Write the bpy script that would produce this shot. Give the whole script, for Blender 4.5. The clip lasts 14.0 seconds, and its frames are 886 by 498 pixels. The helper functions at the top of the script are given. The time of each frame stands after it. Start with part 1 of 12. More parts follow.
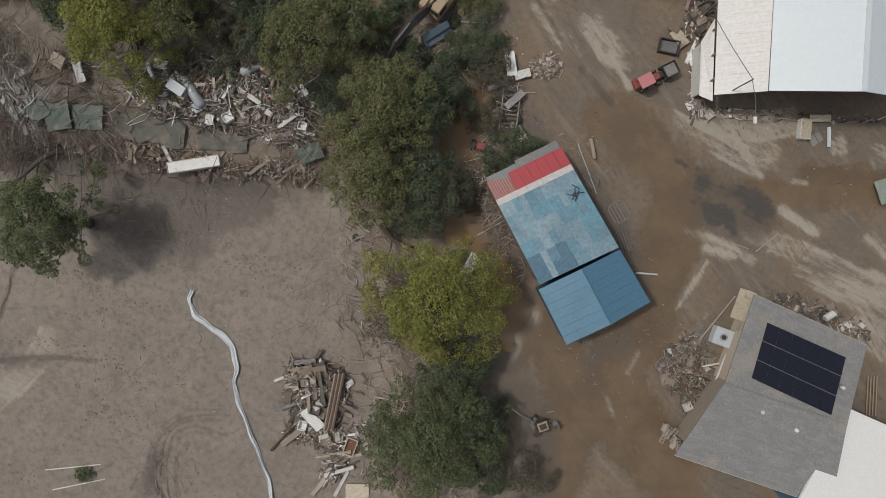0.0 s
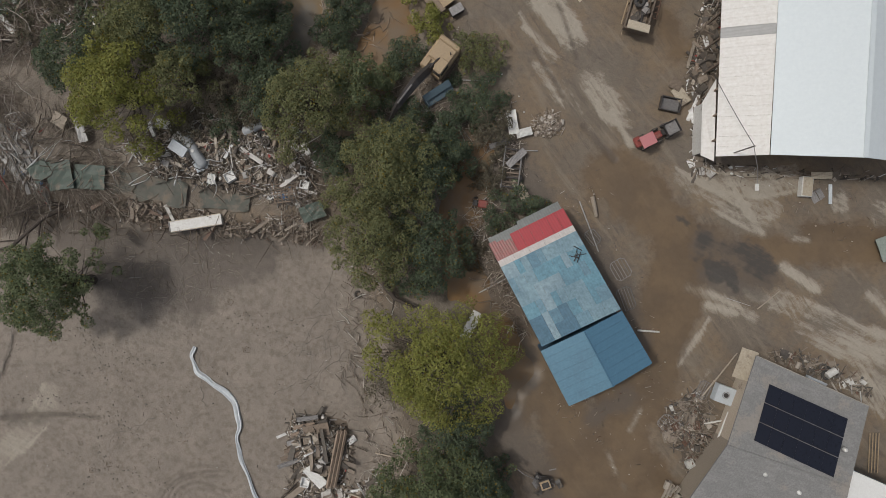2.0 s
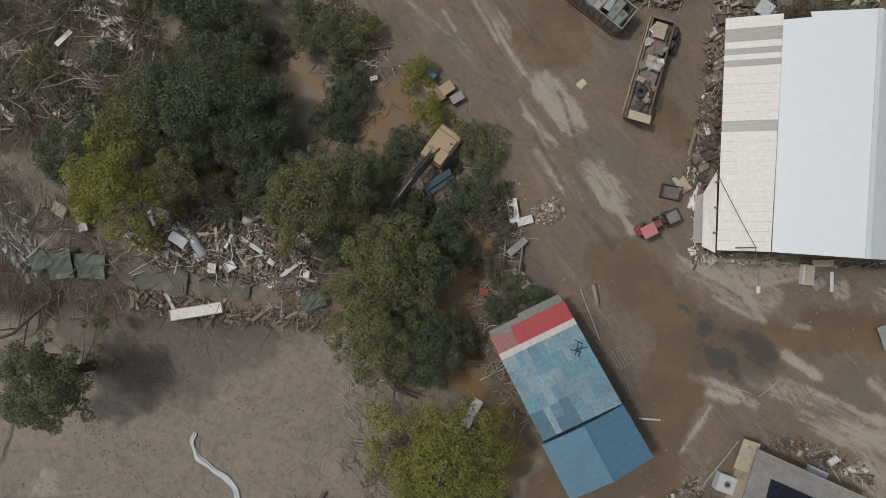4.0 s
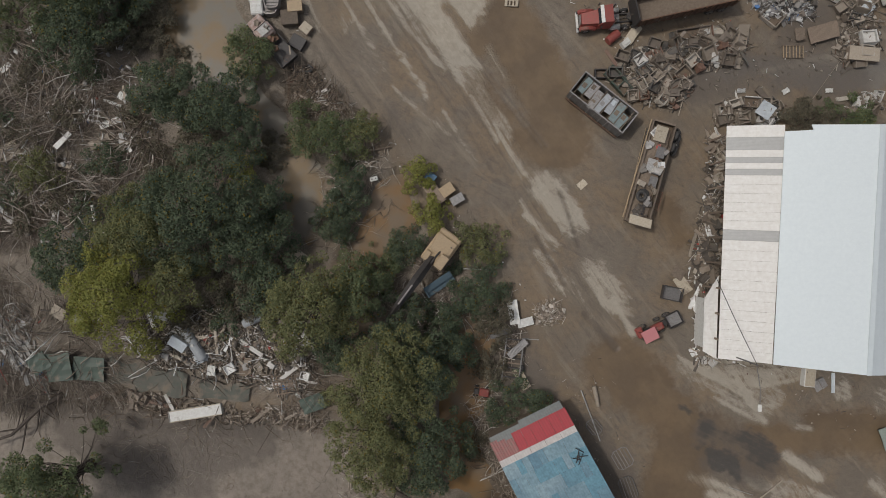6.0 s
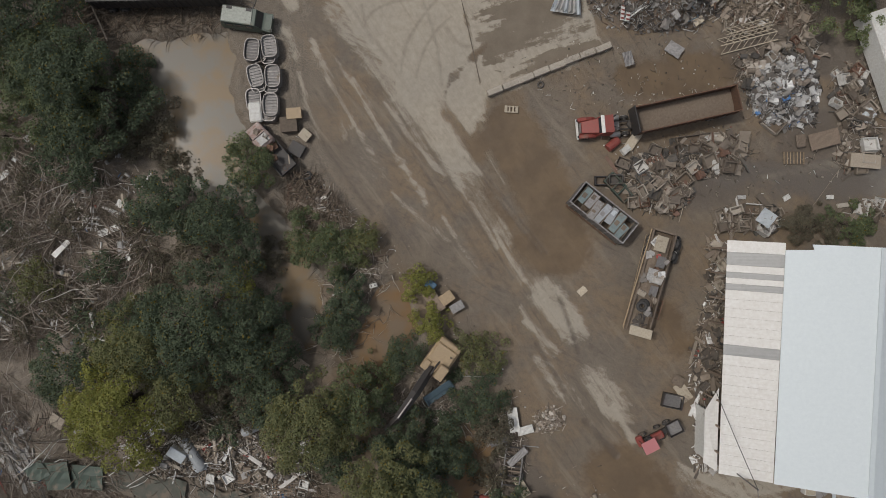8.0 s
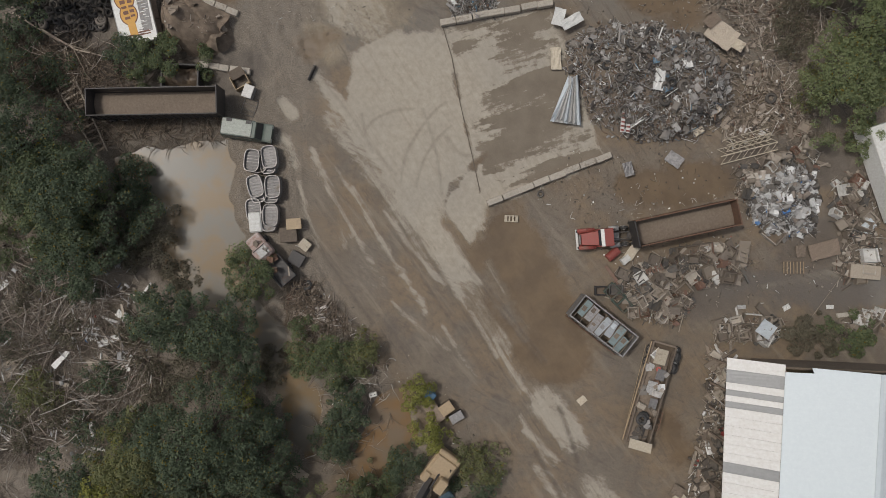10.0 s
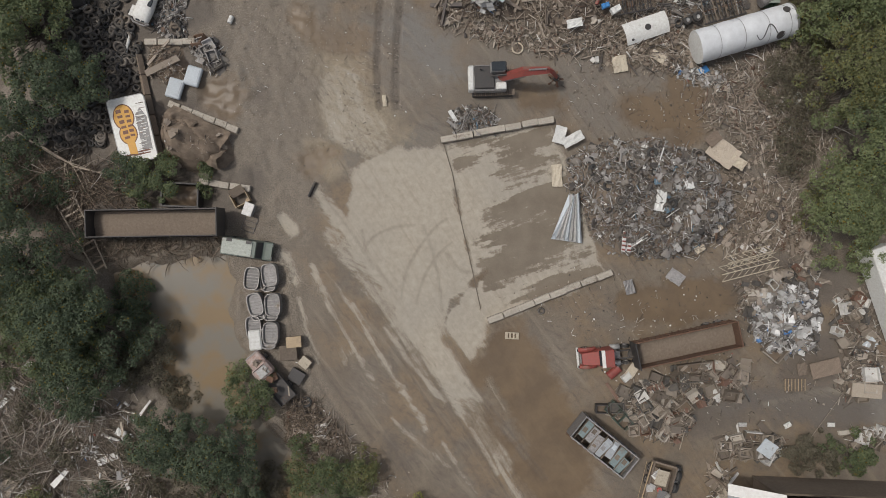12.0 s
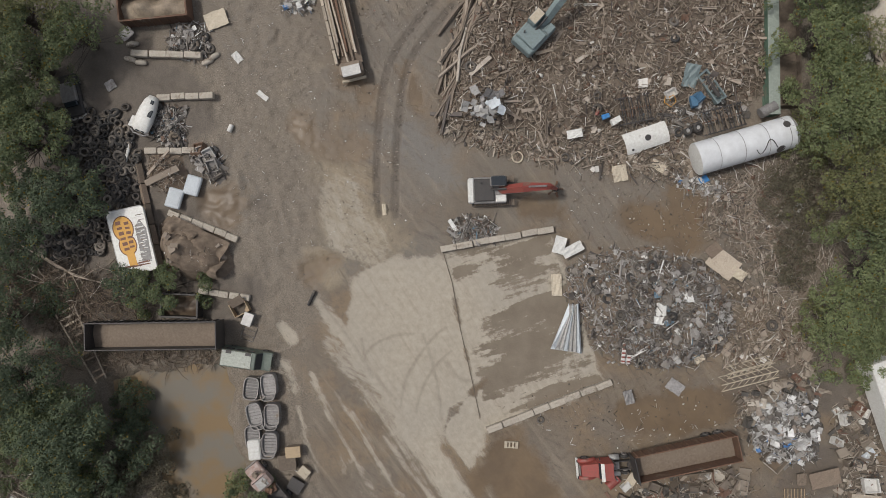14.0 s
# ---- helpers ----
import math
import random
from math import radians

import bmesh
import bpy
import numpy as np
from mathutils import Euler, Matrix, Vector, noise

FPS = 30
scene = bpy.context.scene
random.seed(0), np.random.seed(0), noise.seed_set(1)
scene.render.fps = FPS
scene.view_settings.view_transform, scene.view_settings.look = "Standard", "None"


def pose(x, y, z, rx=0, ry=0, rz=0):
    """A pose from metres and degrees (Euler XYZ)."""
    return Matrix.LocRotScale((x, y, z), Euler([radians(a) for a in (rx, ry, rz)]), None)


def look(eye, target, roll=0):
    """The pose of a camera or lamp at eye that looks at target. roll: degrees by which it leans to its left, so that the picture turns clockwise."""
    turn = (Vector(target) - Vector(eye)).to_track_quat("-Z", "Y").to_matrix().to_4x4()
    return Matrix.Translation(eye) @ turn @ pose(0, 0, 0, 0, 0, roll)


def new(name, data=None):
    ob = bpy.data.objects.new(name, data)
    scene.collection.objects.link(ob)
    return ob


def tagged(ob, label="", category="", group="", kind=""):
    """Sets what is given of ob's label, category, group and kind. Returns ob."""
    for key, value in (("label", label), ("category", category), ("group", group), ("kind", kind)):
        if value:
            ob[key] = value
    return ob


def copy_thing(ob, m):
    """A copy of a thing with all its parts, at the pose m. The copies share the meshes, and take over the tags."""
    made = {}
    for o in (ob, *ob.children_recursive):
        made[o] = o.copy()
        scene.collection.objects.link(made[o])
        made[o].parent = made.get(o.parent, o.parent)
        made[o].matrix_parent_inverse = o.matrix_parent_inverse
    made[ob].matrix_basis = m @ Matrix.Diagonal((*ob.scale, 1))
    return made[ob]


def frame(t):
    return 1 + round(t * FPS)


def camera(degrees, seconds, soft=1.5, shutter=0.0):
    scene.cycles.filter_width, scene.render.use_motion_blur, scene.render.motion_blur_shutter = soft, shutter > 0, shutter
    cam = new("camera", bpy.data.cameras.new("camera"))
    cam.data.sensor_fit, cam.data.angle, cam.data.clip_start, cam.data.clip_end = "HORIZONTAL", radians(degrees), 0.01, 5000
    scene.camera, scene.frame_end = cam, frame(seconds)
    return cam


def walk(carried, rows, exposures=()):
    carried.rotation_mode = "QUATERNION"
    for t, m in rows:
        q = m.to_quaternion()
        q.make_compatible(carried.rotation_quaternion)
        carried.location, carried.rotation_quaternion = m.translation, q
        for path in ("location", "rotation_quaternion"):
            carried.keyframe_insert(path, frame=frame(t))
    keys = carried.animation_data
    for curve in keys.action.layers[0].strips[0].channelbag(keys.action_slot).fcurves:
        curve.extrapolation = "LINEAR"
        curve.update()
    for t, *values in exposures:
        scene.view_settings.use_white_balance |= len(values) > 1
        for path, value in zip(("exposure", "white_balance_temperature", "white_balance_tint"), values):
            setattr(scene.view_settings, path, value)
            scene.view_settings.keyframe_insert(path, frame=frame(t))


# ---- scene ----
import itertools

cam = camera(72.0, 14.0, soft=0.6)
PATH = [  # seconds, place, turn in degrees: the lens points straight down all along
    (0.0, -0.00, -0.00, 61.20, 0.136),
    (0.5, -0.06, 1.08, 61.22, 0.070),
    (1.0, -0.11, 2.48, 61.25, 0.043),
    (1.5, -0.15, 3.96, 61.25, 0.020),
    (2.0, -0.21, 5.81, 61.27, -0.009),
    (2.5, -0.23, 7.75, 61.26, -0.037),
    (3.0, -0.24, 9.99, 61.22, -0.065),
    (5.5, -0.31, 22.05, 61.05, -0.081),
    (6.0, -0.28, 24.71, 60.98, -0.091),
    (6.5, -0.26, 27.22, 60.93, -0.105),
    (7.0, -0.26, 29.96, 60.89, -0.117),
    (7.5, -0.25, 32.59, 60.84, -0.112),
    (8.0, -0.23, 35.35, 60.79, -0.091),
    (10.5, -0.20, 49.15, 60.79, -0.011),
    (11.0, -0.22, 52.16, 60.71, -0.003),
    (11.5, -0.24, 54.93, 60.66, 0.018),
    (12.0, -0.25, 57.83, 60.63, 0.056),
    (12.5, -0.23, 60.57, 60.60, 0.094),
    (13.0, -0.21, 63.36, 60.60, 0.128),
    (13.5, -0.22, 65.94, 60.61, 0.152),
    (14.0, -0.23, 68.63, 60.59, 0.164),
]
walk(cam, [(t, pose(x, y, z, 0, 0, turn)) for t, x, y, z, turn in PATH], [(0, -0.46), (3, -0.53), (6.5, -0.60), (8, -0.60), (10.5, -0.39), (12.5, -0.24), (14, -0.20)])

# ---- light: hazy autumn sun, high, from the west of the yard ----
SUN_FROM = Vector((-0.47, 0.14, 0.87)).normalized()
world = bpy.data.worlds.new("sky")
scene.world = world
world.use_nodes = True
wn = world.node_tree
wn.nodes.clear()
sky = wn.nodes.new("ShaderNodeTexSky")
sky.sky_type, sky.sun_disc = "NISHITA", False
sky.sun_elevation = math.asin(SUN_FROM.z)
sky.sun_rotation = math.atan2(SUN_FROM.x, SUN_FROM.y)
sky.dust_density, sky.ozone_density = 4.0, 0.6
back = wn.nodes.new("ShaderNodeBackground")
back.inputs[1].default_value = 0.130
wout = wn.nodes.new("ShaderNodeOutputWorld")
haze = wn.nodes.new("ShaderNodeHueSaturation")
haze.inputs["Saturation"].default_value = 0.5
wn.links.new(sky.outputs[0], haze.inputs["Color"])
wn.links.new(haze.outputs[0], back.inputs[0])
wn.links.new(back.outputs[0], wout.inputs[0])
sun = new("sun", bpy.data.lights.new("sun", "SUN"))
sun.data.energy, sun.data.angle, sun.data.color = 1.95, radians(5.0), (1.0, 0.965, 0.91)
sun.matrix_world = look(SUN_FROM * 200, (0, 0, 0))

# ---- materials ----
def nodes_of(name):
    m = bpy.data.materials.new(name)
    m.use_nodes = True
    t = m.node_tree
    return m, t, t.nodes["Principled BSDF"]


def node(t, kind, *links, **sets):
    n = t.nodes.new(kind)
    for k, v in sets.items():
        n.inputs[k.replace("_", " ")].default_value = v
    for where, out in links:
        t.links.new(out, n.inputs[where])
    return n


def math_node(t, op, a, b=0.5, clamp=False):
    n = t.nodes.new("ShaderNodeMath")
    n.operation, n.use_clamp = op, clamp
    for i, v in enumerate((a, b)):
        if isinstance(v, (int, float)):
            n.inputs[i].default_value = v
        else:
            t.links.new(v, n.inputs[i])
    return n.outputs[0]


def mix_col(t, fac, a, b, blend="MIX"):
    n = t.nodes.new("ShaderNodeMix")
    n.data_type, n.blend_type = "RGBA", blend
    for i, v in ((0, fac), (6, a), (7, b)):
        if isinstance(v, (int, float)):
            n.inputs[i].default_value = v
        elif isinstance(v, tuple):
            n.inputs[i].default_value = (*v, 1)
        else:
            t.links.new(v, n.inputs[i])
    return n.outputs[2]


def ramp(t, v, lo, hi):
    n = t.nodes.new("ShaderNodeMapRange")
    n.inputs[1].default_value, n.inputs[2].default_value = lo, hi
    t.links.new(v, n.inputs[0])
    return n.outputs[0]


def tex(t, scale, detail=4.0, rough=0.6, vec=None, kind="ShaderNodeTexNoise"):
    n = t.nodes.new(kind)
    n.inputs["Scale"].default_value = scale
    n.inputs["Detail"].default_value = detail
    n.inputs["Roughness"].default_value = rough
    if vec is None:
        vec = t.nodes.new("ShaderNodeNewGeometry").outputs["Position"]
    t.links.new(vec, n.inputs["Vector"])
    return n.outputs[0]


MUD = (0.18, 0.143, 0.107)


def mat(name, a, b=None, rough=0.75, metal=0.0, grain=5.0, mud=0.25, stain=0.6, vary=0.0, bump=0.25, island=0.0):
    """Surface of colour a weathered towards b, with mud patches, grain and relief; vary: shift of value from object to object."""
    m, t, p = nodes_of(name)
    b = b or tuple(c * 0.7 for c in a)
    pos = t.nodes.new("ShaderNodeNewGeometry")
    fine, wide = tex(t, grain, 6, 0.7), tex(t, stain, 5, 0.6)
    col = mix_col(t, ramp(t, fine, 0.3, 0.7), a, b)
    if vary or island:
        info = t.nodes.new("ShaderNodeObjectInfo")
        hsv = t.nodes.new("ShaderNodeHueSaturation")
        r = info.outputs["Random"] if vary else pos.outputs["Random Per Island"]
        k = vary or island
        t.links.new(ramp(t, r, 0, 1), hsv.inputs["Value"])
        mr = hsv.inputs["Value"].links[0].from_node
        mr.inputs[3].default_value, mr.inputs[4].default_value = 1 - k, 1 + k
        t.links.new(col, hsv.inputs["Color"])
        col = hsv.outputs[0]
    if mud:
        cover = math_node(t, "ADD", wide, math_node(t, "MULTIPLY", fine, 0.35))
        edge = ramp(t, cover, 0.98 - mud * 0.65, 1.12 - mud * 0.65)
        col = mix_col(t, edge, col, MUD)
        rg = math_node(t, "MAXIMUM", math_node(t, "MULTIPLY", edge, 0.85), rough)
        t.links.new(rg, p.inputs["Roughness"])
        if metal:
            t.links.new(math_node(t, "MULTIPLY", math_node(t, "SUBTRACT", 1.0, edge), metal), p.inputs["Metallic"])
    else:
        p.inputs["Roughness"].default_value, p.inputs["Metallic"].default_value = rough, metal
    t.links.new(col, p.inputs["Base Color"])
    if bump:
        bn = node(t, "ShaderNodeBump", ("Height", fine), Strength=bump, Distance=0.03)
        t.links.new(bn.outputs[0], p.inputs["Normal"])
    return m


def sheet_metal(name, a, b, pitch=0.23, turn=0.0, mud=0.2, rough=0.45, rust=0.0, depth=0.02, stain_col=None):
    """Ribbed roofing sheet: ribs run along the direction at that turn in degrees."""
    m = mat(name, a, b, rough=rough, metal=0.15, grain=3.0, mud=mud, stain=0.35, bump=0)
    t, p = m.node_tree, m.node_tree.nodes["Principled BSDF"]
    pos = t.nodes.new("ShaderNodeNewGeometry").outputs["Position"]
    mp = t.nodes.new("ShaderNodeMapping")
    mp.inputs["Rotation"].default_value = (0, 0, radians(-turn))
    t.links.new(pos, mp.inputs[0])
    stretch = t.nodes.new("ShaderNodeMapping")
    stretch.inputs["Scale"].default_value = (0.25, 3.0, 1)
    t.links.new(mp.outputs[0], stretch.inputs[0])
    streak = tex(t, 1.0, 5, 0.65, stretch.outputs[0])
    old = p.inputs["Base Color"].links[0].from_socket
    col = mix_col(t, math_node(t, "MULTIPLY", ramp(t, streak, 0.5, 0.75), 0.45), old, b)
    if stain_col:
        big = math_node(t, "ADD", math_node(t, "MULTIPLY", tex(t, 0.3, 4, 0.55), 0.75), math_node(t, "MULTIPLY", tex(t, 1.5, 5, 0.7), 0.25))
        col = mix_col(t, math_node(t, "MULTIPLY", ramp(t, big, 0.46, 0.66), 0.5), col, stain_col)
    if rust:
        r2 = tex(t, 0.8, 6, 0.7)
        col = mix_col(t, ramp(t, r2, 0.75 - rust * 0.4, 0.85 - rust * 0.4), col, (0.22, 0.09, 0.04))
    t.links.new(col, p.inputs["Base Color"])
    w = t.nodes.new("ShaderNodeTexWave")
    w.bands_direction = "Y"
    w.inputs["Scale"].default_value = 0.314 / pitch
    t.links.new(mp.outputs[0], w.inputs[0])
    bn = node(t, "ShaderNodeBump", ("Height", w.outputs[1]), Strength=0.28, Distance=depth)
    t.links.new(bn.outputs[0], p.inputs["Normal"])
    return m


def leaf_mat(name, a, b, dead=0.0):
    m, t, p = nodes_of(name)
    geo = t.nodes.new("ShaderNodeNewGeometry")
    isl = geo.outputs["Random Per Island"]
    wide = tex(t, 0.9, 4, 0.6)
    f = math_node(t, "ADD", math_node(t, "MULTIPLY", isl, 0.7), math_node(t, "MULTIPLY", ramp(t, wide, 0.35, 0.65), 0.3))
    col = mix_col(t, f, a, b)
    col = mix_col(t, ramp(t, isl, 0.955, 0.96), col, (0.22, 0.17, 0.04) if not dead else (0.2, 0.15, 0.1))
    t.links.new(col, p.inputs["Base Color"])
    p.inputs["Roughness"].default_value = 0.55
    p.inputs["Specular IOR Level"].default_value = 0.15
    tr = t.nodes.new("ShaderNodeBsdfTranslucent")
    t.links.new(col, tr.inputs[0])
    mx = t.nodes.new("ShaderNodeMixShader")
    mx.inputs[0].default_value = 0.42
    t.links.new(p.outputs[0], mx.inputs[1])
    t.links.new(tr.outputs[0], mx.inputs[2])
    t.links.new(mx.outputs[0], t.nodes["Material Output"].inputs[0])
    return m


M = dict(
    concrete=mat("concrete", (0.42, 0.38, 0.32), (0.32, 0.28, 0.23), mud=0.35, stain=0.8, vary=0.08),
    steel=mat("bare_steel", (0.32, 0.31, 0.30), (0.18, 0.16, 0.15), rough=0.45, metal=0.6, mud=0.3, vary=0.25),
    dark_steel=mat("dark_steel", (0.035, 0.035, 0.035), (0.06, 0.05, 0.045), rough=0.6, mud=0.25, vary=0.2),
    rust=mat("rusty_steel", (0.16, 0.085, 0.05), (0.09, 0.055, 0.04), rough=0.85, mud=0.35, vary=0.25),
    brown=mat("muddy_scrap", (0.21, 0.165, 0.125), (0.13, 0.10, 0.075), rough=0.85, mud=0.4, vary=0.3),
    grey=mat("grey_scrap", (0.27, 0.26, 0.25), (0.16, 0.15, 0.145), rough=0.6, metal=0.2, mud=0.3, vary=0.35),
    silver=mat("bright_scrap", (0.46, 0.45, 0.43), (0.30, 0.29, 0.275), rough=0.5, metal=0.15, mud=0.25, vary=0.2),
    white=mat("white_paint", (0.68, 0.68, 0.65), (0.52, 0.50, 0.46), rough=0.5, mud=0.22, vary=0.1),
    cream=mat("cream_panel", (0.50, 0.44, 0.34), (0.38, 0.32, 0.24), rough=0.7, mud=0.3, vary=0.15),
    tan=mat("tan_paint", (0.40, 0.30, 0.18), (0.30, 0.22, 0.14), rough=0.6, mud=0.2),
    wood=mat("weathered_wood", (0.26, 0.20, 0.15), (0.16, 0.12, 0.09), rough=0.85, mud=0.3, vary=0.3, grain=9),
    pale_wood=mat("pale_wood", (0.42, 0.36, 0.29), (0.30, 0.25, 0.19), rough=0.85, mud=0.25, vary=0.25, grain=9),
    bark=mat("bark", (0.085, 0.068, 0.055), (0.05, 0.04, 0.033), rough=0.9, mud=0, grain=7, bump=0.6),
    dead_wood=mat("dead_stems", (0.23, 0.18, 0.135), (0.13, 0.10, 0.075), rough=0.9, mud=0, grain=5, island=0.45),
    rubber=mat("rubber", (0.03, 0.03, 0.03), (0.06, 0.055, 0.05), rough=0.85, mud=0.35, vary=0.3),
    dusty_rubber=mat("dusty_rubber", (0.075, 0.068, 0.061), (0.13, 0.113, 0.096), rough=0.9, mud=0.35, vary=0.3),
    silted_rubber=mat("silted_rubber", (0.15, 0.132, 0.113), (0.21, 0.182, 0.152), rough=0.95, mud=0.4, vary=0.3),
    glass=mat("dark_glass", (0.02, 0.025, 0.03), (0.03, 0.035, 0.04), rough=0.1, mud=0.1, bump=0),
    red=mat("red_paint", (0.29, 0.055, 0.045), (0.20, 0.065, 0.05), rough=0.5, mud=0.34, vary=0.1),
    pink=mat("faded_pink_plastic", (0.50, 0.19, 0.195), (0.44, 0.18, 0.18), rough=0.5, mud=0.1),
    blue=mat("blue_paint", (0.06, 0.15, 0.24), (0.05, 0.10, 0.16), rough=0.45, mud=0.2, vary=0.2),
    bright_blue=mat("bright_blue_plastic", (0.05, 0.22, 0.50), (0.05, 0.17, 0.36), rough=0.4, mud=0.1),
    teal=mat("faded_teal_paint", (0.20, 0.255, 0.255), (0.14, 0.17, 0.17), rough=0.6, mud=0.25, vary=0.1),
    green=mat("dull_green_paint", (0.10, 0.17, 0.12), (0.07, 0.11, 0.08), rough=0.6, mud=0.3, vary=0.15),
    pale_green=mat("pale_green_paint", (0.29, 0.325, 0.285), (0.20, 0.23, 0.20), rough=0.6, mud=0.2),
    van_roof=mat("chalky_roof_paint", (0.45, 0.46, 0.41), (0.27, 0.29, 0.25), rough=0.7, mud=0.25, stain=1.2),
    van_green=mat("dark_green_paint", (0.115, 0.14, 0.115), (0.08, 0.10, 0.08), rough=0.5, mud=0.35),
    faded=mat("faded_cab_paint", (0.44, 0.39, 0.36), (0.27, 0.15, 0.115), rough=0.7, mud=0.2, stain=1.4),
    yellow=mat("ochre_paint", (0.62, 0.33, 0.05), (0.5, 0.26, 0.05), rough=0.6, mud=0.1),
    letter=mat("brown_print", (0.16, 0.06, 0.03), (0.12, 0.05, 0.03), rough=0.6, mud=0),
    plastic=mat("pale_blue_plastic", (0.50, 0.54, 0.565), (0.40, 0.43, 0.45), rough=0.35, mud=0.2, vary=0.15),
    gravel=mat("gravel_load", (0.33, 0.27, 0.20), (0.20, 0.16, 0.12), rough=0.95, mud=0.1, grain=2.5, bump=0.8),
    mud=mat("wet_mud", (0.15, 0.11, 0.075), (0.11, 0.08, 0.055), rough=0.5, mud=0.3, grain=1.5, bump=0.3),
    soil=mat("dumped_soil", (0.24, 0.185, 0.135), (0.12, 0.09, 0.067), rough=0.95, mud=0.1, grain=1.6, bump=0.9),
    tank_blue=mat("blue_grey_tank_paint", (0.105, 0.155, 0.185), (0.08, 0.115, 0.135), rough=0.5, mud=0.25),
    tank_grey=mat("grey_tank_paint", (0.36, 0.38, 0.39), (0.28, 0.29, 0.30), rough=0.5, mud=0.2),
    dark_mud=mat("dark_mud", (0.10, 0.08, 0.062), (0.145, 0.118, 0.09), rough=0.85, mud=0.2, grain=3, bump=0.6),
    roof_white=sheet_metal("white_roof_sheet", (0.65, 0.70, 0.71), (0.60, 0.65, 0.665), pitch=0.6, turn=0, mud=0.0, rough=0.5, depth=0.006),
    roof_dirty=sheet_metal("dirty_white_roof_sheet", (0.67, 0.66, 0.635), (0.56, 0.535, 0.50), pitch=0.3, turn=0, mud=0.03, rough=0.6),
    skylight=sheet_metal("grey_translucent_sheet", (0.27, 0.27, 0.265), (0.22, 0.22, 0.215), pitch=0.3, turn=0, mud=0.1),
    tarp_green=mat("muddy_green_tarp", (0.055, 0.085, 0.066), (0.075, 0.088, 0.070), rough=0.6, mud=0.4, stain=0.9, grain=2),
    leaf_yellow=leaf_mat("yellowing_leaves", (0.180, 0.198, 0.066), (0.384, 0.378, 0.108)),
    leaf_green=leaf_mat("green_leaves", (0.102, 0.132, 0.074), (0.222, 0.252, 0.132)),
    leaf_dark=leaf_mat("dark_green_leaves", (0.074, 0.100, 0.070), (0.178, 0.214, 0.130)),
    leaf_olive=leaf_mat("olive_leaves", (0.135, 0.150, 0.076), (0.280, 0.284, 0.136)),
    leaf_bright=leaf_mat("bright_green_leaves", (0.145, 0.176, 0.092), (0.285, 0.320, 0.162)),
    leaf_dull=leaf_mat("dull_muddy_leaves", (0.127, 0.115, 0.086), (0.230, 0.207, 0.149), dead=1),
)

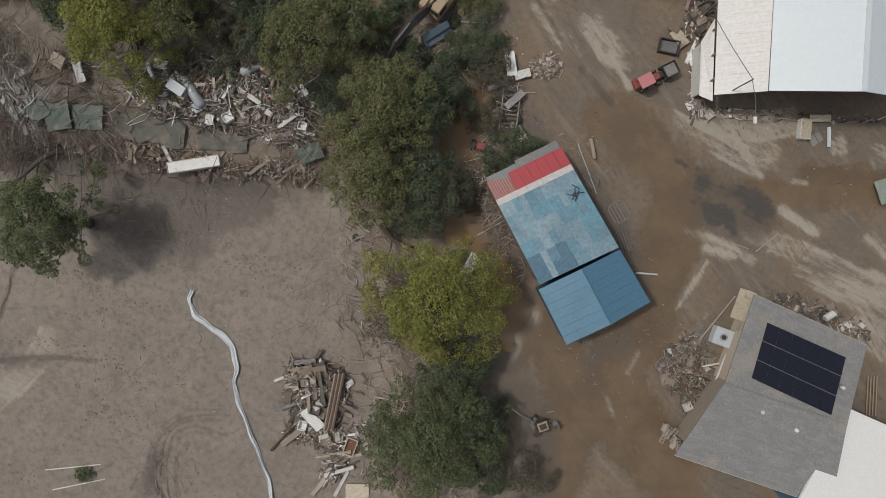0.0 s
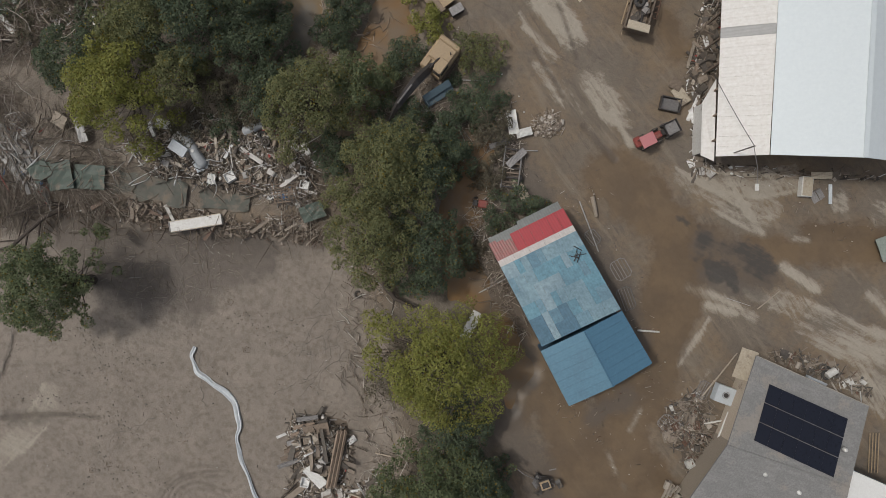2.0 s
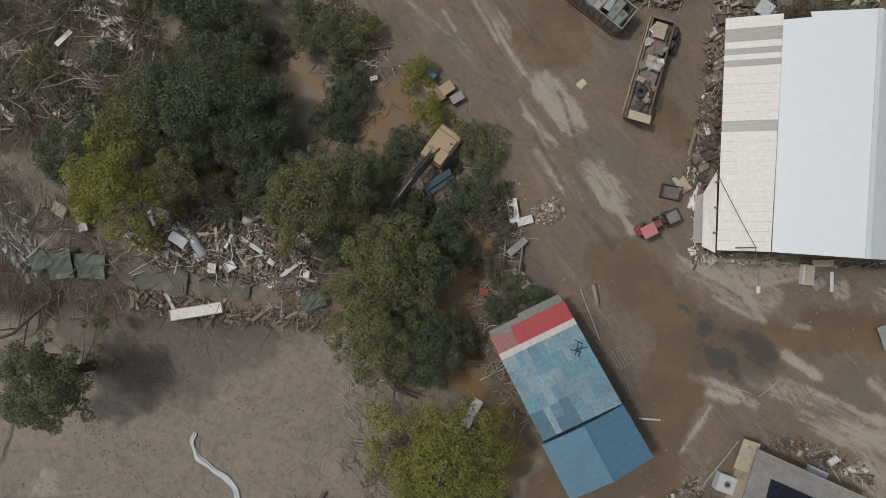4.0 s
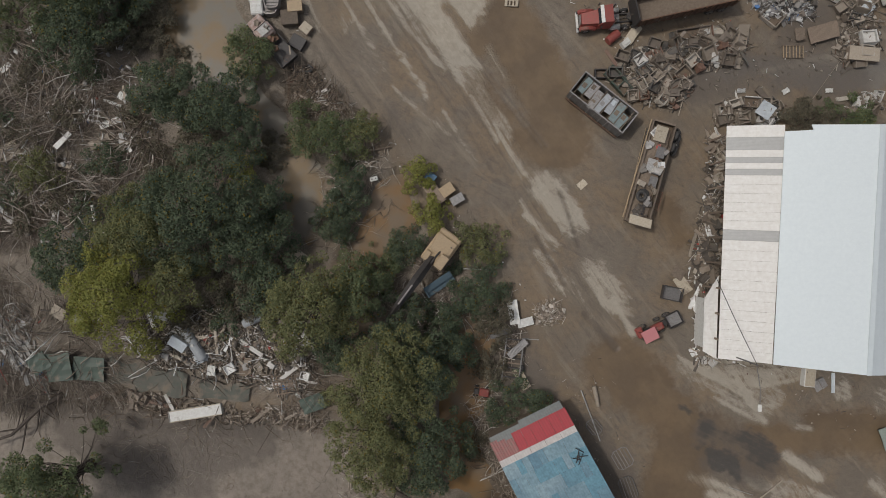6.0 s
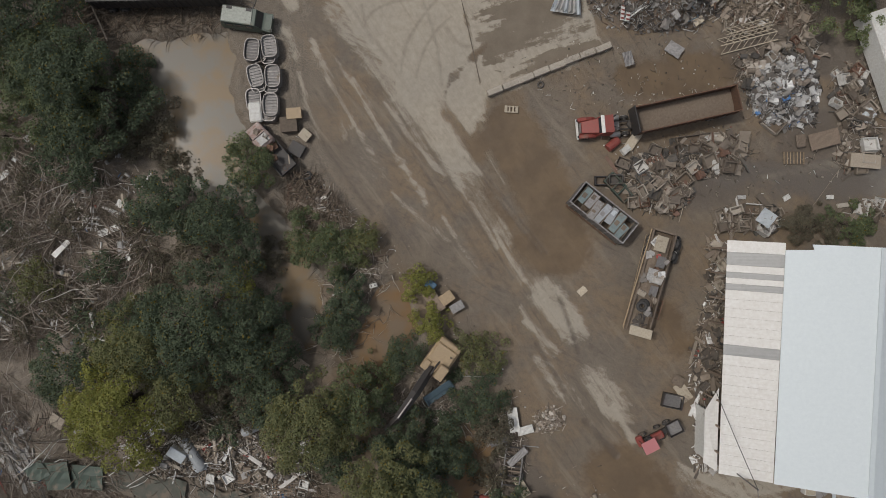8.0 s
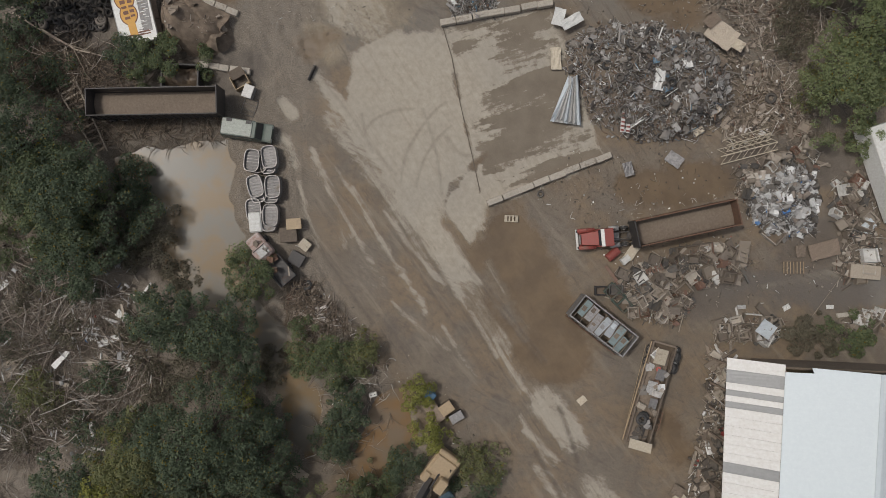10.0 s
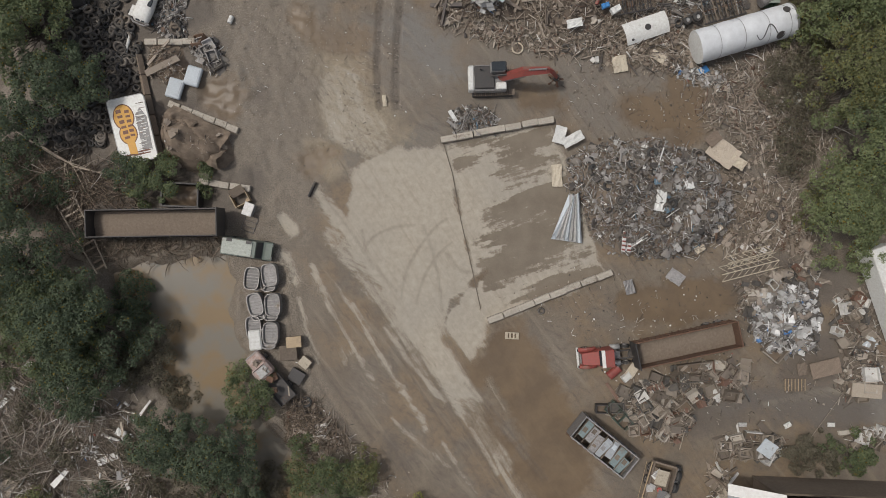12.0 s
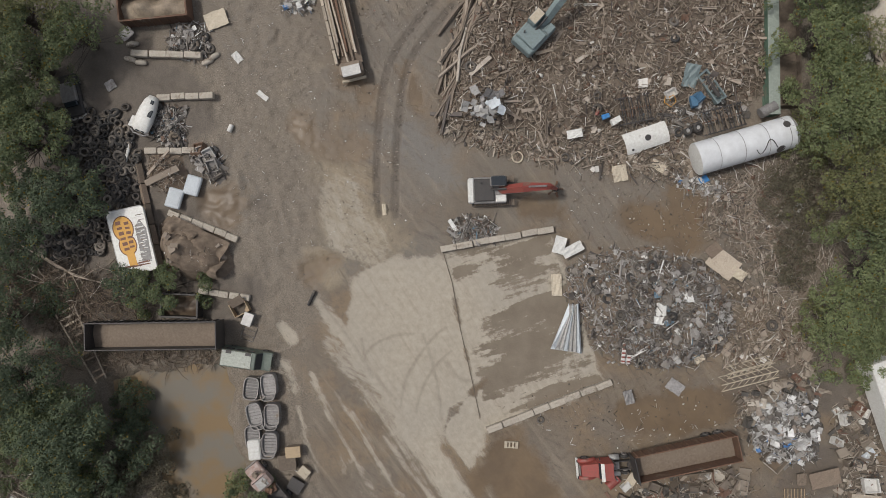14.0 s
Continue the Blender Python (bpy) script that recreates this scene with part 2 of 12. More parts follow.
# ---- shapes ----
class Geo:
    """Gathers vertices and faces of one mesh."""

    def __init__(self):
        self.v, self.f = [], []

    def add(self, verts, faces, m=None):
        k = len(self.v)
        self.v += [tuple(m @ Vector(p)) for p in verts] if m is not None else [tuple(p) for p in verts]
        self.f += [tuple(i + k for i in q) for q in faces]
        return self

    def box(self, c, s, bevel=0.02, m=None):
        """A block with chamfered edges: centre and full sizes."""
        hx, hy, hz = (d / 2 for d in s)
        b = min(bevel, hx * 0.45, hy * 0.45, hz * 0.45)
        vs, ix = [], {}
        for sx in (-1, 1):
            for sy in (-1, 1):
                for sz in (-1, 1):
                    for ax in range(3):
                        h = [hx - b, hy - b, hz - b]
                        h[ax] += b
                        ix[sx, sy, sz, ax] = len(vs)
                        vs.append((c[0] + sx * h[0], c[1] + sy * h[1], c[2] + sz * h[2]))
        fs = []
        for ax in range(3):
            o = [k for k in range(3) if k != ax]
            for s0 in (-1, 1):
                q = []
                for a, d in ((-1, -1), (1, -1), (1, 1), (-1, 1)):
                    g = [0, 0, 0]
                    g[ax], g[o[0]], g[o[1]] = s0, a, d
                    q.append(ix[g[0], g[1], g[2], ax])
                fs.append(q if (s0 > 0) == (ax != 1) else q[::-1])
            for a in (-1, 1):
                for d in (-1, 1):
                    q = []
                    for e, w in ((-1, o[0]), (1, o[0]), (1, o[1]), (-1, o[1])):
                        g = [0, 0, 0]
                        g[ax], g[o[0]], g[o[1]] = e, a, d
                        q.append(ix[g[0], g[1], g[2], w])
                    fs.append(q if a * d * (1 if ax != 1 else -1) < 0 else q[::-1])
        for sx in (-1, 1):
            for sy in (-1, 1):
                for sz in (-1, 1):
                    q = [ix[sx, sy, sz, k] for k in range(3)]
                    fs.append(q if sx * sy * sz > 0 else q[::-1])
        return self.add(vs, fs, m)

    def tube(self, pts, rad, n=8, caps=True, m=None):
        pts = [Vector(p) for p in pts]
        rad = rad if isinstance(rad, (list, tuple)) else [rad] * len(pts)
        vs, fs = [], []
        for i, p in enumerate(pts):
            d = (pts[min(i + 1, len(pts) - 1)] - pts[max(i - 1, 0)]).normalized()
            a = d.cross(Vector((0, 0, 1)) if abs(d.z) < 0.95 else Vector((1, 0, 0))).normalized()
            b = d.cross(a)
            for k in range(n):
                w = 2 * math.pi * k / n
                vs.append(p + (a * math.cos(w) + b * math.sin(w)) * rad[i])
        for i in range(len(pts) - 1):
            for k in range(n):
                fs.append((i * n + k, (i + 1) * n + k, (i + 1) * n + (k + 1) % n, i * n + (k + 1) % n))
        if caps:
            fs.append(tuple(range(n)))
            fs.append(tuple(range(len(vs) - 1, len(vs) - 1 - n, -1)))
        return self.add(vs, fs, m)

    def ring(self, c, R, r, n=14, k=6, axis="z", m=None):
        vs, fs = [], []
        for i in range(n):
            w = 2 * math.pi * i / n
            for j in range(k):
                u = 2 * math.pi * j / k
                q = ((R + r * math.cos(u)) * math.cos(w), (R + r * math.cos(u)) * math.sin(w), r * math.sin(u) * 1.25)
                q = q if axis == "z" else (q[0], q[2], q[1]) if axis == "y" else (q[2], q[0], q[1])
                vs.append((q[0] + c[0], q[1] + c[1], q[2] + c[2]))
                fs.append((i * k + j, ((i + 1) % n) * k + j, ((i + 1) % n) * k + (j + 1) % k, i * k + (j + 1) % k))
        return self.add(vs, fs, m)

    def slab(self, corners, zs, thick):
        """A sheet over a polygon of (x, y), with a height for each corner, that thick downwards."""
        n = len(corners)
        vs = [(x, y, z) for (x, y), z in zip(corners, zs)] + [(x, y, z - thick) for (x, y), z in zip(corners, zs)]
        area = sum(corners[i][0] * corners[(i + 1) % n][1] - corners[(i + 1) % n][0] * corners[i][1] for i in range(n))
        top = list(range(n)) if area > 0 else list(range(n))[::-1]
        fs = [tuple(top), tuple(i + n for i in top[::-1])]
        for i in range(n):
            a, b = top[i], top[(i + 1) % n]
            fs.append((b, a, a + n, b + n))
        return self.add(vs, fs)

    def mesh(self, name, smooth=False):
        me = bpy.data.meshes.new(name)
        me.from_pydata(self.v, [], self.f)
        if smooth:
            me.polygons.foreach_set("use_smooth", [True] * len(me.polygons))
        me.update()
        return me


def part(name, geo, material, parent=None, label="", smooth=False):
    """One mesh object, under its thing where a parent is given."""
    ob = new(name, geo if isinstance(geo, bpy.types.Mesh) else geo.mesh(name, smooth))
    if not ob.data.materials:
        ob.data.materials.append(material)
    ob.parent = parent
    return tagged(ob, label)


def thing(name, m, label, category, group="", kind=""):
    ob = new(name)
    ob.empty_display_size = 0.3
    ob.matrix_basis = m
    return tagged(ob, label, category, group, kind)


# ---- the lie of the land ----
def fade(a, b, v):
    k = np.clip((v - a) / (b - a), 0, 1)
    return k * k * (3 - 2 * k)


LATTICE = np.random.RandomState(7).rand(8, 256, 256)


def vnoise(x, y, size, seed=0):
    """Smooth value noise, 0 to 1, with lumps of that size in metres."""
    x, y = np.asarray(x, float) / size + 31.7 * seed, np.asarray(y, float) / size + 11.3 * seed
    i, j = np.floor(x).astype(int), np.floor(y).astype(int)
    u, v = x - i, y - j
    u, v = u * u * (3 - 2 * u), v * v * (3 - 2 * v)
    L = LATTICE[seed % 8]
    g = lambda a, b: L[(i + a) % 256, (j + b) % 256]
    return (g(0, 0) * (1 - u) + g(1, 0) * u) * (1 - v) + (g(0, 1) * (1 - u) + g(1, 1) * u) * v


def fbm(x, y, size, seed=0, octaves=4):
    x, y = np.asarray(x, float), np.asarray(y, float)
    s, a, w = 0, 0.5, 0
    for k in range(octaves):
        c, d = math.cos(0.7 + 1.1 * k), math.sin(0.7 + 1.1 * k)  # each octave turned, so that no lattice shows
        s, w = s + a * vnoise(x * c - y * d, x * d + y * c, size / 2 ** k, seed + k), w + a
        a *= 0.55
    return s / w


def line_dist(x, y, pts):
    d = np.full(np.shape(x), 1e9)
    for (x0, y0), (x1, y1) in zip(pts[:-1], pts[1:]):
        dx, dy = x1 - x0, y1 - y0
        k = np.clip(((x - x0) * dx + (y - y0) * dy) / (dx * dx + dy * dy + 1e-9), 0, 1)
        d = np.minimum(d, np.hypot(x - x0 - k * dx, y - y0 - k * dy))
    return d


def inside(x, y, poly):
    """Distance to the outline, positive inside it."""
    odd = np.zeros(np.shape(x), bool)
    for (x0, y0), (x1, y1) in zip(poly, poly[1:] + poly[:1]):
        cross = (y0 > y) != (y1 > y)
        odd ^= cross & (x < (x1 - x0) * (y - y0) / ((y1 - y0) or 1e-9) + x0)
    return np.where(odd, 1, -1) * line_dist(x, y, poly + poly[:1])


FIELD = [(-90, -90), (-5.4, -25.8), (-5.5, -11.7), (-6.7, -1.7), (-11.4, 6.5), (-21.3, 7.1), (-31.2, 8.2), (-38.9, 10.2), (-45.9, 10.8), (-90, 10)]
POND = [(-33.3, 55.4), (-29.9, 56.3), (-22.0, 56.8), (-21.3, 54.3), (-21.4, 49.1), (-20.2, 46.9), (-20.6, 44.3), (-19.2, 41.2), (-16.4, 38.4), (-13.5, 34.9), (-12.7, 31.5), (-13.0, 28.1), (-13.8, 25.9), (-15.5, 27.6), (-16.4, 32.1), (-18.9, 35.0), (-19.5, 38.4), (-22.0, 40.6), (-25.4, 41.2), (-27.7, 44.1), (-27.7, 48.0), (-29.1, 50.9), (-32.2, 52.6)]
CREEK = [(-2.5, 32.4), (-3.6, 30.4), (-3.0, 27.5), (-5.0, 24.1), (-5.6, 21.3), (-7.9, 21.3), (-10.1, 23.6), (-8.4, 25.9), (-7.9, 29.3), (-5.6, 32.1)]
POOLS = [(-0.2, 13.1), (0.6, 17.6), (3.5, 18.2), (4.6, 15.9), (3.2, 12.5), (0.6, 9.1), (4.0, 2.3), (0.6, 1.2), (-0.5, 6.9)]
GULLY = [(0.3, 8.0), (0.0, 11.5), (3.7, 14.3), (4.9, 10.9), (2.0, 6.3), (3.8, 2.3), (7.2, -1.6), (8.6, -6.8), (6.6, -10.2), (4.3, -6.8), (3.2, -1.6), (0.3, 2.9)]
SLAB = [(-9.3, 65.9), (-4.9, 67.8), (-2.7, 67.4), (-0.2, 68.3), (10.5, 70.3), (11.9, 66.5), (14.2, 59.7), (16.2, 55.1), (4.2, 50.5), (4.4, 49.1), (2.4, 46.5), (0.7, 48.5), (-0.8, 50.3), (0.7, 47.4), (3.6, 42.9), (0.7, 42.9), (-1.5, 46.7), (-4.9, 51.4), (-7.7, 55.3), (-10.5, 59.2), (-13.0, 62.8), (-12.5, 63.3), (-9.9, 60.8)]


def land(x, y):
    """Height of the ground."""
    x, y = np.asarray(x, float), np.asarray(y, float)
    z = (fbm(x, y, 9, 1) - 0.5) * 0.25
    z = z - 1.95 * fade(-2.5, 2.5, inside(x, y, FIELD))
    wild = fade(-14, -24, x) * fade(9, 16, y)
    z = z + wild * (fbm(x, y, 6, 3) - 0.35) * 1.3
    slab = fade(-1, 1, inside(x, y, SLAB))
    z = z * (1 - slab) + 0.04 * slab
    for poly, deep in ((POND, 1.35), (CREEK, 0.8), (POOLS, 0.75), (GULLY, 0.6)):
        z = z - deep * fade(-1.3, 0.9, inside(x, y, poly) + (fbm(x, y, 3, 5) - 0.5) * 1.6)
    return z


def lie(x, y):
    return float(land(np.array([x]), np.array([y]))[0])


# ---- ground sheet: mud yard, silt field, slab, ruts ----
def eased(line, n=4):
    """The line bent smoothly through its points."""
    out = []
    for i in range(len(line) - 1):
        a, b, c, d = (Vector(line[max(0, min(len(line) - 1, i + k))]) for k in (-1, 0, 1, 2))
        for j in range(n):
            t = j / n
            out.append(tuple(0.5 * (2 * b + (c - a) * t + (2 * a - 5 * b + 4 * c - d) * t * t + (3 * b - a - 3 * c + d) * t ** 3)))
    return out + [tuple(line[-1])]


def streak(store, half, *line):
    store.append((eased(line) if len(line) > 2 else list(line), half))


PALE = [] # dried silt left in streaks and patches: line, half width
streak(PALE, 1.5, (-10.6, 59.2), (-8.3, 56.3), (-4.9, 52.1), (-1.6, 47.0))
streak(PALE, 1.1, (9.4, 31.5), (11.1, 29.5), (12.8, 27.0))
streak(PALE, 0.35, (9.1, 24.4), (10.5, 22.7), (11.9, 20.5))
streak(PALE, 0.9, (14.5, 22.7), (16.2, 20.5), (17.8, 18.2))
streak(PALE, 0.25, (8.0, 28.1), (11.1, 25.0))
streak(PALE, 0.35, (9.1, 24.5), (11.6, 20.8))
streak(PALE, 1.3, (15.0, 22.8), (17.0, 19.7))
streak(PALE, 0.5, (16.7, 19.7), (18.6, 16.5))
streak(PALE, 0.9, (23.6, 12.9), (26.4, 11.2), (29.2, 9.5), (31.8, 8.1))
streak(PALE, 1.5, (28.7, 12.6), (32.1, 12.3), (34.9, 12.9))
streak(PALE, 1.0, (29.2, 10.6), (33.2, 9.8))
streak(PALE, 0.35, (35.2, 6.9), (36.3, 6.7))
streak(PALE, 0.7, (39.6, 10.9), (39.9, 9.8))
streak(PALE, 0.8, (43.4, 10.1), (44.0, 8.7))
streak(PALE, 0.5, (24.4, 1.9), (27.6, 0.7), (31.0, -1.1))
streak(PALE, 0.6, (34.1, 3.8), (37.2, 1.7))
streak(PALE, 0.9, (31.5, 1.3), (36.1, -0.1), (40.6, -2.7), (44.5, -4.1))
streak(PALE, 1.3, (36.1, -2.1), (40.6, -4.4), (44.5, -6.6))
streak(PALE, 0.4, (23.6, -5.8), (25.9, -2.2))
streak(PALE, 0.25, (18.5, -12.4), (19.6, -10.4))
streak(PALE, 0.2, (16.5, -14.9), (17.1, -16.6))
streak(PALE, 1.5, (41.8, -7.8), (44.5, -10.0))
streak(PALE, 2.3, (-10.6, 73.7), (-9.7, 70.3), (-7.8, 69.2))
streak(PALE, 0.5, (-16.2, 61.1), (-15.0, 59.7))
streak(PALE, 0.4, (-18.7, 57.4), (-16.1, 56.9), (-15.0, 54.6))
streak(PALE, 0.5, (42.4, 43.8), (36.2, 43.3), (31.7, 42.5))
streak(PALE, 0.4, (9.7, 31.8), (11.4, 28.4), (12.2, 26.1))
streak(PALE, 0.5, (11.1, 31.2), (13.1, 28.4), (13.6, 26.7))
streak(PALE, 0.15, (7.4, 29.5), (9.7, 25.6), (11.9, 21.6))
streak(PALE, 0.2, (9.9, 24.5), (12.8, 21.1), (14.5, 17.7))
streak(PALE, 0.5, (29.2, 11.5), (30.9, 8.6), (31.8, 7.5))
streak(PALE, 0.7, (25.3, 12.9), (28.7, 10.9))
streak(PALE, 0.4, (37.2, 0.1), (44.5, -3.2))
streak(PALE, 0.5, (39.5, -3.3), (44.5, -5.8))
streak(PALE, 0.35, (32.7, -0.1), (37.2, -1.6), (41.8, -3.8))
streak(PALE, 0.5, (42.9, 1.3), (44.5, -0.4))
streak(PALE, 0.4, (26.4, 0.1), (29.3, -0.7))
streak(PALE, 0.3, (24.5, -4.4), (26.4, -1.3))
streak(PALE, 0.3, (25.3, -8.4), (26.4, -6.7))
streak(PALE, 1.3, (-45.8, -15.3), (-42.3, -11.7), (-41.1, -9.4))
streak(PALE, 0.6, (-12.8, 63.6), (-10.5, 60.8), (-8.3, 57.4))
streak(PALE, 0.30, (-13.1, 55.9), (-12.6, 54.4), (-11.7, 52.7), (-10.6, 50.5), (-9.2, 47.6))
streak(PALE, 0.16, (-10.6, 48.6), (-9.9, 46.4))
streak(PALE, 0.22, (-8.8, 47.3), (-7.7, 45.1), (-6.1, 42.7))
streak(PALE, 0.12, (-9.4, 46.7), (-7.9, 43.8), (-6.9, 42.3))
streak(PALE, 0.12, (-11.0, 54.6), (-9.4, 52.1))
streak(PALE, 0.24, (-9.4, 52.1), (-7.5, 49.2), (-6.1, 46.5), (-4.5, 44.3))
streak(PALE, 0.13, (-4.5, 44.3), (-3.4, 42.3), (-2.5, 41.3), (-1.9, 39.9))
streak(PALE, 0.16, (-6.0, 50.0), (-4.8, 48.4), (-3.4, 46.5))
streak(PALE, 0.20, (-3.9, 47.0), (-2.2, 44.8), (-0.1, 42.6))
streak(PALE, 1.10, (-4.4, 52.1), (-2.8, 50.0), (-0.9, 47.6), (0.7, 45.1))
streak(PALE, 1.00, (0.4, 45.4), (1.6, 43.2), (2.9, 41.0))
streak(PALE, 0.80, (2.3, 41.9), (4.2, 38.8), (5.8, 35.8))
streak(PALE, 0.40, (4.8, 37.2), (6.4, 34.3), (7.7, 32.2))
streak(PALE, 0.35, (4.2, 44.8), (5.0, 43.5), (5.8, 41.9))
streak(PALE, 0.25, (3.4, 41.6), (4.5, 39.4), (5.8, 37.8), (6.5, 36.6))
streak(PALE, 0.50, (1.6, 50.5), (3.5, 50.8))
streak(PALE, 0.35, (1.6, 48.1), (3.9, 48.3))
streak(PALE, 0.10, (-0.3, 38.5), (1.6, 35.3), (3.2, 33.4))
streak(PALE, 0.12, (-14.5, 53.0), (-13.9, 49.9), (-12.6, 46.4))
streak(PALE, 0.10, (-5.3, 41.0), (-3.4, 39.1), (0.4, 36.2))
SOAKED = [] # standing film of muddy water: line, half width
streak(SOAKED, 3.0, (16.8, 13.1), (20.7, 9.7), (23.6, 6.4), (23.0, 1.2), (20.8, -6.7))
streak(SOAKED, 1.2, (3.5, 40.5), (6.3, 37.1), (9.7, 33.8))
streak(SOAKED, 3.0, (6.3, 47.3), (9.7, 41.6), (11.9, 36.0))
streak(SOAKED, 1.8, (18.7, 52.2), (23.2, 52.5), (28.2, 53.1))
streak(SOAKED, 1.6, (18.1, 71.9), (23.1, 70.8))
streak(SOAKED, 1.7, (23.7, 74.1), (24.0, 69.6))
streak(SOAKED, 1.0, (7.9, 72.7), (11.3, 72.2))
streak(SOAKED, 2.6, (10.0, -6.7), (12.9, -13.5), (12.3, -20.3), (10.0, -26.0))
streak(SOAKED, 2.6, (17.4, -8.4), (18.5, -14.6), (21.9, -20.3), (23.7, -26.0))
streak(SOAKED, 2.0, (4.9, 1.2), (7.7, -5.6), (6.6, -11.3))
streak(SOAKED, 1.6, (22.5, -4.4), (20.8, -10.1), (16.8, -11.2))
streak(SOAKED, 1.5, (31.0, 6.4), (36.1, 5.2))
streak(SOAKED, 1.6, (26.4, 6.9), (32.1, 3.0))
streak(SOAKED, 2.2, (37.2, 6.4), (44.5, 6.4))
streak(SOAKED, 1.5, (3.5, 45.5), (6.3, 47.7))
streak(SOAKED, 1.3, (-22.9, 73.7), (-21.8, 72.0))
streak(SOAKED, 1.6, (13.4, -11.3), (16.8, -18.1), (20.8, -22.6))
streak(SOAKED, 1.9, (4.6, 54.1), (8.0, 59.2), (9.7, 64.2))
streak(SOAKED, 0.6, (3.5, 62.0), (5.2, 57.5))
streak(SOAKED, 1.0, (9.7, 68.7), (11.9, 64.2))
streak(SOAKED, 1.2, (22.1, 29.2), (23.8, 25.8))
RUTS = [] # wheel tracks pressed into the mud: line, half width
streak(RUTS, 0.06, (-15.1, 54.1), (-13.7, 49.0), (-11.2, 44.5), (-7.2, 38.9))
streak(RUTS, 0.06, (-16.2, 53.5), (-14.8, 48.5), (-12.3, 43.9), (-8.4, 38.3))
streak(RUTS, 0.05, (5.2, 33.5), (8.5, 28.4), (11.4, 23.9), (14.2, 18.8))
streak(RUTS, 0.05, (6.0, 33.8), (9.4, 28.7), (12.2, 24.1), (15.0, 19.1))
streak(RUTS, 0.08, (-4.7, 47.6), (-2.5, 43.8), (-0.3, 40.4), (2.3, 36.6), (4.8, 32.4))
streak(RUTS, 0.05, (-4.2, 47.6), (-2.0, 43.8), (0.2, 40.4), (2.7, 36.6), (5.2, 32.4))
streak(RUTS, 0.05, (-3.9, 47.6), (-1.7, 43.8), (0.6, 40.4), (3.1, 36.6), (5.6, 32.4))
streak(RUTS, 0.05, (-3.3, 47.6), (-1.1, 43.8), (1.1, 40.4), (3.7, 36.6), (6.2, 32.4))
streak(RUTS, 0.08, (-2.8, 47.6), (-0.6, 43.8), (1.6, 40.4), (4.2, 36.6), (6.7, 32.4))
streak(RUTS, 0.06, (1.9, 44.5), (4.2, 41.9), (6.7, 38.5), (9.6, 35.0))
streak(RUTS, 0.06, (2.5, 44.5), (4.7, 41.9), (7.3, 38.5), (10.1, 35.0))
streak(RUTS, 0.05, (-9.4, 56.8), (-6.9, 53.5), (-4.8, 50.8), (-3.4, 48.3))
streak(RUTS, 0.04, (-4.4, 52.9), (-3.9, 55.5), (-2.7, 57.8), (-1.0, 60.0), (0.2, 60.9))
streak(RUTS, 0.04, (-2.9, 52.4), (-2.2, 54.8), (-1.0, 56.9), (0.6, 58.5))
streak(RUTS, 0.04, (-7.9, 58.1), (-6.9, 59.2), (-5.0, 60.0), (-3.1, 60.2))
streak(RUTS, 0.04, (-2.2, 60.2), (-1.3, 57.6), (-0.6, 54.5), (-0.3, 51.7))
streak(RUTS, 0.04, (-8.3, 59.7), (-7.9, 57.8), (-7.2, 55.9))
streak(RUTS, 0.04, (0.2, 57.4), (1.3, 55.9), (2.8, 55.5))
streak(RUTS, 0.04, (-11.9, 62.8), (-9.5, 59.7), (-7.2, 56.4), (-4.8, 53.6))
CHANNEL = []  # brown water lines across the slab
streak(CHANNEL, 0.12, (-0.2, 68.3), (0.7, 65.3), (1.5, 60.8), (2.4, 56.9), (3.5, 51.9))
streak(CHANNEL, 0.12, (4.2, 55.8), (1.8, 53.5), (0.4, 51.8), (0.1, 49.8), (2.1, 46.5), (5.7, 41.1))
streak(RUTS, 0.28, (-1.1, 93.4), (-5.0, 88.3), (-6.4, 83.3), (-6.8, 76.5), (-6.6, 72.0))
streak(RUTS, 0.28, (0.6, 92.8), (-3.0, 88.3), (-4.4, 83.8), (-4.9, 77.1), (-5.0, 72.0))
streak(RUTS, 0.15, (11.4, 30.4), (12.5, 27.5), (13.3, 25.0))
streak(RUTS, 0.2, (9.1, 25.9), (11.9, 21.3))
streak(RUTS, 0.3, (13.9, 18.2), (17.0, 14.8))
streak(RUTS, 0.05, (-27.6, -20.8), (-26.8, -19.4), (-25.2, -19.0), (-22.7, -19.9))
streak(RUTS, 0.05, (-30.0, -25.9), (-30.4, -21.4), (-28.8, -18.3), (-26.2, -16.8), (-22.1, -16.7))
streak(RUTS, 0.06, (-28.3, -21.1), (-27.7, -19.3), (-25.6, -18.4), (-22.4, -19.4))
streak(RUTS, 0.06, (-29.1, -23.4), (-28.7, -19.9), (-26.8, -18.0), (-23.0, -17.8))
streak(RUTS, 0.06, (-29.5, -25.9), (-29.8, -21.6), (-28.6, -18.8), (-25.9, -17.4), (-22.4, -17.2))
streak(RUTS, 0.06, (-28.2, -25.9), (-28.7, -22.8), (-28.0, -20.5))
streak(RUTS, 0.06, (-27.1, -25.7), (-27.7, -22.8), (-27.2, -21.1))
streak(RUTS, 0.16, (-45.8, -7.1), (-44.4, -2.4), (-43.5, -0.6), (-41.8, 0.5))
streak(RUTS, 0.2, (-45.8, -11.7), (-41.1, -11.3), (-35.9, -11.7))
streak(RUTS, 0.25, (-28.8, -25.9), (-30.0, -23.7), (-29.4, -21.9))
# dark ground: damp mud, with some cast shade put into the colour
STAIN_SHADE = []
# wet mud beside the shed, the shed's shadow painted in with it
streak(STAIN_SHADE, 0.9, (13.9, 8.0), (16.8, 2.4), (19.3, -3.3))
streak(STAIN_SHADE, 0.7, (18.5, -9.0), (14.5, -11.3))
